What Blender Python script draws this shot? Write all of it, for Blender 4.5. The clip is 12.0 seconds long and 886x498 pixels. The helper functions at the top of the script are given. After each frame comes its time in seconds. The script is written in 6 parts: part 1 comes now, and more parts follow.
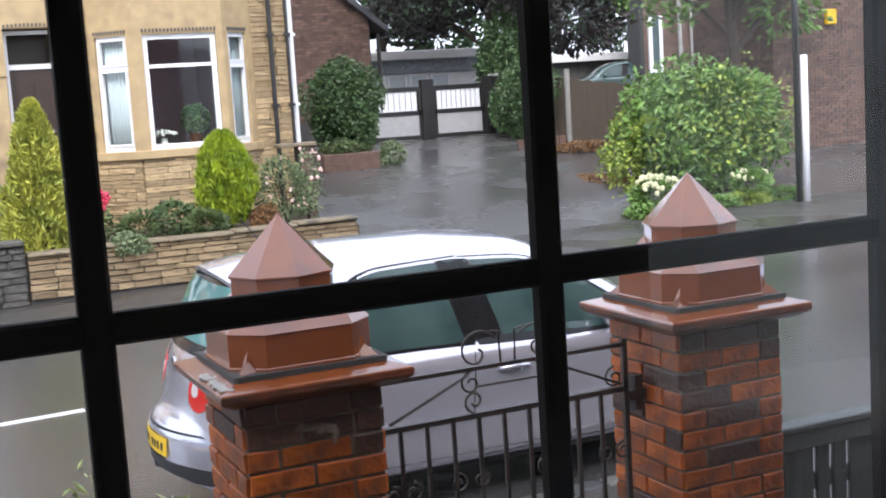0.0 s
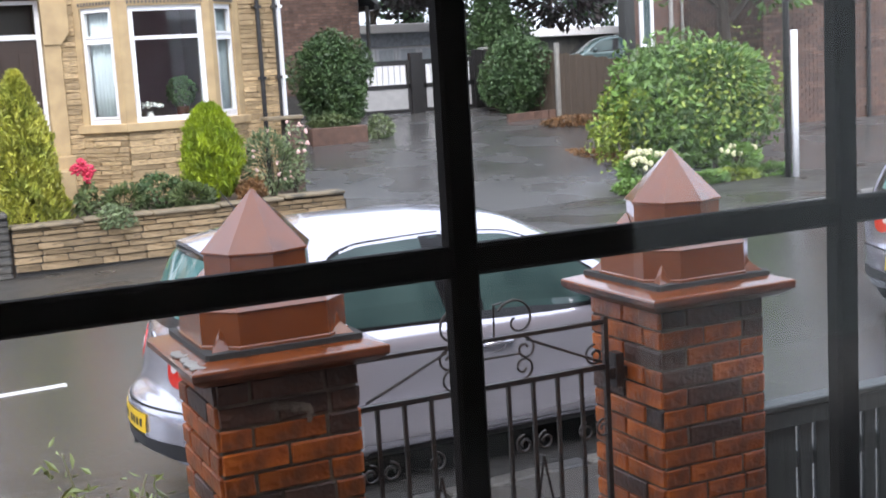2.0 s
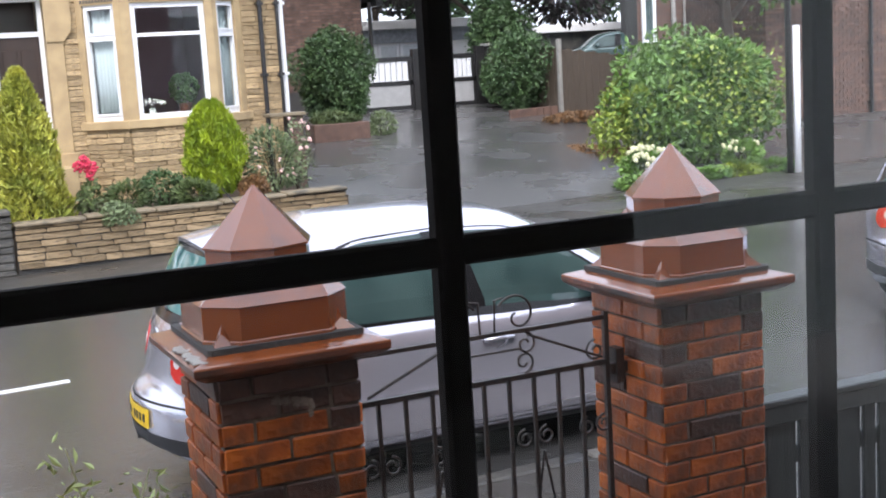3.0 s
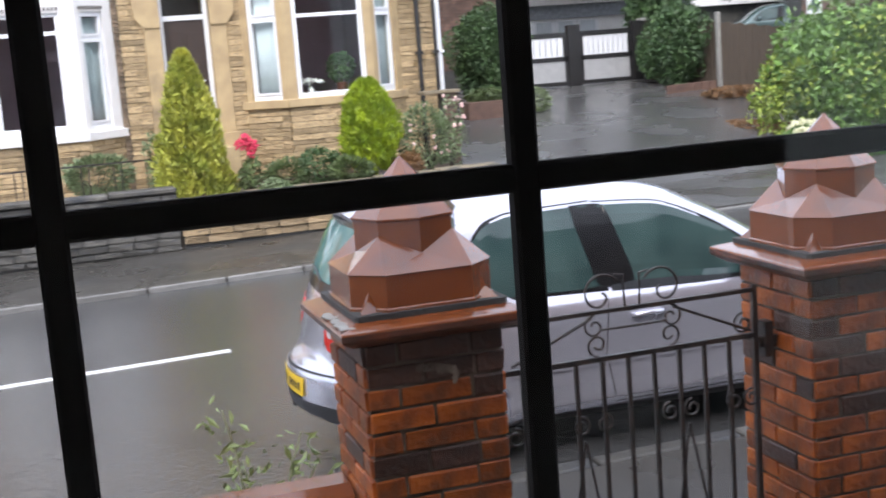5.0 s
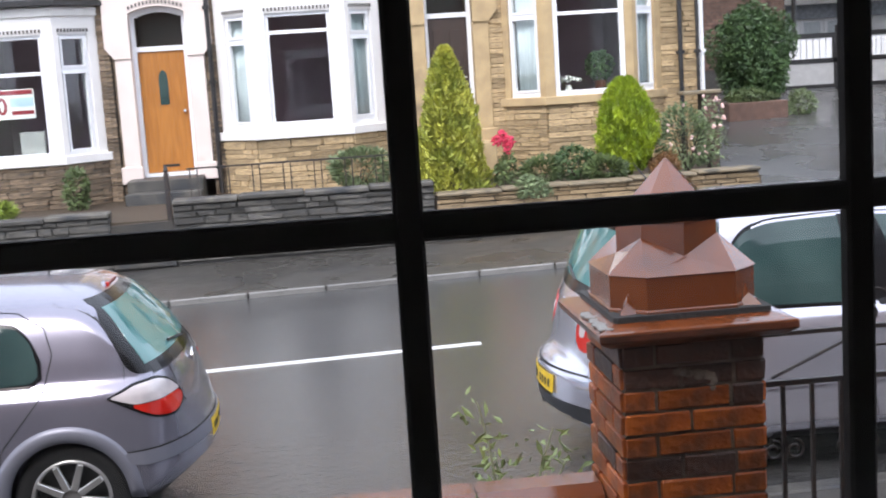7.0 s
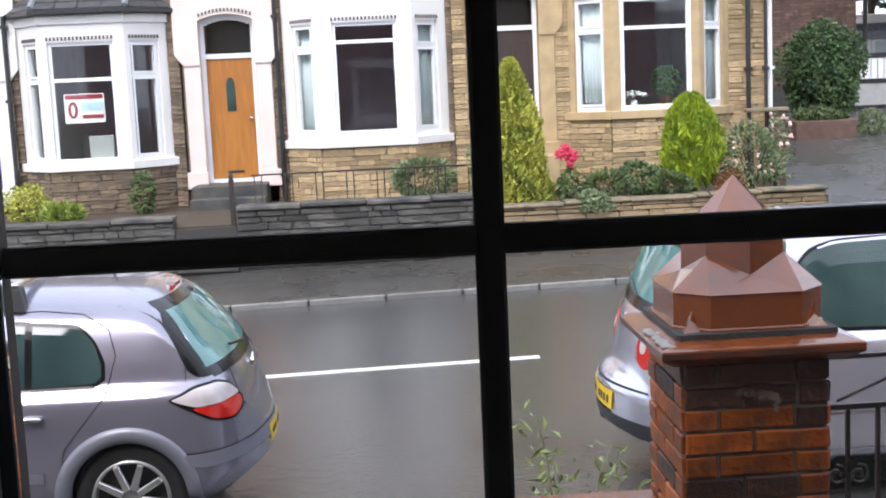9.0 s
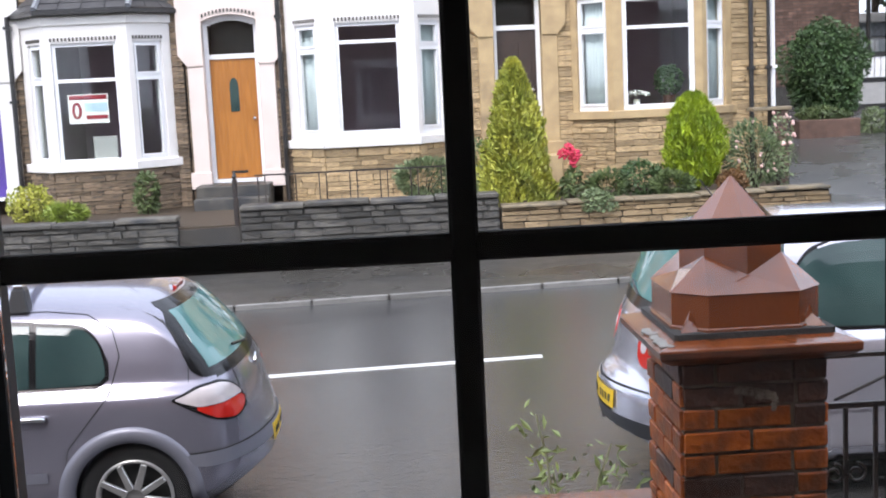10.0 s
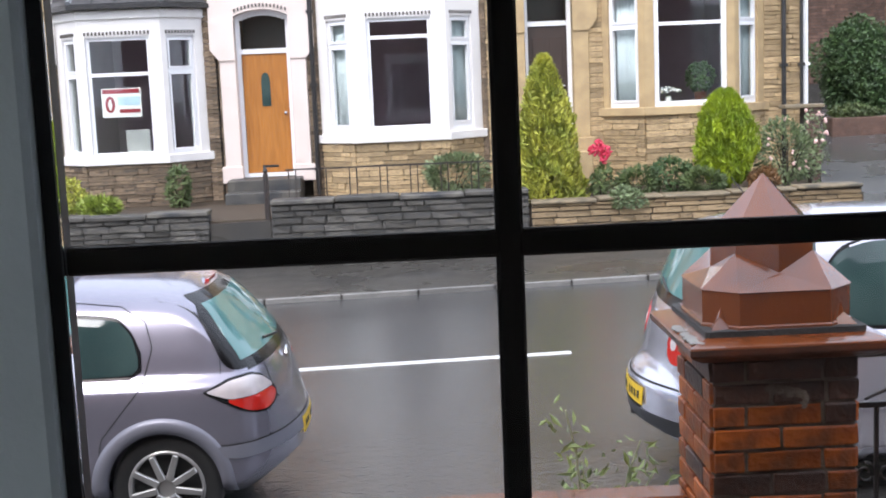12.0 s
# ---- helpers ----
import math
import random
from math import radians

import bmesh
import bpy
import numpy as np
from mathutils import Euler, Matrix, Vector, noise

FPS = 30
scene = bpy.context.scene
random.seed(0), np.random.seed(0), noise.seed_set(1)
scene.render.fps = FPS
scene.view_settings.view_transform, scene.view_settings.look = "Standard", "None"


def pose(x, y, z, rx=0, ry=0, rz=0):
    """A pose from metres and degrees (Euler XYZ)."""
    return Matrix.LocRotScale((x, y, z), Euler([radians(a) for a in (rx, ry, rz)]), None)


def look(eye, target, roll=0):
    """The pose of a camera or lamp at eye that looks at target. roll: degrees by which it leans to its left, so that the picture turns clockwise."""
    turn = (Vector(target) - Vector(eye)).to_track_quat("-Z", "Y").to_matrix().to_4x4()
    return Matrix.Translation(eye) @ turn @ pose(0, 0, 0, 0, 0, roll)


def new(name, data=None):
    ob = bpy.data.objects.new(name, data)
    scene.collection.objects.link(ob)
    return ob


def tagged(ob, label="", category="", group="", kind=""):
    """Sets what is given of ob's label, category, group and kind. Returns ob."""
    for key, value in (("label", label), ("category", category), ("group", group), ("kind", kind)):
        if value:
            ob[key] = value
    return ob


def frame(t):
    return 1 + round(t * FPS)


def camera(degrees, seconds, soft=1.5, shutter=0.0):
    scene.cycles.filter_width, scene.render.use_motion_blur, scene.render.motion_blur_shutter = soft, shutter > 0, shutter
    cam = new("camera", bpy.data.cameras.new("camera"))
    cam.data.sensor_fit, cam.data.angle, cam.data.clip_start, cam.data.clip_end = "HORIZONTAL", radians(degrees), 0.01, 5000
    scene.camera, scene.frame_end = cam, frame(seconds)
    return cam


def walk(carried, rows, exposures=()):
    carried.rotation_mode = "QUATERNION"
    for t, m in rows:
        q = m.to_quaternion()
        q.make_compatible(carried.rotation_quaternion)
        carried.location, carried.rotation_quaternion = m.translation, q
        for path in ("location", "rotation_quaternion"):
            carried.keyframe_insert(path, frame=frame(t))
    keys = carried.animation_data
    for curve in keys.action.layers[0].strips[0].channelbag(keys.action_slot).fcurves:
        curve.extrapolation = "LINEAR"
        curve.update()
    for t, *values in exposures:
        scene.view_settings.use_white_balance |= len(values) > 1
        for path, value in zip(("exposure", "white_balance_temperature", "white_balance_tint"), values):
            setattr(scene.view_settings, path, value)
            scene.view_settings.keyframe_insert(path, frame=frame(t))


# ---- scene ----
cam = camera(39.90, 12.0, soft=1.85, shutter=0.4)
PATH = [
    (0, (-0.041, 0.073, 2.489), -24.52, -7.09, -3.63),
    (0.5, (-0.007, 0.108, 2.487), -25.06, -7.56, -3.30),
    (1, (0.043, 0.152, 2.479), -24.88, -7.92, -3.48),
    (1.5, (0.036, 0.127, 2.486), -24.91, -8.21, -3.35),
    (2, (0.031, 0.124, 2.483), -24.91, -8.33, -3.36),
    (2.5, (0.032, 0.117, 2.483), -24.87, -8.44, -3.44),
    (4.5, (0.013, 0.051, 2.475), -21.21, -8.95, -3.95),
    (5, (0.049, 0.047, 2.458), -17.34, -9.01, -4.37),
    (5.5, (0.069, 0.043, 2.443), -13.37, -8.87, -4.64),
    (6, (0.049, 0.041, 2.445), -10.06, -8.66, -4.58),
    (6.5, (0.026, 0.035, 2.452), -7.53, -8.47, -4.07),
    (7, (-0.001, 0.026, 2.470), -5.62, -8.31, -3.66),
    (7.5, (-0.004, 0.040, 2.462), -4.12, -7.99, -3.24),
    (9.5, (-0.013, 0.014, 2.475), -2.75, -7.61, -2.61),
    (10, (0.002, -0.003, 2.478), -2.62, -7.64, -2.70),
    (10.5, (-0.023, -0.015, 2.473), -2.19, -7.62, -2.49),
    (11, (-0.025, -0.025, 2.470), -1.87, -7.72, -2.38),
    (11.5, (-0.017, -0.030, 2.472), -1.58, -7.80, -2.38),
    (12, (-0.009, -0.030, 2.482), -1.25, -7.79, -2.43),
]
walk(cam, [(t, pose(*eye, 90 + pitch, 0, yaw) @ pose(0, 0, 0, 0, 0, roll)) for t, eye, yaw, pitch, roll in PATH], exposures=[(0, 1.08, 6500, 13), (2.5, 1.08, 6500, 13), (4.5, 1.05, 6500, 13), (7.5, 1.02, 6500, 13), (9.5, 1.0, 6500, 13), (12, 0.98, 6500, 13)])

# ---- light: an overcast, rainy afternoon ----
world = bpy.data.worlds.new("overcast_sky")
scene.world = world
world.use_nodes = True
wn = world.node_tree.nodes
sky = wn.new("ShaderNodeTexSky")
sky.sky_type = "NISHITA"
sky.sun_disc = False
sky.sun_elevation, sky.sun_rotation = radians(52), radians(200)
sky.air_density, sky.dust_density, sky.ozone_density = 1.0, 6.0, 1.0
wmix = wn.new("ShaderNodeMix")
wmix.data_type = "RGBA"
wmix.inputs[0].default_value = 0.75
wmix.inputs[7].default_value = (8.3, 9.3, 11.0, 1)
world.node_tree.links.new(sky.outputs[0], wmix.inputs[6])
world.node_tree.links.new(wmix.outputs[2], wn["Background"].inputs[0])
wn["Background"].inputs[1].default_value = 0.125
sun = new("sun", bpy.data.lights.new("sun", "SUN"))
sun.data.energy, sun.data.angle, sun.data.color = 1.2, radians(25), (0.98, 0.98, 1.0)
sun.matrix_world = look((-8, -14, 26), (2, 8, 0))


# ---- small builders ----
def part(name, bm, material, parent, label="", smooth=False):
    """Links a bmesh as one mesh object under parent."""
    me = bpy.data.meshes.new(name)
    bm.normal_update()
    bm.to_mesh(me)
    bm.free()
    if smooth:
        me.shade_smooth()
    me.materials.append(material)
    ob = new(name, me)
    if parent is not None:
        ob.parent = parent
    if label:
        ob["label"] = label
    return ob


def thing(name, label, category, group="", kind="", at=(0, 0, 0), turn=0):
    ob = new(name)
    ob.empty_display_size = 0.1
    ob.matrix_basis = pose(*at, 0, 0, turn)
    return tagged(ob, label, category, group, kind)


def box(bm, x0, x1, y0, y1, z0, z1, m=None, bevel=0.0):
    r = bmesh.ops.create_cube(bm, size=1)
    vs = r["verts"]
    bmesh.ops.scale(bm, vec=(x1 - x0, y1 - y0, z1 - z0), verts=vs)
    bmesh.ops.translate(bm, vec=((x0 + x1) / 2, (y0 + y1) / 2, (z0 + z1) / 2), verts=vs)
    if bevel:
        es = list({e for v in vs for e in v.link_edges})
        out = bmesh.ops.bevel(bm, geom=es, offset=bevel, segments=1, affect="EDGES")
        vs = list({v for f in out["faces"] for v in f.verts} | {v for v in vs if v.is_valid})
    if m is not None:
        bmesh.ops.transform(bm, matrix=m, verts=vs)
    return bm


def boxes(*specs, m=None, bevel=0.0):
    bm = bmesh.new()
    for s in specs:
        box(bm, *s, m=m, bevel=bevel)
    return bm


def tube(bm, pts, radius, sides=8, closed=False):
    """A round bar along a line of points."""
    pts = [Vector(p) for p in pts]
    rings = []
    n = len(pts)
    for i, p in enumerate(pts):
        a, b = pts[max(i - 1, 0)], pts[min(i + 1, n - 1)]
        d = (b - a).normalized()
        side = d.cross(Vector((0, 0, 1)))
        if side.length < 0.05:
            side = d.cross(Vector((0, 1, 0)))
        side.normalize()
        up = side.cross(d)
        rad = radius(i / (n - 1)) if callable(radius) else radius
        rings.append([bm.verts.new(p + rad * (math.cos(k * math.tau / sides) * side + math.sin(k * math.tau / sides) * up)) for k in range(sides)])
    for r, s in zip(rings, rings[1:]):
        for k in range(sides):
            bm.faces.new((r[k], r[(k + 1) % sides], s[(k + 1) % sides], s[k]))
    bm.faces.new(rings[0][::-1])
    bm.faces.new(rings[-1])
    return bm


def prism(bm, pts, y0, y1):
    """A polygon in x, z drawn out from y0 to y1."""
    a = [bm.verts.new((x, y0, z)) for x, z in pts]
    b = [bm.verts.new((x, y1, z)) for x, z in pts]
    n = len(pts)
    bm.faces.new(a)
    bm.faces.new(b[::-1])
    for i in range(n):
        bm.faces.new((a[i], b[i], b[(i + 1) % n], a[(i + 1) % n]))
    bmesh.ops.recalc_face_normals(bm, faces=bm.faces)
    return bm


def lathe(bm, prof, sides=24, m=None):
    """A profile of (radius, z) turned round z."""
    rings = []
    for r, z in prof:
        rings.append([bm.verts.new((r * math.cos(k * math.tau / sides), r * math.sin(k * math.tau / sides), z)) for k in range(sides)])
    for r, s in zip(rings, rings[1:]):
        for k in range(sides):
            bm.faces.new((r[k], r[(k + 1) % sides], s[(k + 1) % sides], s[k]))
    bm.faces.new(rings[0][::-1])
    bm.faces.new(rings[-1])
    if m is not None:
        bmesh.ops.transform(bm, matrix=m, verts=[v for r in rings for v in r])
    return bm


# ---- materials ----
def mat(name, color, rough=0.6, metal=0.0, second=None, scale=6.0, bump=0.0, bump_scale=60.0, spread=0.0, stain=None, stain_scale=1.2, stain_at=0.55,
        coat=0.0, stretch=(1, 1, 1), rough_var=0.0, island=False, spec=0.5, ripple=0.0):
    m = bpy.data.materials.new(name)
    m.use_nodes = True
    n, l = m.node_tree.nodes, m.node_tree.links
    p = n["Principled BSDF"]
    p.inputs["Roughness"].default_value = rough
    p.inputs["Metallic"].default_value = metal
    p.inputs["Specular IOR Level"].default_value = spec
    p.inputs["Coat Weight"].default_value = coat
    p.inputs["Coat Roughness"].default_value = 0.08
    co = n.new("ShaderNodeTexCoord")
    mp = n.new("ShaderNodeMapping")
    mp.inputs["Scale"].default_value = stretch
    l.new(co.outputs["Object"], mp.inputs[0])
    no = n.new("ShaderNodeTexNoise")
    no.inputs["Scale"].default_value = scale
    no.inputs["Detail"].default_value = 6
    l.new(mp.outputs[0], no.inputs["Vector"])
    ramp = n.new("ShaderNodeMapRange")
    ramp.inputs[1].default_value, ramp.inputs[2].default_value = 0.35, 0.65
    l.new(no.outputs[0], ramp.inputs[0])
    mix = n.new("ShaderNodeMix")
    mix.data_type = "RGBA"
    sec = second or tuple(c * 0.8 for c in color)
    mix.inputs[6].default_value, mix.inputs[7].default_value = (*color, 1), (*sec, 1)
    l.new(ramp.outputs[0], mix.inputs[0])
    last = mix.outputs[2]
    if spread:
        if island:
            src = n.new("ShaderNodeNewGeometry").outputs["Random Per Island"]
        else:
            src = n.new("ShaderNodeObjectInfo").outputs["Random"]
        hs = n.new("ShaderNodeHueSaturation")
        mr = n.new("ShaderNodeMapRange")
        mr.inputs[3].default_value, mr.inputs[4].default_value = 1 - spread, 1 + spread
        l.new(src, mr.inputs[0])
        l.new(mr.outputs[0], hs.inputs["Value"])
        l.new(last, hs.inputs["Color"])
        last = hs.outputs[0]
    if stain:
        sn = n.new("ShaderNodeTexNoise")
        sn.inputs["Scale"].default_value = stain_scale
        sn.inputs["Detail"].default_value = 8
        l.new(co.outputs["Object"], sn.inputs["Vector"])
        sr = n.new("ShaderNodeMapRange")
        sr.inputs[1].default_value, sr.inputs[2].default_value = stain_at, stain_at + 0.14
        l.new(sn.outputs[0], sr.inputs[0])
        sm = n.new("ShaderNodeMix")
        sm.data_type = "RGBA"
        sm.inputs[7].default_value = (*stain, 1)
        l.new(sr.outputs[0], sm.inputs[0])
        l.new(last, sm.inputs[6])
        last = sm.outputs[2]
    l.new(last, p.inputs["Base Color"])
    if rough_var:
        rn = n.new("ShaderNodeTexNoise")
        rn.inputs["Scale"].default_value = 0.7
        rn.inputs["Detail"].default_value = 4
        l.new(co.outputs["Object"], rn.inputs["Vector"])
        rr = n.new("ShaderNodeMapRange")
        rr.inputs[1].default_value, rr.inputs[2].default_value = 0.4, 0.6
        rr.inputs[3].default_value, rr.inputs[4].default_value = max(rough - rough_var, 0.02), rough + rough_var
        l.new(rn.outputs[0], rr.inputs[0])
        l.new(rr.outputs[0], p.inputs["Roughness"])
    if bump:
        bn = n.new("ShaderNodeTexNoise")
        bn.inputs["Scale"].default_value = bump_scale
        bn.inputs["Detail"].default_value = 4
        l.new(mp.outputs[0], bn.inputs["Vector"])
        bu = n.new("ShaderNodeBump")
        bu.inputs["Strength"].default_value = bump
        bu.inputs["Distance"].default_value = 0.02
        l.new(bn.outputs[0], bu.inputs["Height"])
        if ripple:
            rp = n.new("ShaderNodeTexNoise")
            rp.inputs["Scale"].default_value = 16.0
            rp.inputs["Detail"].default_value = 3
            rp.inputs["Distortion"].default_value = 0.6
            l.new(co.outputs["Object"], rp.inputs["Vector"])
            rb = n.new("ShaderNodeBump")
            rb.inputs["Strength"].default_value = ripple
            rb.inputs["Distance"].default_value = 0.008
            l.new(rp.outputs[0], rb.inputs["Height"])
            l.new(rb.outputs[0], bu.inputs["Normal"])
        l.new(bu.outputs[0], p.inputs["Normal"])
    return m


def glass_mat(name, tint=(0.9, 0.97, 0.95), rough=0.0):
    m = bpy.data.materials.new(name)
    m.use_nodes = True
    p = m.node_tree.nodes["Principled BSDF"]
    p.inputs["Base Color"].default_value = (*tint, 1)
    p.inputs["Transmission Weight"].default_value = 1.0
    p.inputs["Roughness"].default_value = rough
    p.inputs["IOR"].default_value = 1.45
    return m


ASPHALT = mat("wet_asphalt", (0.04, 0.04, 0.042), 0.09, second=(0.075, 0.074, 0.072), scale=90, bump=0.06, bump_scale=160, stain=(0.03, 0.03, 0.031), stain_scale=0.35, rough_var=0.06, ripple=0.85)
PAVE = mat("wet_tarmac_pavement", (0.046, 0.043, 0.038), 0.34, second=(0.068, 0.063, 0.056), scale=70, bump=0.15, bump_scale=130, stain=(0.04, 0.039, 0.038), stain_scale=0.6, rough_var=0.12)
DRIVE = mat("wet_driveway_tarmac", (0.075, 0.073, 0.072), 0.22, second=(0.11, 0.107, 0.102), scale=40, bump=0.12, bump_scale=100, stain=(0.06, 0.06, 0.06), stain_scale=0.5, rough_var=0.1)
KERB = mat("kerb_stone", (0.2, 0.195, 0.185), 0.35, bump=0.2, spread=0.2, stain=(0.1, 0.1, 0.095), stain_scale=4)
PAINTLINE = mat("road_paint", (0.78, 0.78, 0.76), 0.4, second=(0.6, 0.6, 0.58), scale=14, bump=0.1, stain=(0.3, 0.3, 0.3), stain_scale=9, stain_at=0.66)
SOIL = mat("wet_soil", (0.05, 0.035, 0.022), 0.7, second=(0.08, 0.06, 0.04), scale=20, bump=0.6, bump_scale=30)
GRASS = mat("grass_ground", (0.06, 0.09, 0.03), 0.8, second=(0.09, 0.1, 0.04), scale=9, bump=0.5)
WALLCOP = mat("dirty_sandstone_coping", (0.24, 0.19, 0.12), 0.6, second=(0.16, 0.13, 0.085), scale=6, bump=0.3, stain=(0.08, 0.07, 0.05), stain_scale=3)
TAN = mat("sandstone", (0.36, 0.265, 0.15), 0.7, second=(0.26, 0.185, 0.105), scale=9, bump=0.5, bump_scale=35, spread=0.32, stain=(0.12, 0.095, 0.065), stain_scale=1.6, stain_at=0.54)
TAN_I = mat("sandstone_facing", (0.52, 0.39, 0.22), 0.75, second=(0.38, 0.27, 0.15), scale=7, bump=0.5, bump_scale=35, spread=0.32, stain=(0.2, 0.15, 0.1), stain_scale=0.9, stain_at=0.6)
SOOT_I = mat("sooty_sandstone_facing", (0.27, 0.195, 0.125), 0.75, second=(0.16, 0.12, 0.085), scale=7, bump=0.5, bump_scale=35, spread=0.4, stain=(0.07, 0.06, 0.05), stain_scale=1.5, stain_at=0.52)
DARKSTONE = mat("blackened_stone", (0.112, 0.104, 0.088), 0.55, second=(0.06, 0.057, 0.052), scale=8, bump=0.5, bump_scale=30, spread=0.4, stain=(0.035, 0.037, 0.04), stain_scale=1.8, stain_at=0.5)
MORTAR = mat("lime_mortar", (0.24, 0.2, 0.14), 0.9, bump=0.4)
MORTARDK = mat("dark_mortar", (0.06, 0.058, 0.055), 0.9, bump=0.4)
DRESSED = mat("dressed_sandstone", (0.5, 0.37, 0.2), 0.7, second=(0.4, 0.29, 0.16), scale=4, bump=0.25, bump_scale=60, stain=(0.24, 0.18, 0.11), stain_scale=1.4, stain_at=0.58)
WHITE = mat("white_masonry_paint", (0.82, 0.8, 0.78), 0.5, second=(0.76, 0.74, 0.72), scale=3, bump=0.1, stain=(0.6, 0.57, 0.53), stain_scale=1.6, stain_at=0.64)
PINKWHITE = mat("pinkish_white_paint", (0.76, 0.655, 0.605), 0.55, second=(0.7, 0.6, 0.55), scale=3, bump=0.12, stain=(0.55, 0.48, 0.44), stain_scale=1.8, stain_at=0.63)
UPVC = mat("white_window_plastic", (0.84, 0.85, 0.87), 0.25, second=(0.8, 0.81, 0.83), scale=2)
GAPSHADE = mat("dark_shadow_gap", (0.12, 0.11, 0.1), 0.8)
OAK = mat("varnished_oak_door", (0.45, 0.185, 0.038), 0.35, second=(0.34, 0.13, 0.025), scale=4, stretch=(9, 9, 0.7), bump=0.1, coat=0.3)
BROWNDOOR = mat("dark_brown_door", (0.06, 0.04, 0.032), 0.35, second=(0.04, 0.028, 0.022), scale=5, stretch=(8, 8, 0.8))
PURPLE = mat("purple_door_paint", (0.1, 0.06, 0.32), 0.35, second=(0.08, 0.05, 0.25), scale=2)
BLACK = mat("black_gloss_paint", (0.018, 0.018, 0.02), 0.3, second=(0.03, 0.028, 0.027), scale=12, bump=0.1)
IRON = mat("black_wrought_iron", (0.02, 0.02, 0.022), 0.4, second=(0.05, 0.035, 0.028), scale=25, bump=0.3, bump_scale=90)
ROOM = mat("dim_room_plaster", (0.64, 0.54, 0.6), 0.9, second=(0.56, 0.46, 0.52), scale=2)
CURTAIN = mat("net_curtain", (0.62, 0.66, 0.68), 0.9, second=(0.5, 0.54, 0.57), scale=5, stretch=(12, 12, 0.6))
PANE = glass_mat("window_glass")
SLATE = mat("roof_slate", (0.1, 0.1, 0.105), 0.45, second=(0.07, 0.07, 0.075), scale=6, bump=0.3, spread=0.3, island=True)
LEAD = mat("lead_flashing", (0.3, 0.32, 0.35), 0.5, second=(0.2, 0.21, 0.23), scale=9)
BRICK = mat("orange_red_brick", (0.4, 0.102, 0.013), 0.42, second=(0.25, 0.055, 0.009), scale=14, bump=0.5, bump_scale=45, spread=0.3, stain=(0.07, 0.035, 0.022), stain_scale=4.0, stain_at=0.56)
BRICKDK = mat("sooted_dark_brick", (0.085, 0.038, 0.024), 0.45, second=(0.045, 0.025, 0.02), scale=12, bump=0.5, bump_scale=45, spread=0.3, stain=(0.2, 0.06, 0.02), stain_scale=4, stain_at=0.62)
BMORTAR = mat("sooty_brick_joint", (0.05, 0.038, 0.03), 0.85, second=(0.17, 0.14, 0.11), scale=7, bump=0.4)
TERRA = mat("wet_terracotta", (0.225, 0.06, 0.015), 0.2, second=(0.165, 0.042, 0.011), scale=5, bump=0.12, bump_scale=40, stain=(0.1, 0.035, 0.018), stain_scale=2.6, stain_at=0.58, coat=1.0)
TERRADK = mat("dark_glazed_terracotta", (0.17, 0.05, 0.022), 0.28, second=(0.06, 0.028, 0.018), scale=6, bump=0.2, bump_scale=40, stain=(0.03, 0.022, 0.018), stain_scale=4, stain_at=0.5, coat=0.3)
HOUSEBRICK = mat("old_house_brick", (0.17, 0.1, 0.075), 0.8, second=(0.1, 0.062, 0.05), scale=7, bump=0.4, spread=0.35, island=True)
FENCEW = mat("blackened_fence_wood", (0.045, 0.054, 0.053), 0.42, second=(0.07, 0.08, 0.078), scale=8, stretch=(6, 6, 0.6), bump=0.3)
OLDWOOD = mat("weathered_fence_wood", (0.12, 0.09, 0.065), 0.8, second=(0.08, 0.06, 0.045), scale=6, stretch=(6, 6, 0.6), bump=0.4, spread=0.2, island=True)
CONCRETE = mat("concrete", (0.36, 0.35, 0.32), 0.7, second=(0.28, 0.27, 0.25), scale=8, bump=0.3)
SILVER = mat("silver_car_paint", (0.61, 0.6, 0.665), 0.22, metal=0.72, second=(0.58, 0.57, 0.635), scale=2, coat=0.8)
LILAC = mat("lilac_grey_car_paint", (0.3, 0.288, 0.35), 0.22, metal=0.65, second=(0.27, 0.26, 0.32), scale=2, coat=1.0)
LILACLT = mat("lilac_grey_bumper_strip", (0.225, 0.225, 0.265), 0.38, metal=0.3, second=(0.2, 0.2, 0.24), scale=3)
DARKPAINT = mat("dark_grey_car_paint", (0.05, 0.055, 0.065), 0.22, metal=0.4, coat=0.8)
CARGLASS = mat("teal_tinted_car_glass", (0.05, 0.085, 0.08), 0.04, second=(0.022, 0.045, 0.044), scale=3.0, spec=0.6)
REARGLASS = mat("rear_screen_glass", (0.1, 0.24, 0.23), 0.05, second=(0.06, 0.17, 0.165), scale=1.5, spec=0.7)
TRIM = mat("black_plastic_trim", (0.02, 0.02, 0.022), 0.45, second=(0.028, 0.028, 0.03), scale=20)
TYRE = mat("wet_tyre_rubber", (0.018, 0.018, 0.018), 0.5, bump=0.2)
ALLOY = mat("alloy_wheel", (0.55, 0.54, 0.53), 0.3, metal=0.8, second=(0.45, 0.44, 0.43), scale=12)
CHROME = mat("chrome", (0.75, 0.76, 0.78), 0.12, metal=1.0)
REDLENS = mat("red_lamp_lens", (0.6, 0.02, 0.012), 0.1, second=(0.5, 0.016, 0.01), scale=8, coat=1.0)
CLEARLENS = mat("clear_lamp_lens", (0.62, 0.56, 0.56), 0.1, second=(0.5, 0.46, 0.47), scale=12, coat=1.0)
YELLOWPLATE = mat("yellow_plate", (0.85, 0.55, 0.02), 0.4)
SIGNRED = mat("dark_red_print", (0.3, 0.015, 0.03), 0.4, second=(0.26, 0.013, 0.026), scale=30)
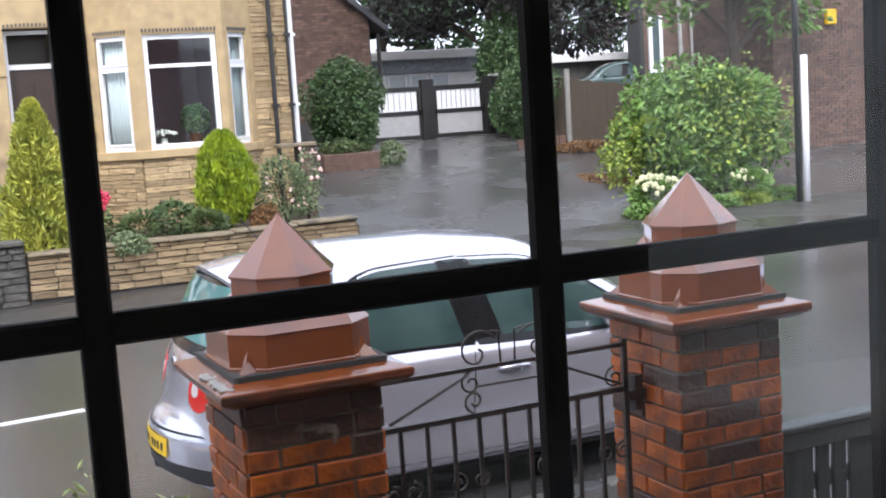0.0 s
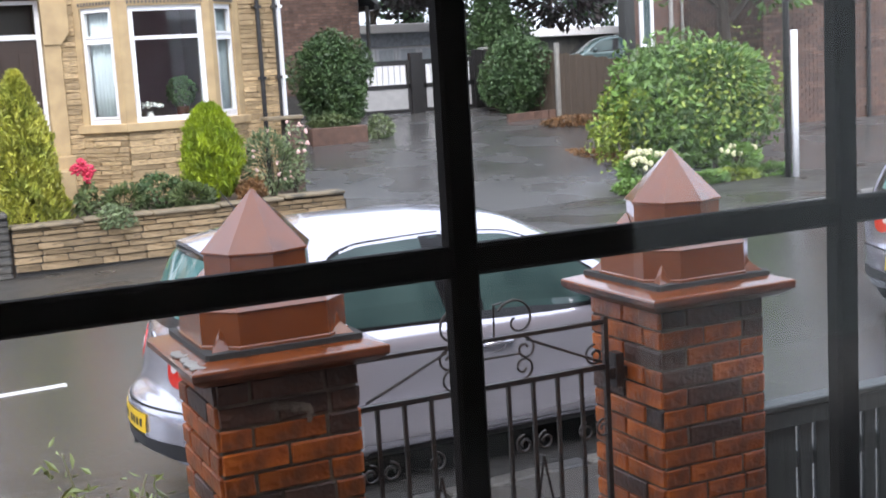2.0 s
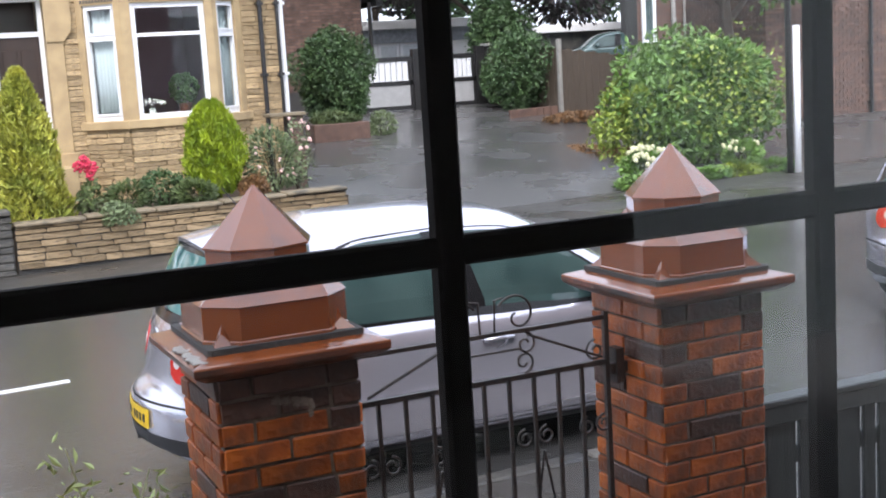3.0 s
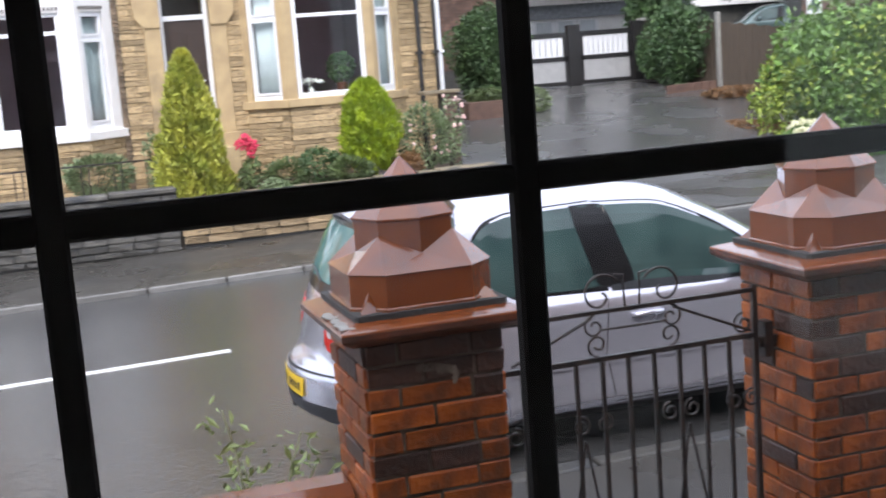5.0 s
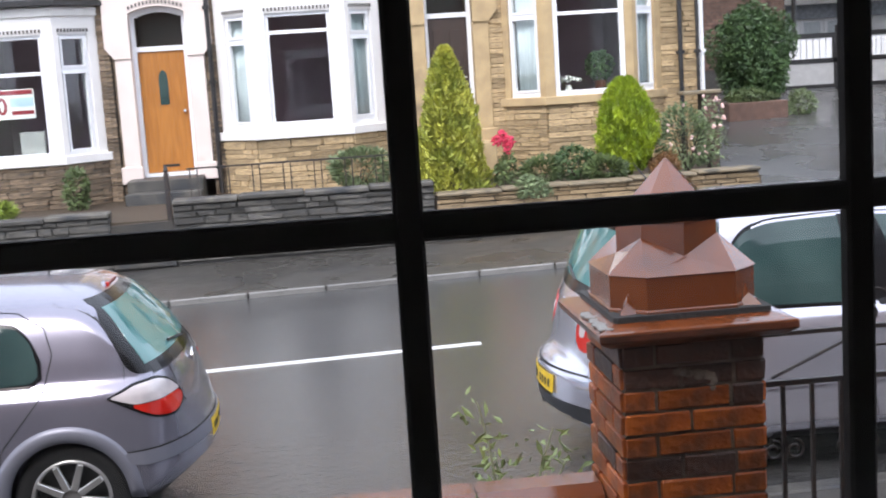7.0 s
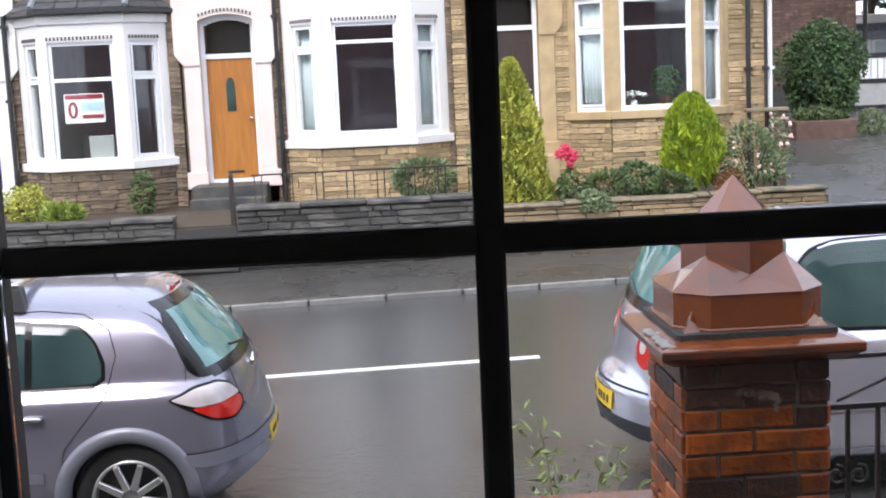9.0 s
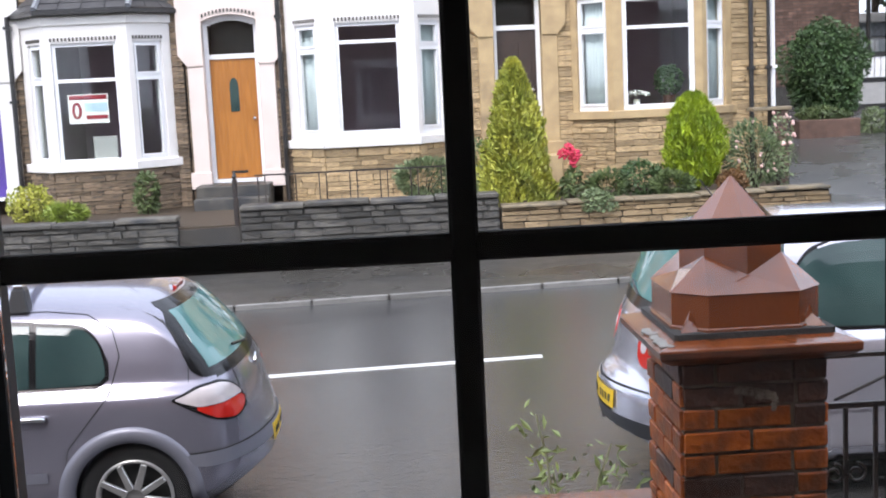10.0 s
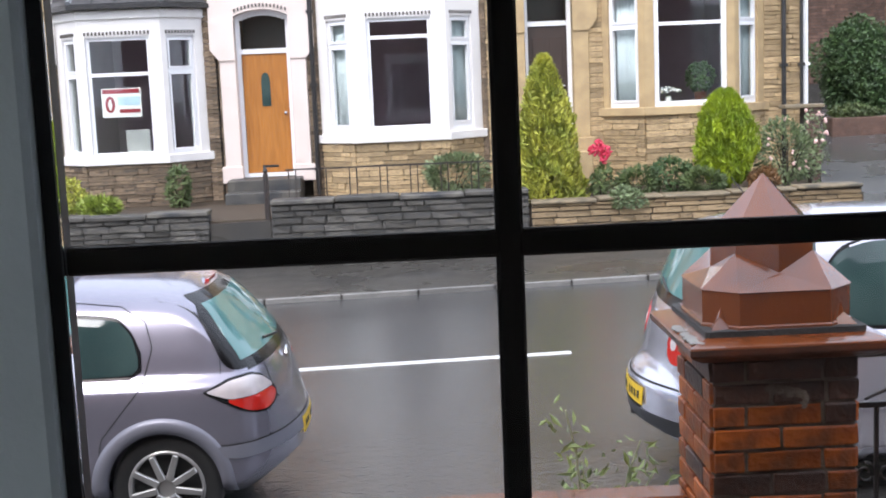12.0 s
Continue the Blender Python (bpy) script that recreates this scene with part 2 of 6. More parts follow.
SIGNBLUE = mat("pale_blue_print", (0.5, 0.66, 0.78), 0.5)
BLACKGLASS = mat("black_screen_border", (0.008, 0.008, 0.009), 0.12, second=(0.012, 0.012, 0.013), scale=6, spec=0.25)
SEAM = mat("panel_gap", (0.01, 0.01, 0.011), 0.8)


def leaf_mat(name, a, b):
    m = mat(name, a, 0.5, second=b, scale=3, spread=0.4, island=True)
    return m


GOLD = leaf_mat("golden_conifer_leaf", (0.5, 0.49, 0.085), (0.27, 0.31, 0.055))
LIME = leaf_mat("lime_conifer_leaf", (0.33, 0.42, 0.022), (0.15, 0.23, 0.014))
DEEP = leaf_mat("dark_ivy_leaf", (0.078, 0.14, 0.048), (0.045, 0.09, 0.034))
MID = leaf_mat("garden_shrub_leaf", (0.125, 0.17, 0.062), (0.075, 0.11, 0.042))
GREY = leaf_mat("grey_green_leaf", (0.2, 0.255, 0.125), (0.12, 0.165, 0.08))
LAUREL = leaf_mat("laurel_leaf", (0.15, 0.26, 0.055), (0.085, 0.17, 0.04))
LAURELY = leaf_mat("yellow_laurel_leaf", (0.29, 0.36, 0.06), (0.19, 0.26, 0.045))
COPPERL = leaf_mat("copper_tree_leaf", (0.04, 0.025, 0.03), (0.025, 0.03, 0.022))
TREEL = leaf_mat("tree_leaf", (0.06, 0.12, 0.045), (0.035, 0.075, 0.03))
AUTUMN = leaf_mat("rusty_groundcover_leaf", (0.22, 0.11, 0.042), (0.14, 0.08, 0.035))
PINKF = mat("pink_flower", (0.75, 0.06, 0.12), 0.6, second=(0.6, 0.04, 0.1), scale=20)
ROSEF = mat("pale_rose_flower", (0.8, 0.62, 0.58), 0.6, second=(0.75, 0.45, 0.42), scale=10, spread=0.2, island=True)
CREAMF = mat("cream_flower", (0.6, 0.58, 0.36), 0.6, second=(0.5, 0.5, 0.3), scale=10)
BARK = mat("bark", (0.06, 0.045, 0.035), 0.9, bump=0.5)
WEEDL = leaf_mat("pale_weed_leaf", (0.34, 0.4, 0.15), (0.22, 0.29, 0.1))
STEM = mat("weed_stem", (0.42, 0.44, 0.27), 0.6)


# ---- ground, road and pavements ----
GRADE = 0.018


def road_z(x):
    return GRADE * (x - 1.4)


def slab(name, x0, x1, y0, y1, h, material, label, category, depth=0.3):
    """A sheet that climbs with the street."""
    bm = bmesh.new()
    box(bm, x0, x1, y0, y1, -depth, 0)
    for v in bm.verts:
        v.co.z += road_z(v.co.x) + h
    ob = part(name, bm, material, None)
    return tagged(ob, label, category, kind="structure")


FAR_KERB, NEAR_KERB, WALL_Y, HOUSE_Y = 14.35, 6.2, 17.2, 20.6
bm = bmesh.new()
box(bm, -400, 400, -300, 500, -1.6, -0.6)
tagged(part("ground", bm, GRASS, None), "dark earth and grass reaching to the horizon", "ground", kind="structure")
slab("road", -60, 80, NEAR_KERB, FAR_KERB, 0, ASPHALT, "wet dark asphalt road with puddle sheen", "road", 0.8)
slab("pavement_near", -60, 80, 4.45, NEAR_KERB - 0.13, 0.1, PAVE, "wet tarmac pavement beside the parked cars", "pavement", 0.8)
slab("pavement_far", -60, 80, FAR_KERB + 0.06, WALL_Y + 0.1, 0.05, PAVE, "wet dark tarmac pavement below the garden walls", "pavement", 0.8)


def kerb_row(name, y0, y1, label, material):
    row = tagged(thing(name, label, "kerb"), kind="structure")
    me = None
    for i in range(-14, 30):
        x0 = i * 0.92
        low = 7.0 < x0 < 13.0 and y0 > 10
        if me is None:
            ob = part("kerb_stone", boxes((0, 0.9, 0, y1 - y0, -0.2, 0), bevel=0.012), material, row)
            me = ob.data
        else:
            ob = new("kerb_stone", me)
            ob.parent = row
        ob.matrix_basis = Matrix.Translation((x0, y0, road_z(x0 + 0.45) + (0.02 if low else (0.058 if y0 > 10 else 0.106)))) @ Matrix.Rotation(-math.atan(GRADE), 4, "Y")


kerb_row("kerb_far", FAR_KERB, FAR_KERB + 0.06, "row of worn pale kerb stones along the road", KERB)
# The near kerb's dark stone stands in for the shadow of the parked cars.
kerb_row("kerb_near", NEAR_KERB - 0.13, NEAR_KERB, "row of wet kerb stones coloured dark for the parked cars' shadow", DARKSTONE)


def road_mark(x0, x1, y0, y1, label):
    bm = bmesh.new()
    box(bm, x0, x1, y0, y1, -0.006, 0.005)
    for v in bm.verts:
        v.co.z += road_z(v.co.x)
    tagged(part("road_marking", bm, PAINTLINE, None), label, "road marking", "white lines on the road", "structure")


road_mark(-2.7, 1.35, 10.74, 10.85, "long white centre line dash on wet asphalt")
road_mark(-9.2, -5.0, 10.74, 10.85, "long white centre line dash on wet asphalt")
road_mark(3.8, 7.9, 10.74, 10.85, "long white centre line dash on wet asphalt")
road_mark(10.4, 40, 14.2, 14.28, "thin white strip along the far kerb")

# Raised gardens behind the far walls, the sloping drive, and the near front garden.
bm = bmesh.new()
box(bm, -60, 6.45, WALL_Y + 0.1, 45, -0.5, 0.66)
tagged(part("garden_ground", bm, SOIL, None), "dark wet soil of the raised front gardens", "garden soil", kind="structure")
bm = bmesh.new()
xs = [6.45, 8, 10, 12, 15, 20, 28, 60]
ys = [WALL_Y + 0.1, 19, 21, 24, 27, 30, 34, 45]


def drive_z(x, y):
    k = min(max((y - WALL_Y) / 13.0, 0), 1.15)
    return road_z(min(x, 16)) + 0.05 + 1.14 * k


grid = [[bm.verts.new((x, y, drive_z(x, y))) for x in xs] for y in ys]
for a, b in zip(grid, grid[1:]):
    for i in range(len(xs) - 1):
        bm.faces.new((a[i], a[i + 1], b[i + 1], b[i]))
out = bmesh.ops.extrude_face_region(bm, geom=bm.faces[:])
bmesh.ops.translate(bm, vec=(0, 0, -1), verts=[g for g in out["geom"] if isinstance(g, bmesh.types.BMVert)])
bmesh.ops.recalc_face_normals(bm, faces=bm.faces)
tagged(part("driveway", bm, DRIVE, None), "wide wet tarmac driveway sloping up to the gates", "driveway", kind="structure")
bm = bmesh.new()
box(bm, -30, 30, 0.95, 4.1, -0.5, 0.25)
tagged(part("front_garden", bm, SOIL, None), "dark soil of the near front garden", "garden soil", kind="structure")


# ---- stone pieces ----
rng = random.Random(7)


def stone_mesh(material, seed, bevel=0.09):
    """An uneven block, one unit each way, its face towards -y."""
    r = random.Random(seed)
    bm = boxes((-0.5, 0.5, -0.5, 0.5, -0.5, 0.5), bevel=bevel)
    for v in bm.verts:
        v.co += Vector((r.uniform(-0.03, 0.03), r.uniform(-0.12, 0.12), r.uniform(-0.06, 0.06)))
    me = bpy.data.meshes.new("stone")
    bm.to_mesh(me)
    bm.free()
    me.materials.append(material)
    return me


def lay_stones(parent, x0, x1, y_face, base, top, material, course=0.1, length=0.34, depth=0.12, seed=1, name="stone"):
    """Courses of single stones that stand a little proud of a joint bed; base and top are heights along x."""
    r = random.Random(seed)
    shapes = [stone_mesh(material, seed + k) for k in range(5)]
    z = min(base(x0), base(x1)) + 0.01
    while z < max(top(x0), top(x1)) - 0.03:
        h = course * r.uniform(0.75, 1.25)
        x = x0 + 0.01
        while x < x1 - 0.05:
            w = min(length * r.uniform(0.55, 1.5), x1 - x)
            if x1 - x - w < 0.1:
                w = x1 - x
            zt = min(z + h, top(x + w / 2))
            if zt - z > 0.03 and z + h > base(x + w / 2):
                ob = new(name, r.choice(shapes))
                ob.parent = parent
                ob.matrix_basis = Matrix.Translation((x + w / 2, y_face + depth / 2 - r.uniform(0, 0.02), (z + zt) / 2)) @ Matrix.Diagonal((w - 0.014, depth, zt - z - 0.014, 1))
            x += w
        z += h


SHEET_SHAPES = {}
LAID = {}
REST = {}


def stone_sheet(parent, x0, x1, z0, z1, m, material, course=0.084, length=0.34, seed=1):
    """Split stones, each its own piece, on the plane y = 0 of m, facing -y."""
    r = random.Random(seed)
    if material.name not in SHEET_SHAPES:
        SHEET_SHAPES[material.name] = [stone_mesh(material, 900 + k) for k in range(8)]
    z = z0
    while z < z1 - 0.03:
        h = min(course * r.uniform(0.7, 1.3), z1 - z)
        if z1 - z - h < 0.05:
            h = z1 - z
        x = x0
        while x < x1 - 0.01:
            w = min(length * r.uniform(0.5, 1.6), x1 - x)
            if x1 - x - w < 0.09:
                w = x1 - x
            me = r.choice(SHEET_SHAPES[material.name])
            mm = m @ Matrix.Translation((x + w / 2, 0.022 - r.uniform(0, 0.012), z + h / 2)) @ Matrix.Diagonal((w - 0.01, 0.08, h - 0.01, 1))
            laid = LAID.setdefault(parent.name, [0])
            laid[0] += 1
            if laid[0] <= 300:
                ob = new("stone", me)
                ob.parent = parent
                ob.matrix_basis = mm
            else:
                rest = REST.setdefault((parent.name, material.name), (parent, material, [], []))
                k = len(rest[2])
                rest[2].extend(tuple(mm @ v.co) for v in me.vertices)
                rest[3].extend(tuple(k + i for i in f.vertices) for f in me.polygons)
            x += w
        z += h


def join_rest():
    """The stones past the first few hundred of a house, as one part."""
    for parent, material, verts, faces in REST.values():
        me = bpy.data.meshes.new("stonework")
        me.from_pydata(verts, [], faces)
        me.materials.append(material)
        ob = new("stonework", me)
        ob.parent = parent
        tagged(ob, "split stone courses high on the wall", kind="stuff")


def face_matrix(p, q):
    """x runs from p to q along a wall face, y goes into the wall, z up."""
    d = Vector((q[0] - p[0], q[1] - p[1], 0))
    return Matrix.Translation((p[0], p[1], 0)) @ Matrix.Rotation(math.atan2(d.y, d.x), 4, "Z"), d.length


def sash(parent, m, x0, x1, z0, z1, split, name="window", fw=0.06, opener=False, foot=0.06):
    """A white window: outer frame, transom, panes, and glass, in the face's own coordinates."""
    bm = bmesh.new()
    y0, y1 = 0.05, 0.12
    box(bm, x0, x0 + fw, y0, y1, z0, z1, m)
    box(bm, x1 - fw, x1, y0, y1, z0, z1, m)
    box(bm, x0 + fw, x1 - fw, y0, y1, z0, z0 + foot, m)
    box(bm, x0 + fw, x1 - fw, y0, y1, z1 - fw, z1, m)
    box(bm, x0 + fw, x1 - fw, y0, y1, split - 0.03, split + 0.03, m)
    if opener:
        for a, b in ((z0 + foot, split - 0.03), (split + 0.03, z1 - fw)):
            box(bm, x0 + fw, x0 + fw + 0.035, y0 - 0.02, y1 - 0.02, a, b, m)
            box(bm, x1 - fw - 0.035, x1 - fw, y0 - 0.02, y1 - 0.02, a, b, m)
            box(bm, x0 + fw + 0.035, x1 - fw - 0.035, y0 - 0.02, y1 - 0.02, a, a + 0.035, m)
            box(bm, x0 + fw + 0.035, x1 - fw - 0.035, y0 - 0.02, y1 - 0.02, b - 0.035, b, m)
    win = part(name, bm, UPVC, parent, "white plastic window frame")
    for a, b in ((z0 + foot, split - 0.03), (split + 0.03, z1 - fw)):
        pane = part("pane", boxes((x0 + fw, x1 - fw, 0.075, 0.081, a, b), m=m), PANE, win, "clear reflecting glass")
        pane.visible_shadow = False
    return win


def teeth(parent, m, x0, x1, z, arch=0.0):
    """A scalloped drip course over an opening; dark blocks stand in for shade between its teeth."""
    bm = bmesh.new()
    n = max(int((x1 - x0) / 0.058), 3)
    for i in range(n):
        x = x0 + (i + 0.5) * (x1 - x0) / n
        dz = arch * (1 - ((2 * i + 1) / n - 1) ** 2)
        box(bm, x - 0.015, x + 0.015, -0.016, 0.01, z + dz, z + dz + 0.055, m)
    tagged(part("drip_course", bm, GAPSHADE, parent), "row of small dark blocks for the shade between drip teeth", kind="stuff")


def curtain(parent, m, x0, x1, z0, z1, y, lean=0.0):
    bm = bmesh.new()
    n = 28
    rows = []
    for z, k in ((z0, 1.0), ((z0 + z1) / 2, 0.6), (z1, 0.0)):
        rows.append([bm.verts.new(m @ Vector((x0 + (x1 - x0) * i / n + lean * k, y + 0.025 * math.sin(i * 1.9), z))) for i in range(n + 1)])
    for a, b in zip(rows, rows[1:]):
        for i in range(n):
            bm.faces.new((a[i], a[i + 1], b[i + 1], b[i]))
    out = bmesh.ops.extrude_face_region(bm, geom=bm.faces[:])
    bmesh.ops.translate(bm, vec=m.to_3x3() @ Vector((0, 0.004, 0)), verts=[g for g in out["geom"] if isinstance(g, bmesh.types.BMVert)])
    bmesh.ops.recalc_face_normals(bm, faces=bm.faces)
    part("curtain", bm, CURTAIN, parent, "pale net curtain", smooth=True)


def bay(house, plan, base, sill, head, top, lights, wall_mat, sill_mat, stones, base_mat, foot=0.06, fw=0.06):
    """A canted bay: dwarf wall, sill, posts, head and three windows. plan: four points; lights: for each face (margin left, margin right, split, opener)."""
    faces = [face_matrix(p, q) for p, q in zip(plan, plan[1:])]
    for k, (m, w) in enumerate(faces):
        part("bay_core", boxes((0, w, 0.02, 0.22, base, sill - 0.14), m=m), MORTAR if base_mat is TAN_I else MORTARDK, house)
        stone_sheet(house, 0, w, base, sill - 0.14, m, base_mat, seed=stones + k)
    for k, ((m, w), (ml, mr, split, opener)) in enumerate(zip(faces, lights)):
        bm = bmesh.new()
        box(bm, -0.05, w + 0.05, -0.07, 0.2, sill - 0.14, sill, m, bevel=0.012)
        part("sill", bm, sill_mat, house, "projecting stone sill")
        part("bay_post", boxes((-0.01, ml, 0, 0.2, sill, head), m=m), wall_mat, house)
        part("bay_post", boxes((w - mr, w + 0.01, 0, 0.2, sill, head), m=m), wall_mat, house)
        part("bay_head", boxes((-0.01, w + 0.01, 0.001, 0.2, head, top), m=m), wall_mat, house)
        part("bay_cornice", boxes((-0.03, w + 0.03, -0.04, 0.0, top - 0.16, top - 0.02), m=m, bevel=0.01), wall_mat, house)
        sash(house, m, ml, w - mr, sill, head, split, fw=0.042 if opener else fw, opener=opener, foot=foot)
        teeth(house, m, ml - 0.02, w - mr + 0.02, head + 0.03)
    return faces


def interior(house, x0, x1, y0, y1, z0, z1):
    """A dim front room behind the windows."""
    bm = bmesh.new()
    box(bm, x0, x1, y1, y1 + 0.1, z0, z1)
    box(bm, x0 - 0.1, x0, y0, y1 + 0.1, z0, z1)
    box(bm, x1, x1 + 0.1, y0, y1 + 0.1, z0, z1)
    box(bm, x0, x1, y0, y1, z0 - 0.1, z0)
    box(bm, x0, x1, y0, y1, z1, z1 + 0.1)
    part("front_room", bm, ROOM, house, "dim front room behind the glass")


def doorway(house, x0, x1, z0, z_door, z_top, door_mat, surround, label, arch=True, glazed=True):
    """A panelled front door with a fanlight, its white frame and its surround."""
    m = Matrix.Translation((0, HOUSE_Y + 0.16, 0))
    bm = bmesh.new()
    f = 0.07
    box(bm, x0 - f, x0, 0, 0.1, z0, z_top, m)
    box(bm, x1, x1 + f, 0, 0.1, z0, z_top, m)
    box(bm, x0, x1, 0, 0.1, z_door, z_door + 0.08, m)
    box(bm, x0 - f, x1 + f, -0.05, 0.12, z0 - 0.06, z0, m)
    if arch:
        n = 12
        for i in range(n):
            a, b = x0 + (x1 - x0) * i / n, x0 + (x1 - x0) * (i + 1) / n
            k = 1 - ((2 * i + 1) / n - 1) ** 2
            box(bm, a, b, 0, 0.1, z_top - 0.1 + 0.09 * k, z_top + 0.1, m)
    else:
        box(bm, x0, x1, 0, 0.1, z_top - 0.06, z_top, m)
    frame_ob = part("door_frame", bm, UPVC, house, "white painted door frame")
    pane = part("fanlight", boxes((x0, x1, 0.04, 0.046, z_door + 0.08, z_top), m=m), PANE, frame_ob, "dark glazed fanlight")
    pane.visible_shadow = False
    part("hall_wall", boxes((x0 - 0.02, x1 + 0.02, 0.5, 0.55, z_door, z_top + 0.1), m=m), BROWNDOOR, house, "dim hall wall behind the fanlight")
    door = part("door", boxes((x0 + 0.003, x1 - 0.003, 0.03, 0.075, z0 + 0.004, z_door - 0.003), m=m, bevel=0.004), door_mat, house, label)
    w, h = x1 - x0, z_door - z0
    cx = (x0 + x1) / 2
    if glazed:
        pts = [(cx - 0.075, z0 + 0.56 * h), (cx + 0.075, z0 + 0.56 * h), (cx + 0.075, z0 + 0.76 * h)]
        pts += [(cx + 0.075 * math.cos(a), z0 + 0.76 * h + 0.17 * math.sin(a)) for a in (0.5, 1.0, 1.57, 2.14, 2.64)] + [(cx - 0.075, z0 + 0.76 * h)]
        big = [(cx + (x - cx) * 1.35, z0 + 0.67 * h + (z - z0 - 0.67 * h) * 1.12) for x, z in pts]
        rim = prism(bmesh.new(), big, HOUSE_Y + 0.182, HOUSE_Y + 0.192)
        part("light_rim", rim, door_mat, door)
        part("door_light", prism(bmesh.new(), pts, HOUSE_Y + 0.177, HOUSE_Y + 0.186), CARGLASS, door, "small arched leaded glass light")
        box_bm = boxes((cx - 0.14, cx + 0.14, 0.018, 0.032, z0 + 0.09, z0 + 0.13), m=m, bevel=0.004)
        part("letter_flap", box_bm, BLACK, door, "dark letter flap")
    else:
        for a, b in ((0.1, 0.42), (0.5, 0.9)):
            for c, d in ((0.12, 0.45), (0.55, 0.88)):
                part("panel", boxes((x0 + c * w, x0 + d * w, 0.02, 0.034, z0 + a * h, z0 + b * h), m=m, bevel=0.006), door_mat, door)
    knob = bmesh.new()
    bmesh.ops.create_uvsphere(knob, u_segments=10, v_segments=8, radius=0.03, matrix=Matrix.Translation((x1 - 0.07, HOUSE_Y + 0.165, z0 + 0.5 * h)))
    part("door_knob", knob, CHROME, door, "small metal knob")
    for s, xa in ((-1, x0 - f - 0.27), (1, x1 + f)):
        part("pilaster", boxes((xa, xa + 0.27, HOUSE_Y - 0.05, HOUSE_Y + 0.26, z0 - 0.12, z_door + 0.55), bevel=0.012), surround, house, "broad door pilaster")
        xb = xa - 0.06 if s < 0 else xa - 0.02
        part("pilaster_base", boxes((xb, xb + 0.35, HOUSE_Y - 0.09, HOUSE_Y + 0.05, z0 - 0.14, z0 + 0.14), bevel=0.012), surround, house)
        xc = xa - 0.14 if s < 0 else xa
        out = [(xc + (0.14 if s < 0 else 0), z_door - 0.1), (xc + (0.41 if s < 0 else 0.27), z_door - 0.1), (xc + 0.41, z_door + 0.08), (xc + 0.41, z_door + 0.55), (xc, z_door + 0.55), (xc, z_door + 0.08)]
        part("corbel", prism(bmesh.new(), out, HOUSE_Y - 0.08, HOUSE_Y + 0.04), surround, house, "shouldered corbel")
    arc = []
    for i in range(11):
        a = x0 - f + (x1 - x0 + 2 * f) * i / 10
        arc.append((a, z_top - 0.02 + (0.1 * (1 - (2 * i / 10 - 1) ** 2) if arch else 0.05)))
    ends = [(x1 + f + 0.41, z_door + 0.55), (x1 + f + 0.41, z_top + 0.75), (x0 - f - 0.41, z_top + 0.75), (x0 - f - 0.41, z_door + 0.55)]
    inner = [(x0 - f, z_door + 0.55)]
    part("door_head", prism(bmesh.new(), inner + arc + [(x1 + f, z_door + 0.55)] + ends, HOUSE_Y - 0.05, HOUSE_Y + 0.26), surround, house, "moulded head over the fanlight")
    teeth(house, Matrix.Translation((0, HOUSE_Y - 0.05, 0)), x0 - f, x1 + f, z_top + 0.03, 0.09 if arch else 0.02)


def flat_wall(house, specs, sheets, core_mat, sheet_mat, seed):
    for x0, x1, z0, z1 in specs:
        part("wall_core", boxes((x0, x1, HOUSE_Y + 0.02, HOUSE_Y + 0.35, z0, z1)), core_mat, house)
    m = Matrix.Translation((0, HOUSE_Y, 0))
    for k, (x0, x1, z0, z1) in enumerate(sheets):
        stone_sheet(house, x0, x1, z0, min(z1, 4.35), m, sheet_mat, seed=seed + k)


def pipe(house, x, y, z0, z1, material, label, r=0.04):
    bm = bmesh.new()
    tube(bm, [(x, y, z0), (x, y, z1)], r, 10)
    for z in (z0 + 0.4, z0 + 1.8, z0 + 3.0):
        box(bm, x - r - 0.02, x + r + 0.02, y - r - 0.01, y + r + 0.02, z, z + 0.05)
    part("drainpipe", bm, material, house, label, smooth=False)


def slates(roof, p, q, r, s, rows=5, width=0.3):
    """Rows of slates on the quad p q (eaves) r s (ridge)."""
    p, q, r, s = (Vector(v) for v in (p, q, r, s))
    nrm = (q - p).cross(s - p).normalized()
    for i in range(rows):
        a, b = i / rows, (i + 1.15) / rows
        e0, e1 = p.lerp(s, a), q.lerp(r, a)
        f0, f1 = p.lerp(s, min(b, 1)), q.lerp(r, min(b, 1))
        n = max(int((e1 - e0).length / width), 1)
        for k in range(n):
            u, v = k / n + 0.01, (k + 1) / n - 0.01
            low = [e0.lerp(e1, u), e0.lerp(e1, v)]
            high = [f0.lerp(f1, u), f0.lerp(f1, v)]
            lift = nrm * 0.02
            bm = bmesh.new()
            tops = [bm.verts.new(c) for c in (low[0] + lift, low[1] + lift, high[1] + nrm * 0.004, high[0] + nrm * 0.004)]
            lows = [bm.verts.new(v.co - nrm * 0.01) for v in tops]
            bm.faces.new(tops)
            bm.faces.new(lows[::-1])
            for j in range(4):
                bm.faces.new((lows[j], lows[(j + 1) % 4], tops[(j + 1) % 4], tops[j]))
            bmesh.ops.remove_doubles(bm, verts=bm.verts, dist=0.0005)
            bmesh.ops.recalc_face_normals(bm, faces=bm.faces)
            part("slate", bm, SLATE, roof)


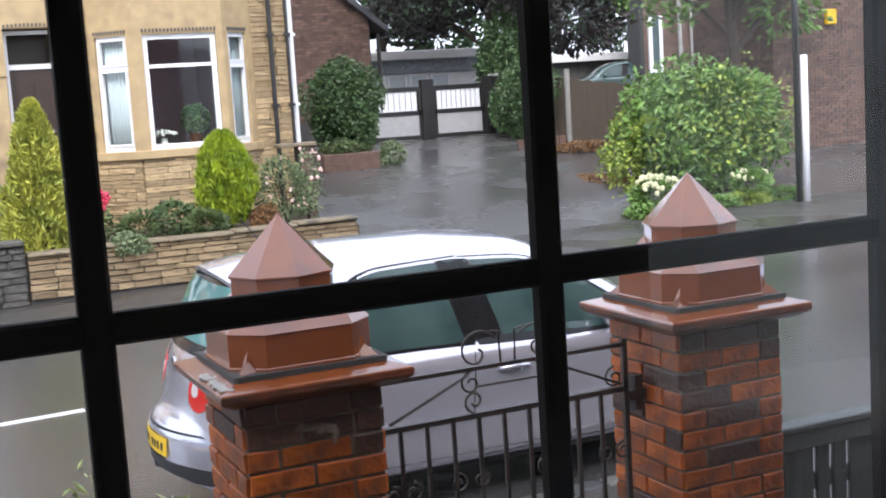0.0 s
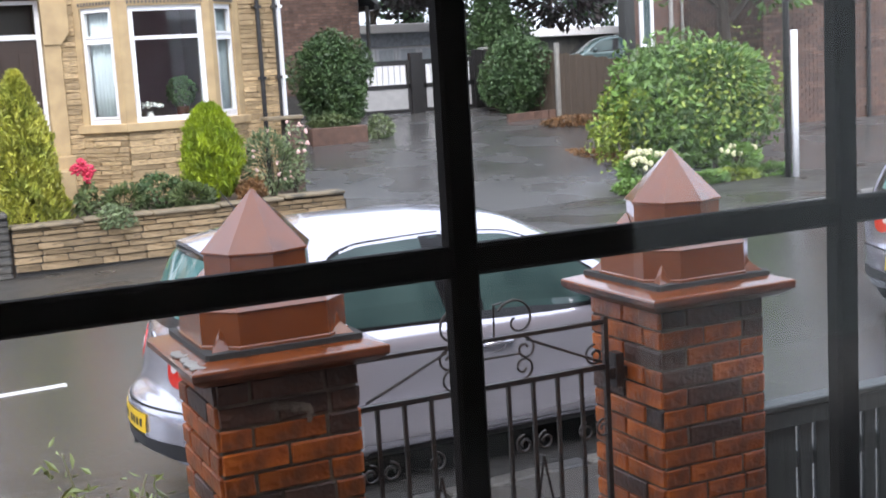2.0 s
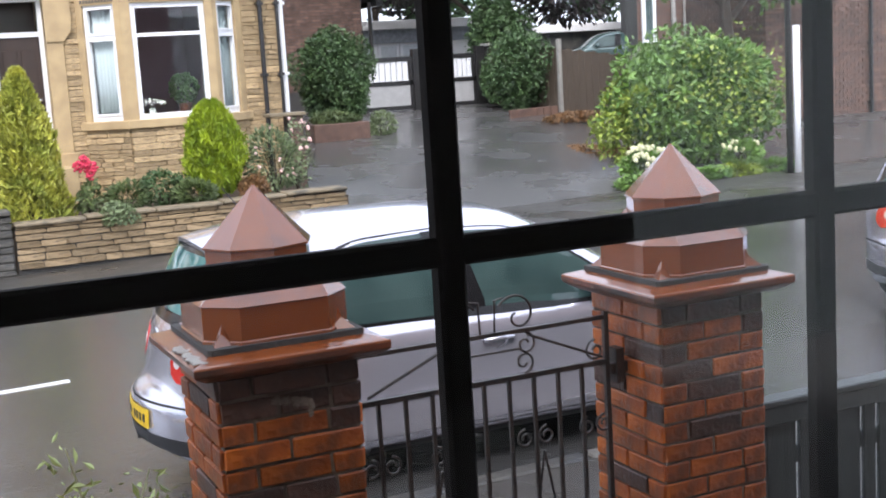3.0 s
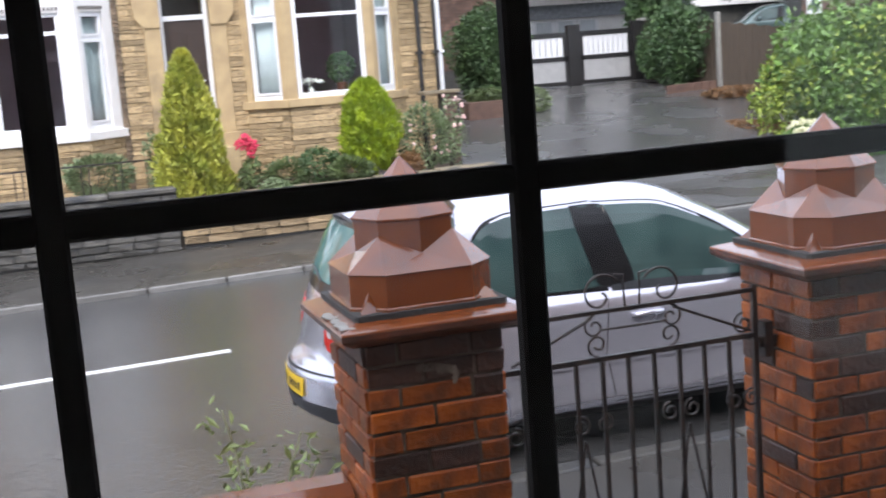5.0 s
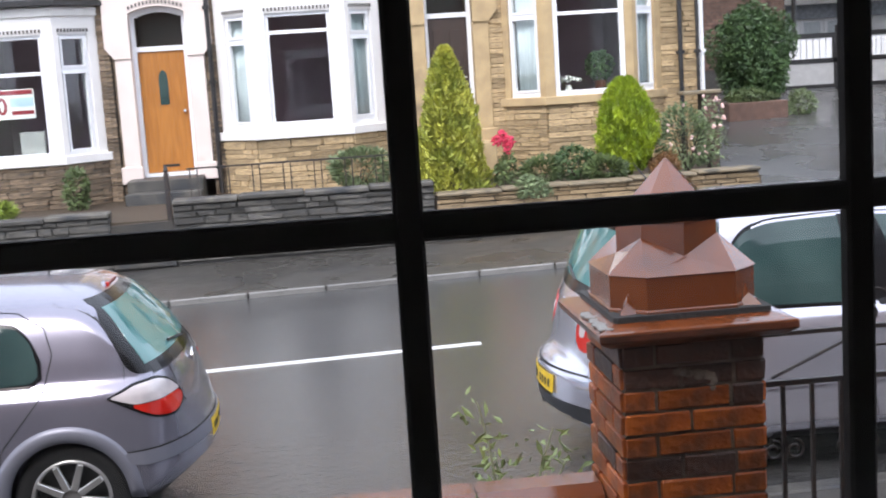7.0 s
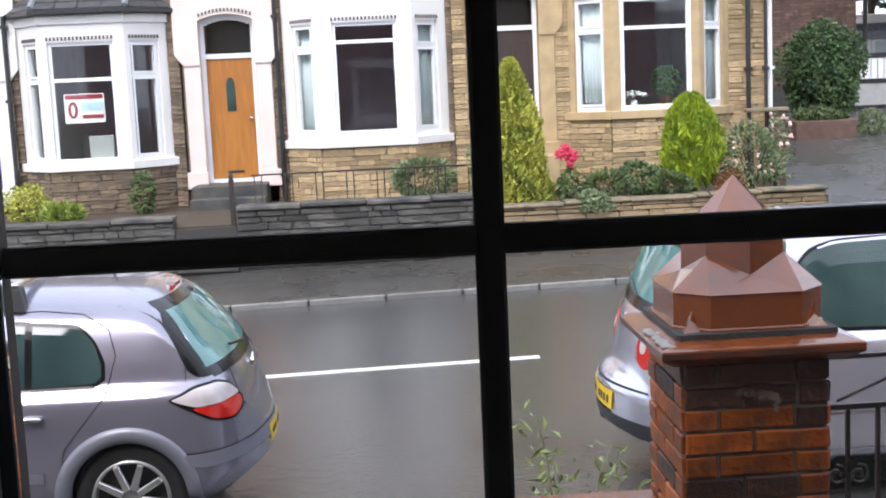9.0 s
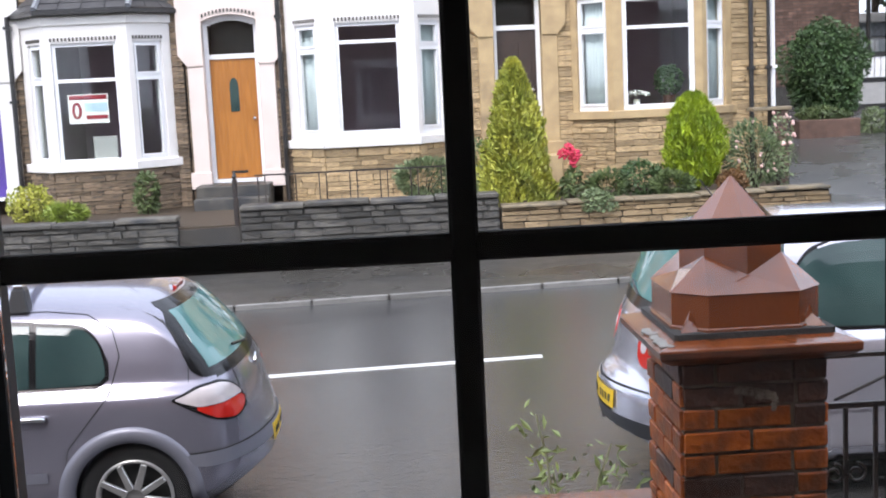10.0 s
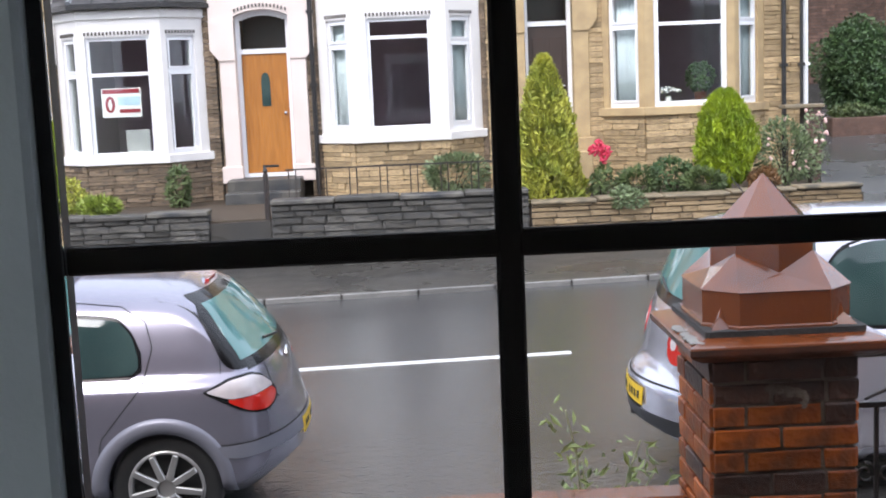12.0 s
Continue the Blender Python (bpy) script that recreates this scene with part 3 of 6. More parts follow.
def house_shell(house, x0, x1, material):
    """Upper walls, back and sides, and a plain slate roof."""
    bm = bmesh.new()
    box(bm, x0, x1, HOUSE_Y + 0.004, HOUSE_Y + 0.33, 4.35, 6.4)
    box(bm, x0, x0 + 0.1, HOUSE_Y + 0.35, HOUSE_Y + 8, 0, 6.4)
    box(bm, x1 - 0.1, x1, HOUSE_Y + 0.35, HOUSE_Y + 8, 0, 6.4)
    box(bm, x0, x1, HOUSE_Y + 8, HOUSE_Y + 8.3, 0, 6.4)
    part("upper_wall", bm, material, house)
    bm = bmesh.new()
    vs = [bm.verts.new(v) for v in ((x0, HOUSE_Y - 0.3, 6.4), (x1, HOUSE_Y - 0.3, 6.4), (x1, HOUSE_Y + 4.1, 9.2), (x0, HOUSE_Y + 4.1, 9.2), (x1, HOUSE_Y + 8.5, 6.4), (x0, HOUSE_Y + 8.5, 6.4))]
    for f in ((0, 1, 2, 3), (3, 2, 4, 5), (0, 3, 5), (1, 4, 2), (0, 5, 4, 1)):
        bm.faces.new([vs[i] for i in f])
    part("roof", bm, SLATE, house)


# ---- terrace: purple-door house, white-bay houses and the stone-bay house ----
ha = thing("terraced_house", "soot-dark stone terraced house with white canted bay and slate bay roof", "house", "terraced houses")
house_shell(ha, -7.8, -3.2, SOOT_I)
interior(ha, -5.7, -3.4, HOUSE_Y + 0.02, HOUSE_Y + 3.4, 0.9, 3.9)
plan_a = [(-5.82, 20.6), (-5.3, 20.03), (-3.98, 20.03), (-3.4, 20.6)]
fa = bay(ha, plan_a, 0.66, 1.5, 3.42, 3.86, [(0.2, 0.14, 2.84, True), (0.1, 0.18, 2.82, False), (0.1, 0.16, 2.86, True)], WHITE, WHITE, 11, SOOT_I)
flat_wall(ha, [(-6.1, -5.8, 0.5, 4.6), (-3.42, -3.2, 0.5, 4.6)], [(-6.1, -5.82, 0.66, 4.6), (-3.4, -3.2, 0.66, 4.6)], MORTARDK, SOOT_I, 60)
flat_wall(ha, [(-5.8, -3.42, 3.9, 4.6)], [(-5.8, -3.42, 3.9, 4.6)], MORTARDK, SOOT_I, 66)
doorway(ha, -7.05, -6.3, 0.96, 2.96, 3.5, PURPLE, WHITE, "purple painted front door", glazed=False)
pipe(ha, -5.98, 20.5, 0.7, 3.9, BLACK, "dark purple-black drainpipe")
bm = bmesh.new()
peak = [(-5.3, 20.6, 4.5), (-3.9, 20.6, 4.5)]
eav = [(-6.0, 20.66, 3.93), (-5.38, 19.9, 3.93), (-3.9, 19.9, 3.93), (-3.22, 20.66, 3.93)]
bed = [bm.verts.new(Vector(v) - Vector((0, 0, 0.015))) for v in (*eav, peak[1], peak[0])]
for f in ((1, 2, 4, 5), (0, 1, 5), (2, 3, 4)):
    bm.faces.new([bed[k] for k in f])
roof_a = part("bay_roof", bm, SLATE, ha, "small hipped slate roof of the bay")
slates(roof_a, eav[1], eav[2], peak[1], peak[0])
slates(roof_a, eav[0], eav[1], peak[0], peak[0])
slates(roof_a, eav[2], eav[3], peak[1], peak[1])
bm = bmesh.new()
for p, q in zip(eav, eav[1:]):
    m, w = face_matrix(p, q)
    box(bm, -0.02, w + 0.02, -0.05, 0.06, 3.85, 3.93, m, bevel=0.01)
part("bay_gutter", bm, BLACK, ha, "dark gutter along the bay roof")
for p, q in ((eav[1], peak[0]), (eav[2], peak[1])):
    bm = tube(bmesh.new(), [Vector(p) + Vector((0, 0, 0.03)), Vector(q) + Vector((0, 0, 0.03))], 0.05, 6)
    part("hip_flashing", bm, LEAD, ha, "pale lead strip on the hip")
m, w = fa[1]
bm = boxes((0.28, 0.92, 0.1, 0.106, 2.13, 2.6), m=m)
sign = tagged(part("window_sign", bm, WHITE, None), "white and red sale board behind the bay window", "sign")
part("red_band", boxes((0.3, 0.9, 0.094, 0.099, 2.515, 2.585), m=m), SIGNRED, sign, "red strip of unreadable lettering")
part("red_band", boxes((0.56, 0.9, 0.094, 0.099, 2.2, 2.26), m=m), SIGNRED, sign, "red strip of unreadable lettering")
bm = bmesh.new()
ring = [(0.415 + 0.08 * math.cos(a), 2.34 + 0.135 * math.sin(a)) for a in [k * math.tau / 20 for k in range(20)]]
prism(bm, ring, 0.094, 0.099)
bmesh.ops.transform(bm, matrix=m, verts=bm.verts)
part("oval_mark", bm, SIGNRED, sign, "dark red oval shape")
part("blue_band", boxes((0.54, 0.9, 0.094, 0.099, 2.32, 2.46), m=m), SIGNBLUE, sign, "pale blue strip of unreadable lettering")
bm = bmesh.new()
ring = [(0.415 + 0.032 * math.cos(a), 2.335 + (0.075 - 0.02 * math.cos(2 * a)) * math.sin(a)) for a in [k * math.tau / 16 for k in range(16)]]
prism(bm, ring, 0.09, 0.0935)
bmesh.ops.transform(bm, matrix=m, verts=bm.verts)
part("oval_centre", bm, WHITE, sign)
ch = thing("chair", "pale painted chair in the dim front room", "chair", at=(-4.6, 20.5, 0.95))
part("backrest", boxes((-0.2, 0.2, 0.2, 0.24, 0.4, 0.95), bevel=0.01), WHITE, ch)
part("seat", boxes((-0.22, 0.22, -0.2, 0.2, 0.4, 0.45), bevel=0.01), WHITE, ch)
for sx in (-0.19, 0.19):
    for sy in (-0.17, 0.17):
        part("leg", boxes((sx - 0.02, sx + 0.02, sy - 0.02, sy + 0.02, 0, 0.4)), WHITE, ch)

hb = thing("terraced_house", "stone terraced house with white-painted canted bay and oak door", "house", "terraced houses")
house_shell(hb, -3.18, 1.3, TAN_I)
interior(hb, -1.3, 1.05, HOUSE_Y + 0.02, HOUSE_Y + 3.4, 0.9, 4.0)
plan_b = [(-1.5, 20.6), (-0.92, 20.03), (0.62, 20.03), (1.2, 20.6)]
fb = bay(hb, plan_b, 0.66, 1.68, 3.55, 4.55, [(0.22, 0.1, 3.14, True), (0.25, 0.24, 3.24, False), (0.1, 0.2, 3.14, True)], WHITE, WHITE, 21, TAN_I, foot=0.13)
for fx, (m, w) in zip((0, 2), (fb[0], fb[2])):
    curtain(hb, m, 0.2, w - 0.2, 1.7, 3.5, 0.17, 0.0)
doorway(hb, -2.8, -2.04, 1.08, 3.08, 3.72, OAK, PINKWHITE, "varnished oak front door with a small arched light")
flat_wall(hb, [(-3.18, -3.16, 0.5, 4.6), (-1.64, -1.46, 0.5, 4.6), (1.14, 1.3, 0.5, 4.6)], [(-3.18, -3.14, 0.66, 4.6), (-1.7, -1.5, 0.66, 4.6), (1.2, 1.3, 0.66, 4.6)], MORTARDK, SOOT_I, 70)
pipe(hb, -1.6, 20.53, 0.7, 4.6, BLACK, "dark drainpipe beside the bay")
part("doorstep", boxes((-3.05, -1.85, 19.95, 20.75, 0.6, 1.02), bevel=0.015), DARKSTONE, hb, "worn dark stone doorstep")
part("doorstep", boxes((-3.05, -1.85, 19.62, 19.95, 0.6, 0.84), bevel=0.015), DARKSTONE, hb, "worn dark stone doorstep")

hc = thing("end_house", "golden sandstone end-of-terrace house with stone bay", "house", "terraced houses")
house_shell(hc, 1.3, 6.62, TAN_I)
interior(hc, 3.4, 5.8, HOUSE_Y + 0.02, HOUSE_Y + 3.4, 1.2, 4.1)
plan_c = [(3.24, 20.6), (3.84, 20.0), (5.32, 20.0), (5.98, 20.6)]
fc = bay(hc, plan_c, 0.66, 1.93, 3.78, 4.6, [(0.13, 0.12, 3.27, True), (0.16, 0.12, 3.27, False), (0.14, 0.2, 3.27, True)], DRESSED, DRESSED, 31, TAN_I, foot=0.085, fw=0.085)
m, w = fc[0]
curtain(hc, m, 0.18, w - 0.1, 1.9, 3.7, 0.17)
m, w = fc[2]
curtain(hc, m, 0.3, w - 0.2, 1.9, 3.7, 0.17)
doorway(hc, 2.02, 2.68, 1.32, 3.34, 3.95, BROWNDOOR, DRESSED, "dark brown front door in a white frame", arch=False, glazed=False)
flat_wall(hc, [(1.3, 1.72, 0.5, 4.6), (2.98, 3.3, 0.5, 4.6), (5.94, 6.62, 0.5, 4.6)], [(1.3, 1.7, 0.66, 4.6), (3.0, 3.26, 0.66, 4.6), (5.96, 6.62, 0.66, 4.6)], MORTAR, TAN_I, 80)
pipe(hc, 6.28, 20.5, 0.7, 4.6, BLACK, "dark drainpipe")
pipe(hc, 6.68, 20.62, 0.7, 4.6, UPVC, "white drainpipe on the corner", 0.05)
pipe(hc, 6.58, 20.5, 0.7, 4.6, BLACK, "dark drainpipe", 0.03)
part("doorstep", boxes((1.75, 2.95, 19.9, 20.75, 0.6, 1.26), bevel=0.015), DRESSED, hc, "stone doorstep")
# Things in the stone bay's window.
pl = thing("flower_vase", "white flowers in a small vase in the window", "vase", at=(4.28, 20.3, 1.92))
part("vase", lathe(bmesh.new(), [(0.05, 0), (0.07, 0.06), (0.05, 0.14), (0.06, 0.17)], 14), WHITE, pl)
bm = bmesh.new()
for i in range(26):
    bmesh.ops.create_icosphere(bm, subdivisions=1, radius=rng.uniform(0.02, 0.035), matrix=Matrix.Translation((rng.uniform(-0.22, 0.22), rng.uniform(-0.08, 0.08), 0.22 + rng.uniform(0, 0.1))))
part("blossom", bm, WHITE, pl, "cluster of white blossoms")
tp = thing("potted_plant", "dark clipped ball plant on the sill inside the window", "plant", at=(4.98, 20.95, 1.93))
part("pot", lathe(bmesh.new(), [(0.09, 0.0), (0.12, 0.2), (0.11, 0.2)], 14), TERRADK, tp)
r8 = np.random.default_rng(8)
bm = bmesh.new()
for v in r8.normal(size=(260, 3)):
    v = v / np.linalg.norm(v) * r8.uniform(0.2, 0.27)
    bmesh.ops.create_icosphere(bm, subdivisions=1, radius=0.03, matrix=Matrix.Translation((v[0], v[1] * 0.8, 0.45 + v[2])))
part("foliage", bm, DEEP, tp, "dense ball of small leaves")
join_rest()


# ---- far garden walls, railings ----
def garden_wall(name, x0, x1, base, top, material, mortar, cop_mat, label, seed, course=0.1, cop=0.07, y=WALL_Y):
    w = thing(name, label, "garden wall", kind="")
    bm = bmesh.new()
    box(bm, x0 + 0.01, x1 - 0.01, y + 0.03, y + 0.28, -0.2, 0)
    for v in bm.verts:
        v.co.z = (top(v.co.x) - cop - 0.01) if v.co.z > -0.1 else base(v.co.x) - 0.1
    part("wall_core", bm, mortar, w)
    lay_stones(w, x0, x1, y, base, lambda x: top(x) - cop, material, course=course, seed=seed)
    n = max(int((x1 - x0) / 0.8), 1)
    for i in range(n):
        a, b = x0 + (x1 - x0) * i / n, x0 + (x1 - x0) * (i + 1) / n
        bm = boxes((a + 0.005, b - 0.005, y - 0.05, y + 0.33, 0, cop), bevel=0.015)
        for v in bm.verts:
            v.co.z += top((a + b) / 2) - cop + 0.01 * math.sin(i * 2.1)
        part("coping_stone", bm, cop_mat, w, "flat worn coping stone")
    return w


pav = lambda x: road_z(x) + 0.1
garden_wall("garden_wall", -9, -2.92, pav, lambda x: 0.82 + 0.01 * (x + 3), DARKSTONE, MORTARDK, DARKSTONE, "low blackened stone garden wall", 101)
garden_wall("garden_wall", -2.05, 1.62, pav, lambda x: 0.93 + 0.004 * x, DARKSTONE, MORTARDK, DARKSTONE, "blackened stone garden wall with thick coping", 102)
garden_wall("garden_wall", 1.64, 6.4, pav, lambda x: 0.74 + 0.012 * (x - 1.6), TAN, MORTARDK, WALLCOP, "low golden sandstone garden wall", 103, course=0.085, cop=0.05)
part_path = slab("garden_path", -2.92, -2.05, WALL_Y + 0.05, 19.65, 0.1, PAVE, "wet dark garden path to the oak door", "path", 0.3)
for v in part_path.data.vertices:
    v.co.z += 0.6 if v.co.z > -0.15 else 0
st = thing("garden_step", "worn stone step in the gateway", "step")
part("tread", boxes((-2.92, -2.05, WALL_Y - 0.02, WALL_Y + 0.3, 0.0, 0.28), bevel=0.02), DARKSTONE, st)
gp = thing("gate_post", "slim black iron gate post at the gateway", "gate post", at=(-2.1, WALL_Y + 0.1, 0))
part("post", boxes((-0.035, 0.035, -0.035, 0.035, 0.05, 1.3), bevel=0.006), IRON, gp)
part("finial", lathe(bmesh.new(), [(0.02, 1.3), (0.04, 1.34), (0.02, 1.38), (0.005, 1.42)], 8), IRON, gp)
rl = thing("railing", "low black iron railing on the garden wall", "railing")
for z in (0.72, 1.24):
    part("rail", boxes((-1.98, 1.55, WALL_Y + 1.62, WALL_Y + 1.64, z - 0.012, z + 0.012)), IRON, rl)
for i in range(16):
    x = -1.93 + (i // 2) * 0.47 + (i % 2) * 0.11
    part("bar", boxes((x - 0.009, x + 0.009, WALL_Y + 1.621, WALL_Y + 1.639, 0.66, 1.23)), IRON, rl)


# ---- near gate pillars ----
def octagon(w, cut):
    """Corner points of a square of half-width w with its corners cut."""
    c = cut
    return [(-w, -w + c), (-w + c, -w), (w - c, -w), (w, -w + c), (w, w - c), (w - c, w), (-w + c, w), (-w, w - c)]


def loft(bm, rings):
    vr = [[bm.verts.new(p) for p in r] for r in rings]
    n = len(vr[0])
    for a, b in zip(vr, vr[1:]):
        for i in range(n):
            bm.faces.new((a[i], a[(i + 1) % n], b[(i + 1) % n], b[i]))
    bm.faces.new(vr[0][::-1])
    bm.faces.new(vr[-1])
    return bm


def brick_shape(name, w, d, h, material, seed):
    r = random.Random(seed)
    bm = boxes((-w / 2, w / 2, -d / 2, d / 2, -h / 2, h / 2), bevel=0.004)
    for v in bm.verts:
        v.co += Vector([r.uniform(-0.0025, 0.0025) for _ in range(3)])
    me = bpy.data.meshes.new(name)
    bm.to_mesh(me)
    bm.free()
    me.materials.append(material)
    return me


COURSE, HALF = 0.078, 0.245


def gate_pillar(x, y, seed):
    p = thing("gate_pillar", "wet orange brick gate pillar with pyramid terracotta cap", "gate pillar", "gate pillars", at=(x, y, 0))
    part("core", boxes((-HALF + 0.007, HALF - 0.007, -HALF + 0.007, HALF - 0.007, -0.1, 1.53)), BMORTAR, p, "sooty mortar joints")
    r = random.Random(seed)
    L = 2 * HALF
    kinds = {}
    for c in range(20):
        z = 1.532 - (c + 0.5) * COURSE
        for side in range(4):
            # Each face shows stretchers and headers in turn; corners alternate.
            if (c + side) % 2:
                cuts = [0, 0.2, 0.385, 0.49] if c % 4 == 1 else [0, 0.235, 0.49]
            else:
                cuts = [0, 0.115, 0.3725, 0.49]
            for a, b in zip(cuts, cuts[1:]):
                w = b - a - 0.012
                # Top courses are sooted; side 3 gets few dark bricks, to look lit.
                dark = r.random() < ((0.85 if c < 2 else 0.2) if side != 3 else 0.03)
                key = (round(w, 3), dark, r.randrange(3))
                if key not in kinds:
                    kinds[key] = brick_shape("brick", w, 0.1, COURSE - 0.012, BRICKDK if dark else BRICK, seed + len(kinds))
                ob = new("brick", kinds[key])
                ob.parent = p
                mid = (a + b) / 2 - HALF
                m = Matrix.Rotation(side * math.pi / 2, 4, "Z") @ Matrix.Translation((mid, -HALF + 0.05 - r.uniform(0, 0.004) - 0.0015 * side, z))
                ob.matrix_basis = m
    # Cornice: a thin moulded slab; the drip edge under it is coloured dark for shade.
    square = lambda w, z: [(-w, -w, z), (w, -w, z), (w, w, z), (-w, w, z)]
    part("drip_edge", loft(bmesh.new(), [square(w, z) for w, z in ((0.252, 1.53), (0.285, 1.536), (0.306, 1.548), (0.318, 1.556), (0.327, 1.562), (0.333, 1.57), (0.333, 1.588))]), TERRADK, p, "cornice underside, its shade put into dark terracotta")
    part("cornice", loft(bmesh.new(), [square(w, z) for w, z in ((0.334, 1.5885), (0.331, 1.595), (0.322, 1.599), (0.262, 1.616))]), TERRA, p, "wet glazed terracotta cornice slab")
    part("bed_joint", loft(bmesh.new(), [[(q[0], q[1], z) for q in octagon(0.268, 0.012)] for z in (1.605, 1.634)]), MORTARDK, p, "black mossy joint")
    # Lower tier with broached corners, shoulders that rise to four peaks, and a smaller tier turned by an eighth under the pyramid.
    low = [(q[0], q[1]) for q in octagon(0.25, 0.1)]
    bm = bmesh.new()
    loft(bm, [[(q[0] * k, q[1] * k, z) for q in low] for k, z in ((1.025, 1.632), (1.022, 1.642), (1.0, 1.646), (1.0, 1.757))])
    for sx in (-1, 1):
        for sy in (-1, 1):
            mid, way, side = Vector((sx * 0.2, sy * 0.2, 0)), Vector((sx, sy, 0)).normalized(), Vector((-sy, sx, 0)).normalized()
            foot = [bm.verts.new(mid + way * d + side * w + Vector((0, 0, z))) for d, w, z in ((-0.01, -0.045, 1.634), (0.06, 0, 1.634), (-0.01, 0.045, 1.634), (0.012, 0, 1.672), (-0.004, 0, 1.715))]
            for f in ((0, 1, 3), (1, 2, 3), (0, 3, 4), (3, 2, 4), (2, 1, 0), (0, 4, 2)):
                bm.faces.new([foot[k] for k in f])
    bmesh.ops.recalc_face_normals(bm, faces=bm.faces)
    part("lower_tier", bm, TERRA, p, "eight-sided terracotta tier with broached corners")
    R = 0.186
    ring8 = [(R * math.cos(math.radians(a_)), R * math.sin(math.radians(a_))) for a_ in range(-180, 180, 45)]
    bm = bmesh.new()
    lo = [bm.verts.new((q[0] * 1.02, q[1] * 1.02, 1.757)) for q in low]
    hi = [bm.verts.new((q[0], q[1], 1.872 if i % 2 else 1.808)) for i, q in enumerate(ring8)]
    for k in range(4):
        c1, c2, c3 = lo[2 * k], lo[2 * k + 1], lo[(2 * k + 2) % 8]
        peak, valley, nxt = hi[2 * k + 1], hi[(2 * k + 2) % 8], hi[(2 * k + 3) % 8]
        bm.faces.new((c1, c2, peak))
        bm.faces.new((c2, valley, peak))
        bm.faces.new((c2, c3, valley))
        bm.faces.new((c3, nxt, valley))
    bm.faces.new(lo[::-1])
    bmesh.ops.recalc_face_normals(bm, faces=bm.faces)
    part("shoulder", bm, TERRA, p, "sloping terracotta shoulders with four peaks")
    bm = bmesh.new()
    loft(bm, [[(q[0] * 0.99, q[1] * 0.99, z) for q in ring8] for z in (1.78, 1.918)])
    part("upper_tier", bm, TERRA, p, "smaller eight-sided terracotta tier")
    bm = bmesh.new()
    loft(bm, [[(q[0] * k, q[1] * k, z) for q in ring8] for k, z in ((1.0, 1.918), (1.035, 1.922), (1.035, 1.928), (0.012, 2.125))])
    part("pyramid_cap", bm, TERRA, p, "eight-sided pyramid of wet terracotta")
    return p


P1, P2 = (1.19, 4.13), (2.91, 4.13)
pil = gate_pillar(*P1, 300)
bm = bmesh.new()
for k in range(60):
    u = rng.random()
    bmesh.ops.create_icosphere(bm, subdivisions=1, radius=rng.uniform(0.004, 0.01), matrix=Matrix.Translation((-0.06 + 0.13 * u, -HALF - 0.003, 1.432 - 0.02 * u + rng.gauss(0, 0.008) - (0.05 * rng.random() if u > 0.85 else 0))) @ Matrix.Diagonal((1.4, 0.3, 1, 1)))
part("mortar_smear", bm, BMORTAR, pil, "pale smear of old mortar on the top courses")
bm = bmesh.new()
for k in range(110):
    bmesh.ops.create_icosphere(bm, subdivisions=1, radius=rng.uniform(0.008, 0.024), matrix=Matrix.Translation((-0.287 + rng.uniform(-0.03, 0.03), -0.14 + rng.uniform(-0.15, 0.14), 1.604)) @ Matrix.Diagonal((1, 1, 0.28, 1)))
part("lichen", bm, CONCRETE, pil, "pale crust of lichen and old mortar")
gate_pillar(*P2, 400)


def scroll(bm, cx, cz, r0, turns, start, sign=1, y=0.0, rad=0.005, n=40, r1=0.012):
    pts = []
    for i in range(n + 1):
        k = i / n
        a = start + sign * k * turns * math.tau
        r = r0 + (r1 - r0) * k
        pts.append((cx + r * math.cos(a), y, cz + r * math.sin(a)))
    tube(bm, pts, rad, 6)


# ---- wrought iron gate ----
gx0, gx1, gy = 1.48, 2.58, 4.13
gate = thing("iron_gate", "black wrought iron garden gate with scrolls", "gate", at=(0, gy, 0))
zt, zm, zl = 1.47, 1.29, 1.04
for n, sp in (("top_rail", (gx0, gx1, -0.008, 0.008, zt - 0.008, zt + 0.008)), ("middle_rail", (gx0, gx1, -0.009, 0.009, zm - 0.01, zm + 0.01)), ("bottom_rail", (gx0, gx1, -0.009, 0.009, 0.16, 0.18)),
              ("stile", (gx1 - 0.02, gx1, -0.01, 0.01, 0.14, zt + 0.02)), ("stile", (gx0, gx0 + 0.02, -0.01, 0.01, 0.14, zt + 0.02))):
    part(n, boxes(sp), IRON, gate)
for i in range(9):
    x = gx0 + 0.11 + i * 0.108
    part("upright", boxes((x - 0.007, x + 0.007, -0.007, 0.007, 0.18, zm)), IRON, gate)
cx = (gx0 + gx1) / 2 + 0.02
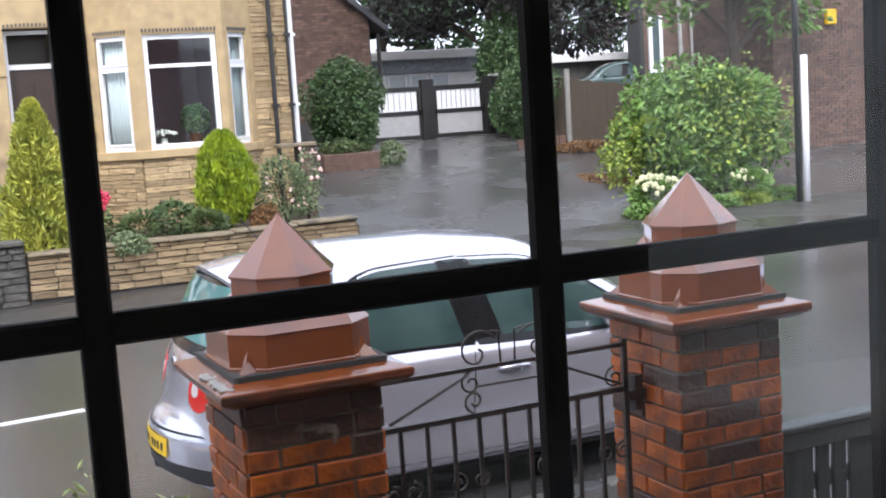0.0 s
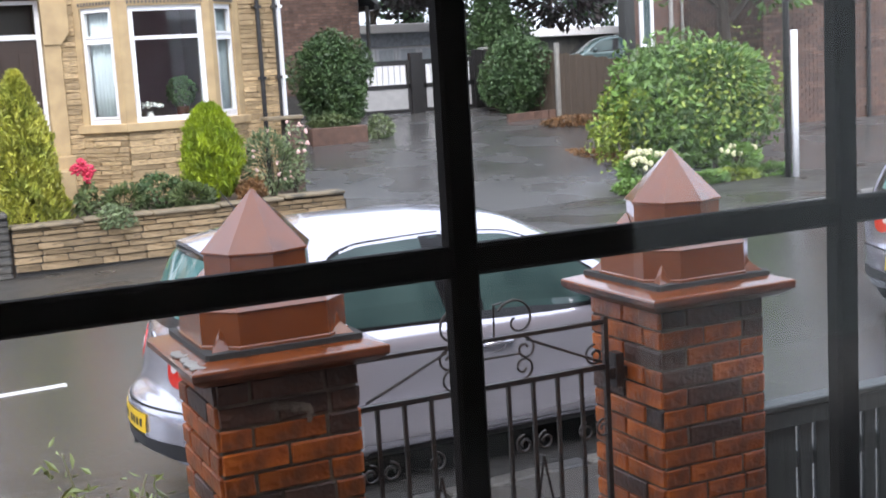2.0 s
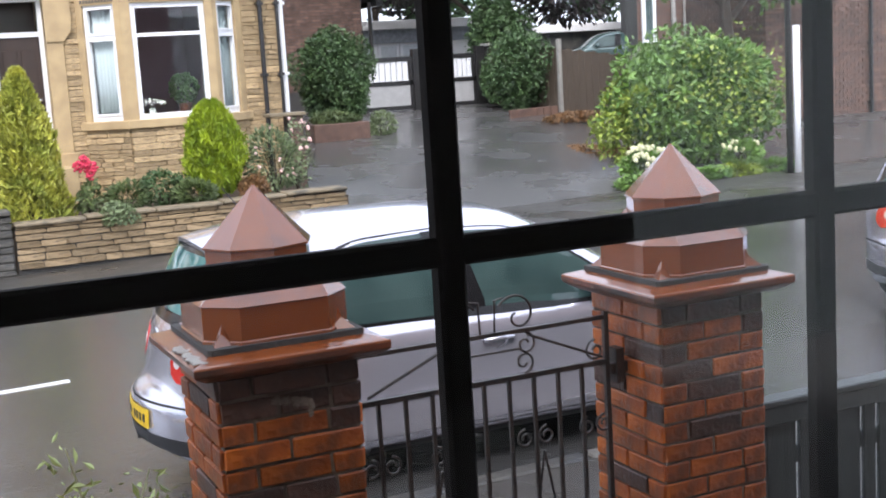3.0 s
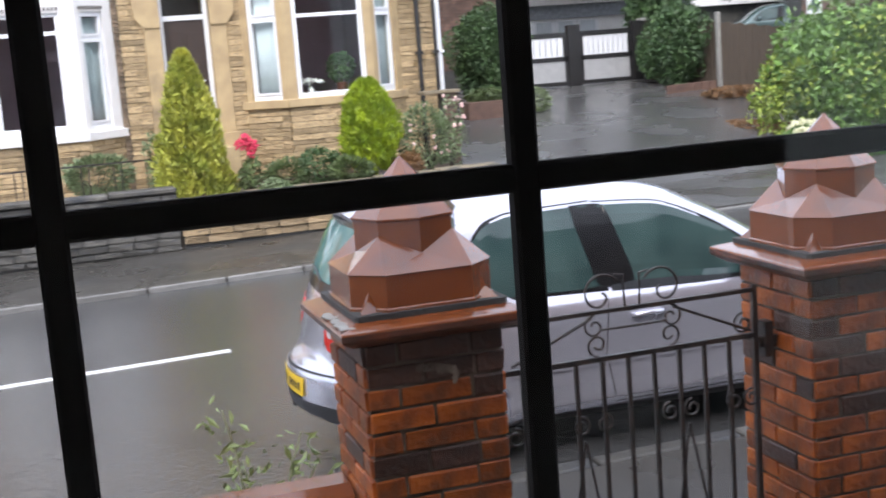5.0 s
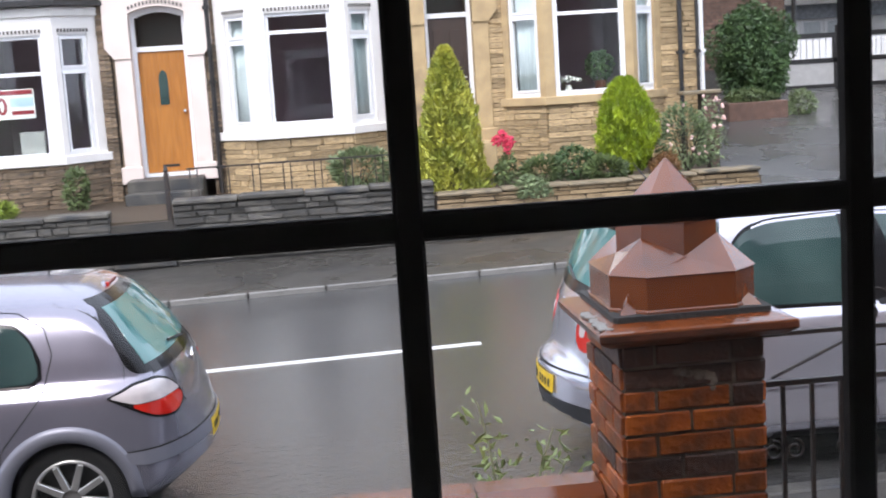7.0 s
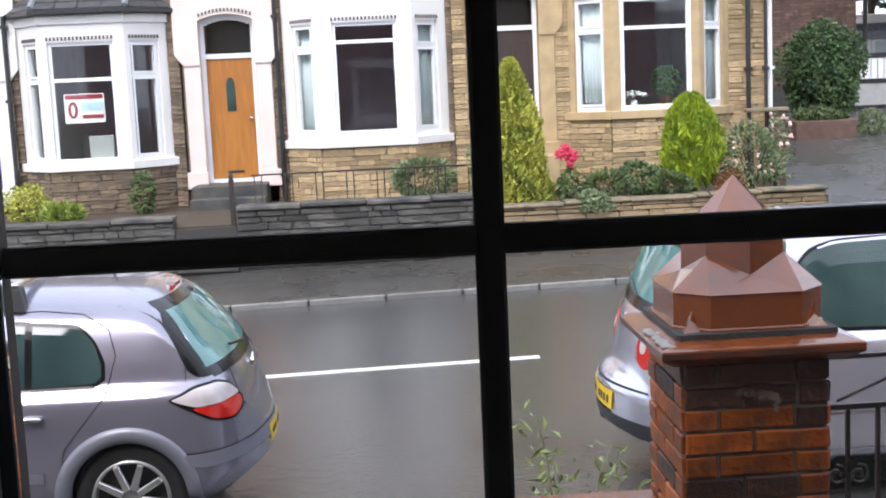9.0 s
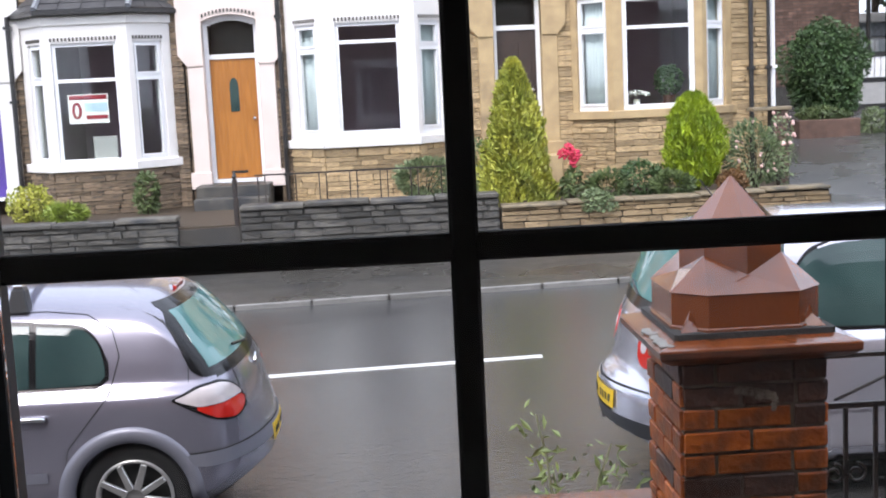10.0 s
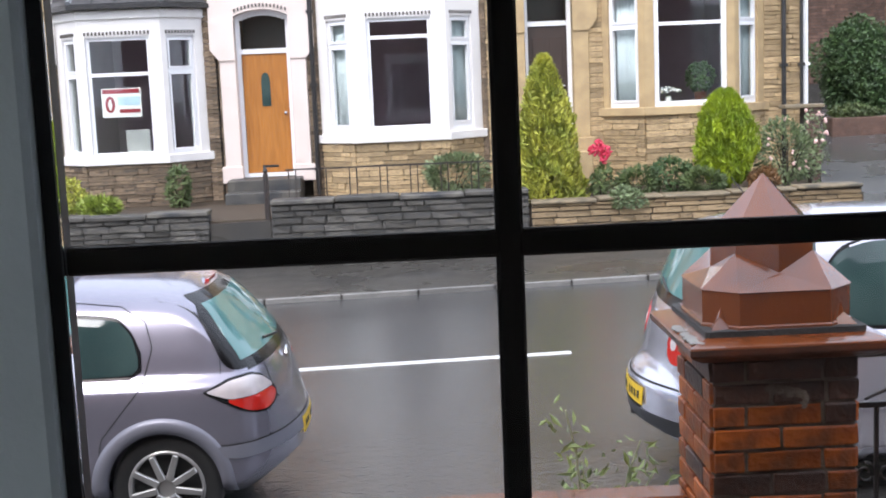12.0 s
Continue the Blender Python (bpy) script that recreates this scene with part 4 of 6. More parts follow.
for s in (-1, 1):
    bm = tube(bmesh.new(), [(cx + s * 0.5, 0, zm + 0.02), (cx + s * 0.17, 0, zt - 0.02)], 0.006, 6)
    part("brace", bm, IRON, gate)
    bm = bmesh.new()
    scroll(bm, cx + s * 0.13, zt + 0.06, 0.09, 1.05, math.radians(90 + s * 60), -s)
    tube(bm, [(cx + s * 0.03, 0, zt), (cx + s * 0.035, 0, zt + 0.13), (cx + s * 0.07, 0, zt + 0.135)], 0.005, 6)
    part("top_scroll", bm, IRON, gate, "heart-like scroll over the top rail")
    bm = bmesh.new()
    scroll(bm, cx + s * 0.16, zt - 0.055, 0.045, 1.2, math.radians(90), -s)
    scroll(bm, cx + s * 0.15, zm + 0.055, 0.045, 1.2, math.radians(-90), s)
    part("side_scroll", bm, IRON, gate)
    for k in (0.14, 0.235, 0.42, 0.5):
        bm = bmesh.new()
        scroll(bm, cx + s * k, zl, 0.038, 1.3, math.radians(90), s)
        part("lower_scroll", bm, IRON, gate)
    bm = bmesh.new()
    for k in (0.0, 0.46):
        tube(bm, [(cx + s * 0.22, 0, zl - 0.06), (cx + s * (0.1 if k == 0 else 0.36), 0, 0.25)], 0.005, 6)
    part("diagonal_bar", bm, IRON, gate)
part("cross_bar", tube(bmesh.new(), [(cx - 0.14, 0, zt - 0.07), (cx + 0.14, 0, zt - 0.07)], 0.005, 6), IRON, gate)
part("end_scroll", (lambda b: (scroll(b, gx1 - 0.06, zt - 0.13, 0.045, 1.2, math.radians(90), 1), b)[1])(bmesh.new()), IRON, gate)
hinge = part("latch", boxes((gx1, gx1 + 0.09, -0.02, 0.02, 1.24, 1.28), (gx1 + 0.02, gx1 + 0.055, -0.03, 0.03, 1.2, 1.34)), IRON, gate, "heavy black gate hinge on the pillar")

# ---- near boundary: low wall with rounded terracotta coping, and dark fence ----
nw = thing("boundary_wall", "low brick front wall with rounded terracotta coping", "garden wall")
part("wall_core", boxes((-6, 0.93, 4.16, 4.36, -0.1, 0.86)), BMORTAR, nw)
kinds = [brick_shape("brick", 0.228, 0.1, COURSE - 0.013, BRICK, 500 + k) for k in range(3)]
r = random.Random(5)
for c in range(3):
    for i in range(29):
        ob = new("brick", r.choice(kinds))
        ob.parent = nw
        ob.matrix_basis = Matrix.Translation((0.8 - i * 0.24, 4.2, 0.81 - c * COURSE))
for i in range(12):
    bm = bmesh.new()
    prism(bm, [(-0.15, 0), (-0.15, 0.03), (-0.12, 0.075), (-0.06, 0.105), (0.06, 0.105), (0.12, 0.075), (0.15, 0.03), (0.15, 0)], -0.002, -0.452)
    bmesh.ops.transform(bm, matrix=Matrix.Translation((0.93 - i * 0.46, 4.26, 0.86)) @ Matrix.Rotation(-math.pi / 2, 4, "Z"), verts=bm.verts)
    part("coping_tile", bm, TERRA, nw, "rounded salmon terracotta coping")

fe = thing("picket_fence", "dark stained timber fence with narrow gaps", "fence", at=(0, 4.16, 0))
part("top_rail", boxes((3.2, 6.5, -0.045, 0.05, 0.955, 0.985), bevel=0.006), FENCEW, fe)
part("rail", boxes((3.2, 6.5, -0.03, 0.0, 0.87, 0.95), bevel=0.004), FENCEW, fe, "broad upper rail")
part("rail", boxes((3.2, 6.5, 0.024, 0.06, 0.66, 0.74), bevel=0.004), FENCEW, fe)
part("rail", boxes((3.2, 6.5, 0.024, 0.06, 0.3, 0.39), bevel=0.004), FENCEW, fe)
x = 3.2
for i in range(22):
    w_ = (0.07, 0.075, 0.16)[i % 3]
    part("picket", boxes((x, x + w_, 0.001, 0.023, 0.12, 0.954), bevel=0.003), FENCEW, fe)
    x += w_ + 0.022

# ---- the window and room that the camera stands in ----
WY = 0.66
wall_s = bmesh.new()
box(wall_s, -3.5, -0.36, WY - 0.03, WY + 0.25, 0.2, 3.6)
box(wall_s, 1.6, 8.5, WY - 0.03, WY + 0.25, 0.2, 3.6)
box(wall_s, -0.36, 1.6, WY - 0.03, WY + 0.25, 0.2, 1.6)
box(wall_s, -0.36, 1.6, WY - 0.03, WY + 0.25, 3.1, 3.6)
INNER = mat("room_wall_paint", (0.3, 0.29, 0.28), 0.9, second=(0.26, 0.255, 0.245), scale=3)
LINO = mat("grey_floor", (0.36, 0.37, 0.36), 0.6, second=(0.31, 0.32, 0.31), scale=4)
RENDERED = mat("pale_rendered_wall", (0.74, 0.77, 0.74), 0.85, second=(0.68, 0.71, 0.68), scale=2, bump=0.2)
tagged(part("wall_front", wall_s, INNER, None), "painted inner wall round the window", "wall", kind="structure")
# Two added, unseen openings: the back one faces a pale reflector wall, the side one lights the frame.
bm = boxes((-3.6, -3.5, -4, WY, 0.2, 1.2), (-3.6, -3.5, -4, WY, 3.4, 3.6), (-3.6, -3.5, -4, -3.6, 1.2, 3.4), (-3.6, -3.5, 0.2, WY, 1.2, 3.4), (8.5, 8.6, -4, WY, 0.2, 3.6), (-3.6, 3.5, -4.1, -4, 0.2, 3.6), (8.2, 8.6, -4.1, -4, 0.2, 3.6), (3.5, 8.2, -4.1, -4, 0.2, 0.845), (3.5, 8.2, -4.1, -4, 3.4, 3.6))
tagged(part("wall_back", bm, INNER, None), "plain walls that close the dim room", "wall", kind="structure")
# Added out of view so that the pane picks up a pale veil.
tagged(part("wall_yard", boxes((-6, 22, -8.3, -8.0, -0.7, 5.0)), RENDERED, None), "unseen pale rendered wall, added to reflect as haze in the window", "wall", kind="structure")
tagged(part("ceiling", boxes((-3.6, 8.6, -4.1, WY + 0.2, 3.6, 3.7)), INNER, None), "plain ceiling of the dim room", "ceiling", kind="structure")
tagged(part("floor", boxes((-3.6, 8.6, -4.1, WY + 0.2, 0.7, 0.85)), LINO, None), "grey floor of the dim room", "floor", kind="structure")
# Unseen outer face of the camera's own house, brick, added over the window to darken car reflections.
outer = bmesh.new()
for sp in ((-9, -0.52, 0.0, 5.2), (1.6, 9, 0.0, 5.2), (-0.52, 1.6, 0.0, 1.6), (-0.52, 1.6, 3.1, 5.2)):
    box(outer, sp[0], sp[1], WY + 0.254, WY + 0.45, sp[2], sp[3])
tagged(part("wall_outer", outer, HOUSEBRICK, None), "unseen brick outer wall of the near house, added to darken reflections", "wall", kind="structure")
tagged(part("roof_near", boxes((-4.2, 9, -4.4, WY + 0.6, 5.2, 5.4)), SLATE, None), "unseen plain roof of the near house", "roof", kind="structure")
win = tagged(thing("window_1", "casement window with dark glazing bars and pale frame", "window"), kind="structure")
BARWOOD = mat("dark_glazing_bar", (0.013, 0.01, 0.009), 0.75, second=(0.016, 0.012, 0.01), scale=14, stretch=(1, 1, 0.3), spec=0.12)
PALEFRAME = mat("pale_window_frame", (0.78, 0.84, 0.85), 0.4, second=(0.72, 0.78, 0.79), scale=5, bump=0.1)
BW = 0.0078
for x in (0.044, 0.2885, 0.533, 0.778, 1.023, 1.268):
    part("glazing_bar", boxes((x - BW, x + BW, WY - 0.006, WY + 0.006, 1.68, 3.04), bevel=0.002), BARWOOD, win, "dark vertical glazing bar")
for z in (2.0, 2.39, 2.78):
    part("glazing_bar", boxes((-0.219, 1.54, WY - 0.005, WY + 0.005, z - BW, z + BW), bevel=0.002), BARWOOD, win, "dark horizontal glazing bar")
part("frame", boxes((-0.36, -0.214, WY - 0.03, WY + 0.03, 1.6, 3.1), (1.54, 1.6, WY - 0.03, WY + 0.03, 1.6, 3.1), (-0.214, 1.54, WY - 0.03, WY + 0.03, 1.6, 1.68), (-0.214, 1.54, WY - 0.03, WY + 0.03, 3.04, 3.1), bevel=0.004), PALEFRAME, win, "pale grey painted window frame")
part("gasket", boxes((-0.2135, -0.2055, WY - 0.016, WY + 0.006, 1.68, 3.04)), TRIM, win, "dark seal along the frame")
pane = part("pane", boxes((-0.205, 1.54, WY - 0.014, WY - 0.01, 1.68, 3.04)), glass_mat("clear_window_glass", (1.0, 1.0, 1.0)), win, "clear pane that mirrors the added pale wall")
pane.visible_shadow = False
# The white outer surround of the same window, which the panes across the road mirror.
sur = tagged(thing("window_surround", "white painted outer surround and sill of the near window", "window surround"), kind="structure")
for nm, sp in (("jamb", (-0.72, -0.525, WY + 0.452, WY + 0.52, 1.6, 3.1)), ("jamb", (1.605, 1.8, WY + 0.452, WY + 0.52, 1.6, 3.1)), ("head", (-0.76, 1.84, WY + 0.452, WY + 0.54, 3.102, 3.4)), ("sill", (-0.78, 1.86, WY + 0.452, WY + 0.62, 1.3, 1.598))):
    part(nm, boxes(sp, bevel=0.01), WHITE, sur)


# ---- cars ----
def curve(table):
    """Smooth interpolation through a short table of (x, value)."""
    xs, ys = [a for a, _ in table], [b for _, b in table]

    def at(x):
        if x <= xs[0]:
            return ys[0]
        if x >= xs[-1]:
            return ys[-1]
        i = next(k for k in range(len(xs) - 1) if x <= xs[k + 1])
        d = [(ys[k + 1] - ys[k]) / (xs[k + 1] - xs[k]) for k in range(len(xs) - 1)]
        def slope(k):
            if k == 0 or k == len(xs) - 1:
                return d[0] if k == 0 else d[-1]
            return 0 if d[k - 1] * d[k] <= 0 else 2 * d[k - 1] * d[k] / (d[k - 1] + d[k])
        h = xs[i + 1] - xs[i]
        t = (x - xs[i]) / h
        a, b = slope(i) * h, slope(i + 1) * h
        return ys[i] * (2 * t**3 - 3 * t * t + 1) + a * (t**3 - 2 * t * t + t) + ys[i + 1] * (3 * t * t - 2 * t**3) + b * (t**3 - t * t)
    return at


class Body:
    """A car's skin: x from the tail forwards, y across, z up. It knows its half-width at (x, z), and where its tail lies at (y, z)."""

    def __init__(self, length, top, low, plan, wall, wheels, arch):
        self.length, self.top, self.low, self.plan, self.wall = length, curve(top), curve(low), curve(plan), curve(wall)
        self.wheels, self.arch = wheels, arch

    def half(self, x, z, arches=True):
        top, low = self.top(x), self.low(x)
        if z >= top or z <= low - 1e-6:
            return 0.0
        w = self.wall(z) * self.plan(x)
        # Towards the ends the upper body is drawn in a little more.
        crown = 0.17
        k = max(0.0, (z - (top - crown)) / crown)
        w *= (1 - k ** 2.6) ** 0.5
        k = max(0.0, ((low + 0.1) - z) / 0.1)
        w *= 1 - 0.12 * k * k
        if arches:
            for xw in self.wheels:
                if (x - xw) ** 2 + (z - 0.31) ** 2 < self.arch ** 2:
                    w = min(w, 0.58)
        return w

    def tail(self, y, z):
        a, b = 0.0, self.length * 0.45
        if z < self.top(a) and self.half(a, z, False) >= abs(y):
            return a
        for _ in range(40):
            c = (a + b) / 2
            if z < self.top(c) and self.half(c, z, False) >= abs(y):
                b = c
            else:
                a = c
        return b

    def skin(self):
        bm = bmesh.new()
        L = self.length
        xs = [0.0] + [0.012 * k ** 1.25 for k in range(1, 24)]
        x = xs[-1] + 0.03
        while x < L - 0.35:
            xs.append(x)
            x += 0.03
        xs += [L - 0.35 * (1 - k / 14) ** 1.5 for k in range(0, 15)]
        N = 46
        rings = []
        for x in xs:
            top, low = self.top(x), self.low(x)
            pts = []
            for i in range(N + 1):
                k = i / N
                k = 0.5 * k + 0.5 * (1 - (1 - k) ** 2.2)
                z = low + (top - low) * k
                pts.append((self.half(x, z) if 0 < i < N else (self.half(x, low + 0.001) if i == 0 else 0.0), z))
            ring = [(-w, z) for w, z in pts] + [(w, z) for w, z in pts[-2::-1]]
            rings.append([bm.verts.new((x, w, z)) for w, z in ring])
        n = len(rings[0])
        for a, b in zip(rings, rings[1:]):
            for i in range(n - 1):
                bm.faces.new((a[i], b[i], b[i + 1], a[i + 1]))
            bm.faces.new((a[n - 1], b[n - 1], b[0], a[0]))
        bm.faces.new(rings[0])
        bm.faces.new(rings[-1][::-1])
        bmesh.ops.remove_doubles(bm, verts=bm.verts, dist=0.0004)
        bmesh.ops.recalc_face_normals(bm, faces=bm.faces)
        return bm

    def side_patch(self, outline, side, off, n=26, thick=0.0):
        """A sheet that follows the flank inside outline: pairs of (x, low z, high z)."""
        bm = bmesh.new()
        lo, hi = curve([(x, a) for x, a, _ in outline]), curve([(x, b) for x, _, b in outline])
        x0, x1 = outline[0][0], outline[-1][0]
        cols = []
        for i in range(n + 1):
            x = x0 + (x1 - x0) * i / n
            a, b = lo(x), hi(x)
            cols.append([bm.verts.new((x, side * (self.half(x, a + (b - a) * k / 8, False) + off), a + (b - a) * k / 8)) for k in range(9)])
        for a, b in zip(cols, cols[1:]):
            for k in range(8):
                bm.faces.new((a[k], b[k], b[k + 1], a[k + 1]))
        bmesh.ops.remove_doubles(bm, verts=bm.verts, dist=0.0003)
        bmesh.ops.recalc_face_normals(bm, faces=bm.faces)
        return self.solid(bm, Vector((0, -side, 0)), 0.004)

    def tail_patch(self, outline, off, n=20):
        """A sheet on the tail: rows of (z, low y, high y)."""
        bm = bmesh.new()
        lo, hi = curve([(z, a) for z, a, _ in outline]), curve([(z, b) for z, _, b in outline])
        z0, z1 = outline[0][0], outline[-1][0]
        rows = []
        for i in range(n + 1):
            z = z0 + (z1 - z0) * i / n
            most = 0.975 * max(self.half(0.02 * q, z, False) for q in range(1, 45))
            a, b = max(lo(z), -most), min(hi(z), most)
            rows.append([bm.verts.new((self.tail(a + (b - a) * k / 16, z) - off, (a + (b - a) * k / 16), z)) for k in range(17)])
        for a, b in zip(rows, rows[1:]):
            for k in range(16):
                bm.faces.new((a[k], b[k], b[k + 1], a[k + 1]))
        bmesh.ops.remove_doubles(bm, verts=bm.verts, dist=0.0003)
        bmesh.ops.recalc_face_normals(bm, faces=bm.faces)
        return self.solid(bm, Vector((1, 0, 0)), 0.004)

    def round_tail(self, phi, z, off=0.0):
        """The skin's point at z, phi degrees round the rear corner: 0 at the tail's middle, 90 at the flank."""
        cx, a, b = self.wheels[0], 0.2, 1.6
        dx, dy = -math.cos(math.radians(phi)), math.sin(math.radians(phi))
        for _ in range(32):
            c = (a + b) / 2
            x = cx + dx * c
            if x >= 0 and self.half(x, z, False) >= abs(dy * c):
                a = c
            else:
                b = c
        return (cx + dx * (a + off), dy * (a + off), z)

    def wrap_patch(self, outline, side, off, n=18, rows=8):
        """A sheet round the rear corner: columns of (phi, low z, high z)."""
        bm = bmesh.new()
        lo, hi = curve([(p, a) for p, a, _ in outline]), curve([(p, b) for p, _, b in outline])
        cols = []
        for i in range(n + 1):
            p = outline[0][0] + (outline[-1][0] - outline[0][0]) * i / n
            zs = [lo(p) + (hi(p) - lo(p)) * k / rows for k in range(rows + 1)]
            cols.append([[bm.verts.new(self.round_tail(p * side, z, o)) for z in zs] for o in (off, off - 0.02)])
        for a, b in zip(cols, cols[1:]):
            for s in (0, 1):
                for k in range(rows):
                    bm.faces.new((a[s][k], b[s][k], b[s][k + 1], a[s][k + 1]))
            for k in (0, rows):
                bm.faces.new((a[0][k], b[0][k], b[1][k], a[1][k]))
        for c in (cols[0], cols[-1]):
            for k in range(rows):
                bm.faces.new((c[0][k], c[0][k + 1], c[1][k + 1], c[1][k]))
        bmesh.ops.remove_doubles(bm, verts=bm.verts, dist=0.0003)
        bmesh.ops.recalc_face_normals(bm, faces=bm.faces)
        return bm

    def wrap_seam(self, pts, side, rad=0.004):
        line = []
        for (pa, za), (pb, zb) in zip(pts, pts[1:]):
            for k in range(9):
                line.append(self.round_tail(side * (pa + (pb - pa) * k / 8), za + (zb - za) * k / 8, 0.0))
        return tube(bmesh.new(), line, rad, 5)

    @staticmethod
    def solid(bm, way, thick):
        out = bmesh.ops.extrude_face_region(bm, geom=bm.faces[:])
        bmesh.ops.translate(bm, vec=way * thick, verts=[g for g in out["geom"] if isinstance(g, bmesh.types.BMVert)])
        bmesh.ops.recalc_face_normals(bm, faces=bm.faces)
        return bm

    def seam(self, pts, side, rad=0.004):
        """A dark panel gap along (x, z) points of the flank."""
        line = []
        for (xa, za), (xb, zb) in zip(pts, pts[1:]):
            for k in range(8):
                x, z = xa + (xb - xa) * k / 8, za + (zb - za) * k / 8
                line.append((x, side * (self.half(x, z, False) - 0.001), z))
        return tube(bmesh.new(), line, rad, 5)


def wheel(car, x, y, side, spokes=9, radius=0.315, rim_r=0.215):
    w = part("wheel", bmesh.new(), TYRE, car)
    w.matrix_basis = Matrix.Translation((x, y, 0.31))
    turn = Matrix.Rotation(-math.pi / 2 * side, 4, "X")
    prof = [(rim_r - 0.01, -0.08), (radius - 0.03, -0.1), (radius - 0.006, -0.085), (radius, -0.05), (radius, 0.05), (radius - 0.006, 0.085), (radius - 0.03, 0.1), (rim_r, 0.085), (rim_r - 0.015, 0.05)]
    part("tyre", lathe(bmesh.new(), prof, 40, turn), TYRE, w, smooth=True)
    bm = lathe(bmesh.new(), [(rim_r + 0.004, 0.083), (rim_r + 0.004, 0.095), (rim_r - 0.012, 0.096), (rim_r - 0.03, 0.05), (0.06, 0.03), (0.055, 0.03)], 40, turn)
    part("rim_well", lathe(bmesh.new(), [(rim_r - 0.008, -0.02), (rim_r - 0.008, 0.03), (0.02, 0.03)], 30, turn), TRIM, w)
    bm.free()
    bm = bmesh.new()
    n = 40
    ra = [[bm.verts.new((r * math.cos(k * math.tau / n), r * math.sin(k * math.tau / n), z)) for k in range(n)] for r, z in ((rim_r + 0.006, 0.082), (rim_r + 0.004, 0.098), (rim_r - 0.014, 0.098), (rim_r - 0.02, 0.05))]
    for a, b in zip(ra, ra[1:]):
        for k in range(n):
            bm.faces.new((a[k], a[(k + 1) % n], b[(k + 1) % n], b[k]))
    bmesh.ops.transform(bm, matrix=turn, verts=bm.verts)
    rim = part("rim", bm, ALLOY, w, "ten-spoke alloy rim", smooth=True)
    me = None
    for k in range(spokes):
        if me is None:
            bm = bmesh.new()
            prism(bm, [(0.05, -0.021), (rim_r - 0.012, -0.017), (rim_r - 0.012, 0.017), (0.05, 0.021)], 0.0, 0.03)
            bmesh.ops.bevel(bm, geom=bm.edges[:], offset=0.005, segments=1, affect="EDGES")
            bmesh.ops.transform(bm, matrix=Matrix.Rotation(math.pi / 2, 4, "X"), verts=bm.verts)
            bmesh.ops.translate(bm, vec=(0, 0, 0.085), verts=bm.verts)
            bmesh.ops.transform(bm, matrix=turn, verts=bm.verts)
            ob = part("spoke", bm, ALLOY, rim)
            me = ob.data
        else:
            ob = new("spoke", me)
            ob.parent = rim
        ob.matrix_basis = Matrix.Rotation(k * math.tau / spokes + 0.2, 4, "Y")
    part("hub_cap", lathe(bmesh.new(), [(0.06, 0.05), (0.06, 0.08), (0.045, 0.09), (0.02, 0.092)], 20, turn), ALLOY, rim, "round hub cap")


def arch_lip(body, xw, side, r, width, material, car, label):
    bm = bmesh.new()
    pts = []
    for k in range(33):
        a = math.radians(-8 + 196 * k / 32)
        x, z = xw + r * math.cos(a), 0.31 + r * math.sin(a)
        pts.append((x, side * (body.half(x, z, False) + 0.002), z))
    rows = []
    for k in range(33):
        a = math.radians(-8 + 196 * k / 32)
        row = []
        for rr, o in ((r - 0.012, -0.05), (r - 0.012, 0.01), (r + width * 0.5, 0.014), (r + width, 0.004), (r + width, -0.02)):
            x, z = xw + rr * math.cos(a), 0.31 + rr * math.sin(a)
            row.append(bm.verts.new((x, side * (body.half(x, max(z, body.low(x) + 0.02), False) + o), z)))
        rows.append(row)
    for a, b in zip(rows, rows[1:]):
        for i in range(4):
            bm.faces.new((a[i], b[i], b[i + 1], a[i + 1]))
    bmesh.ops.recalc_face_normals(bm, faces=bm.faces)
    part("arch_lip", bm, material, car, label, smooth=True)


def bars_plate(body, car, z0, z1, w):
    plate = part("number_plate", body.tail_patch([(z0, -w, w), (z1, -w, w)], 0.012), YELLOWPLATE, car, "yellow rear plate")
    step = 2 * w / 9
    for i in range(8):
        if i == 4:
            continue
        a = -w + step * (i + 0.7)
        part("plate_bar", body.tail_patch([(z0 + 0.032, a, a + step * 0.4), (z1 - 0.032, a, a + step * 0.4)], 0.0165, 4), TRIM, plate, "black bar")


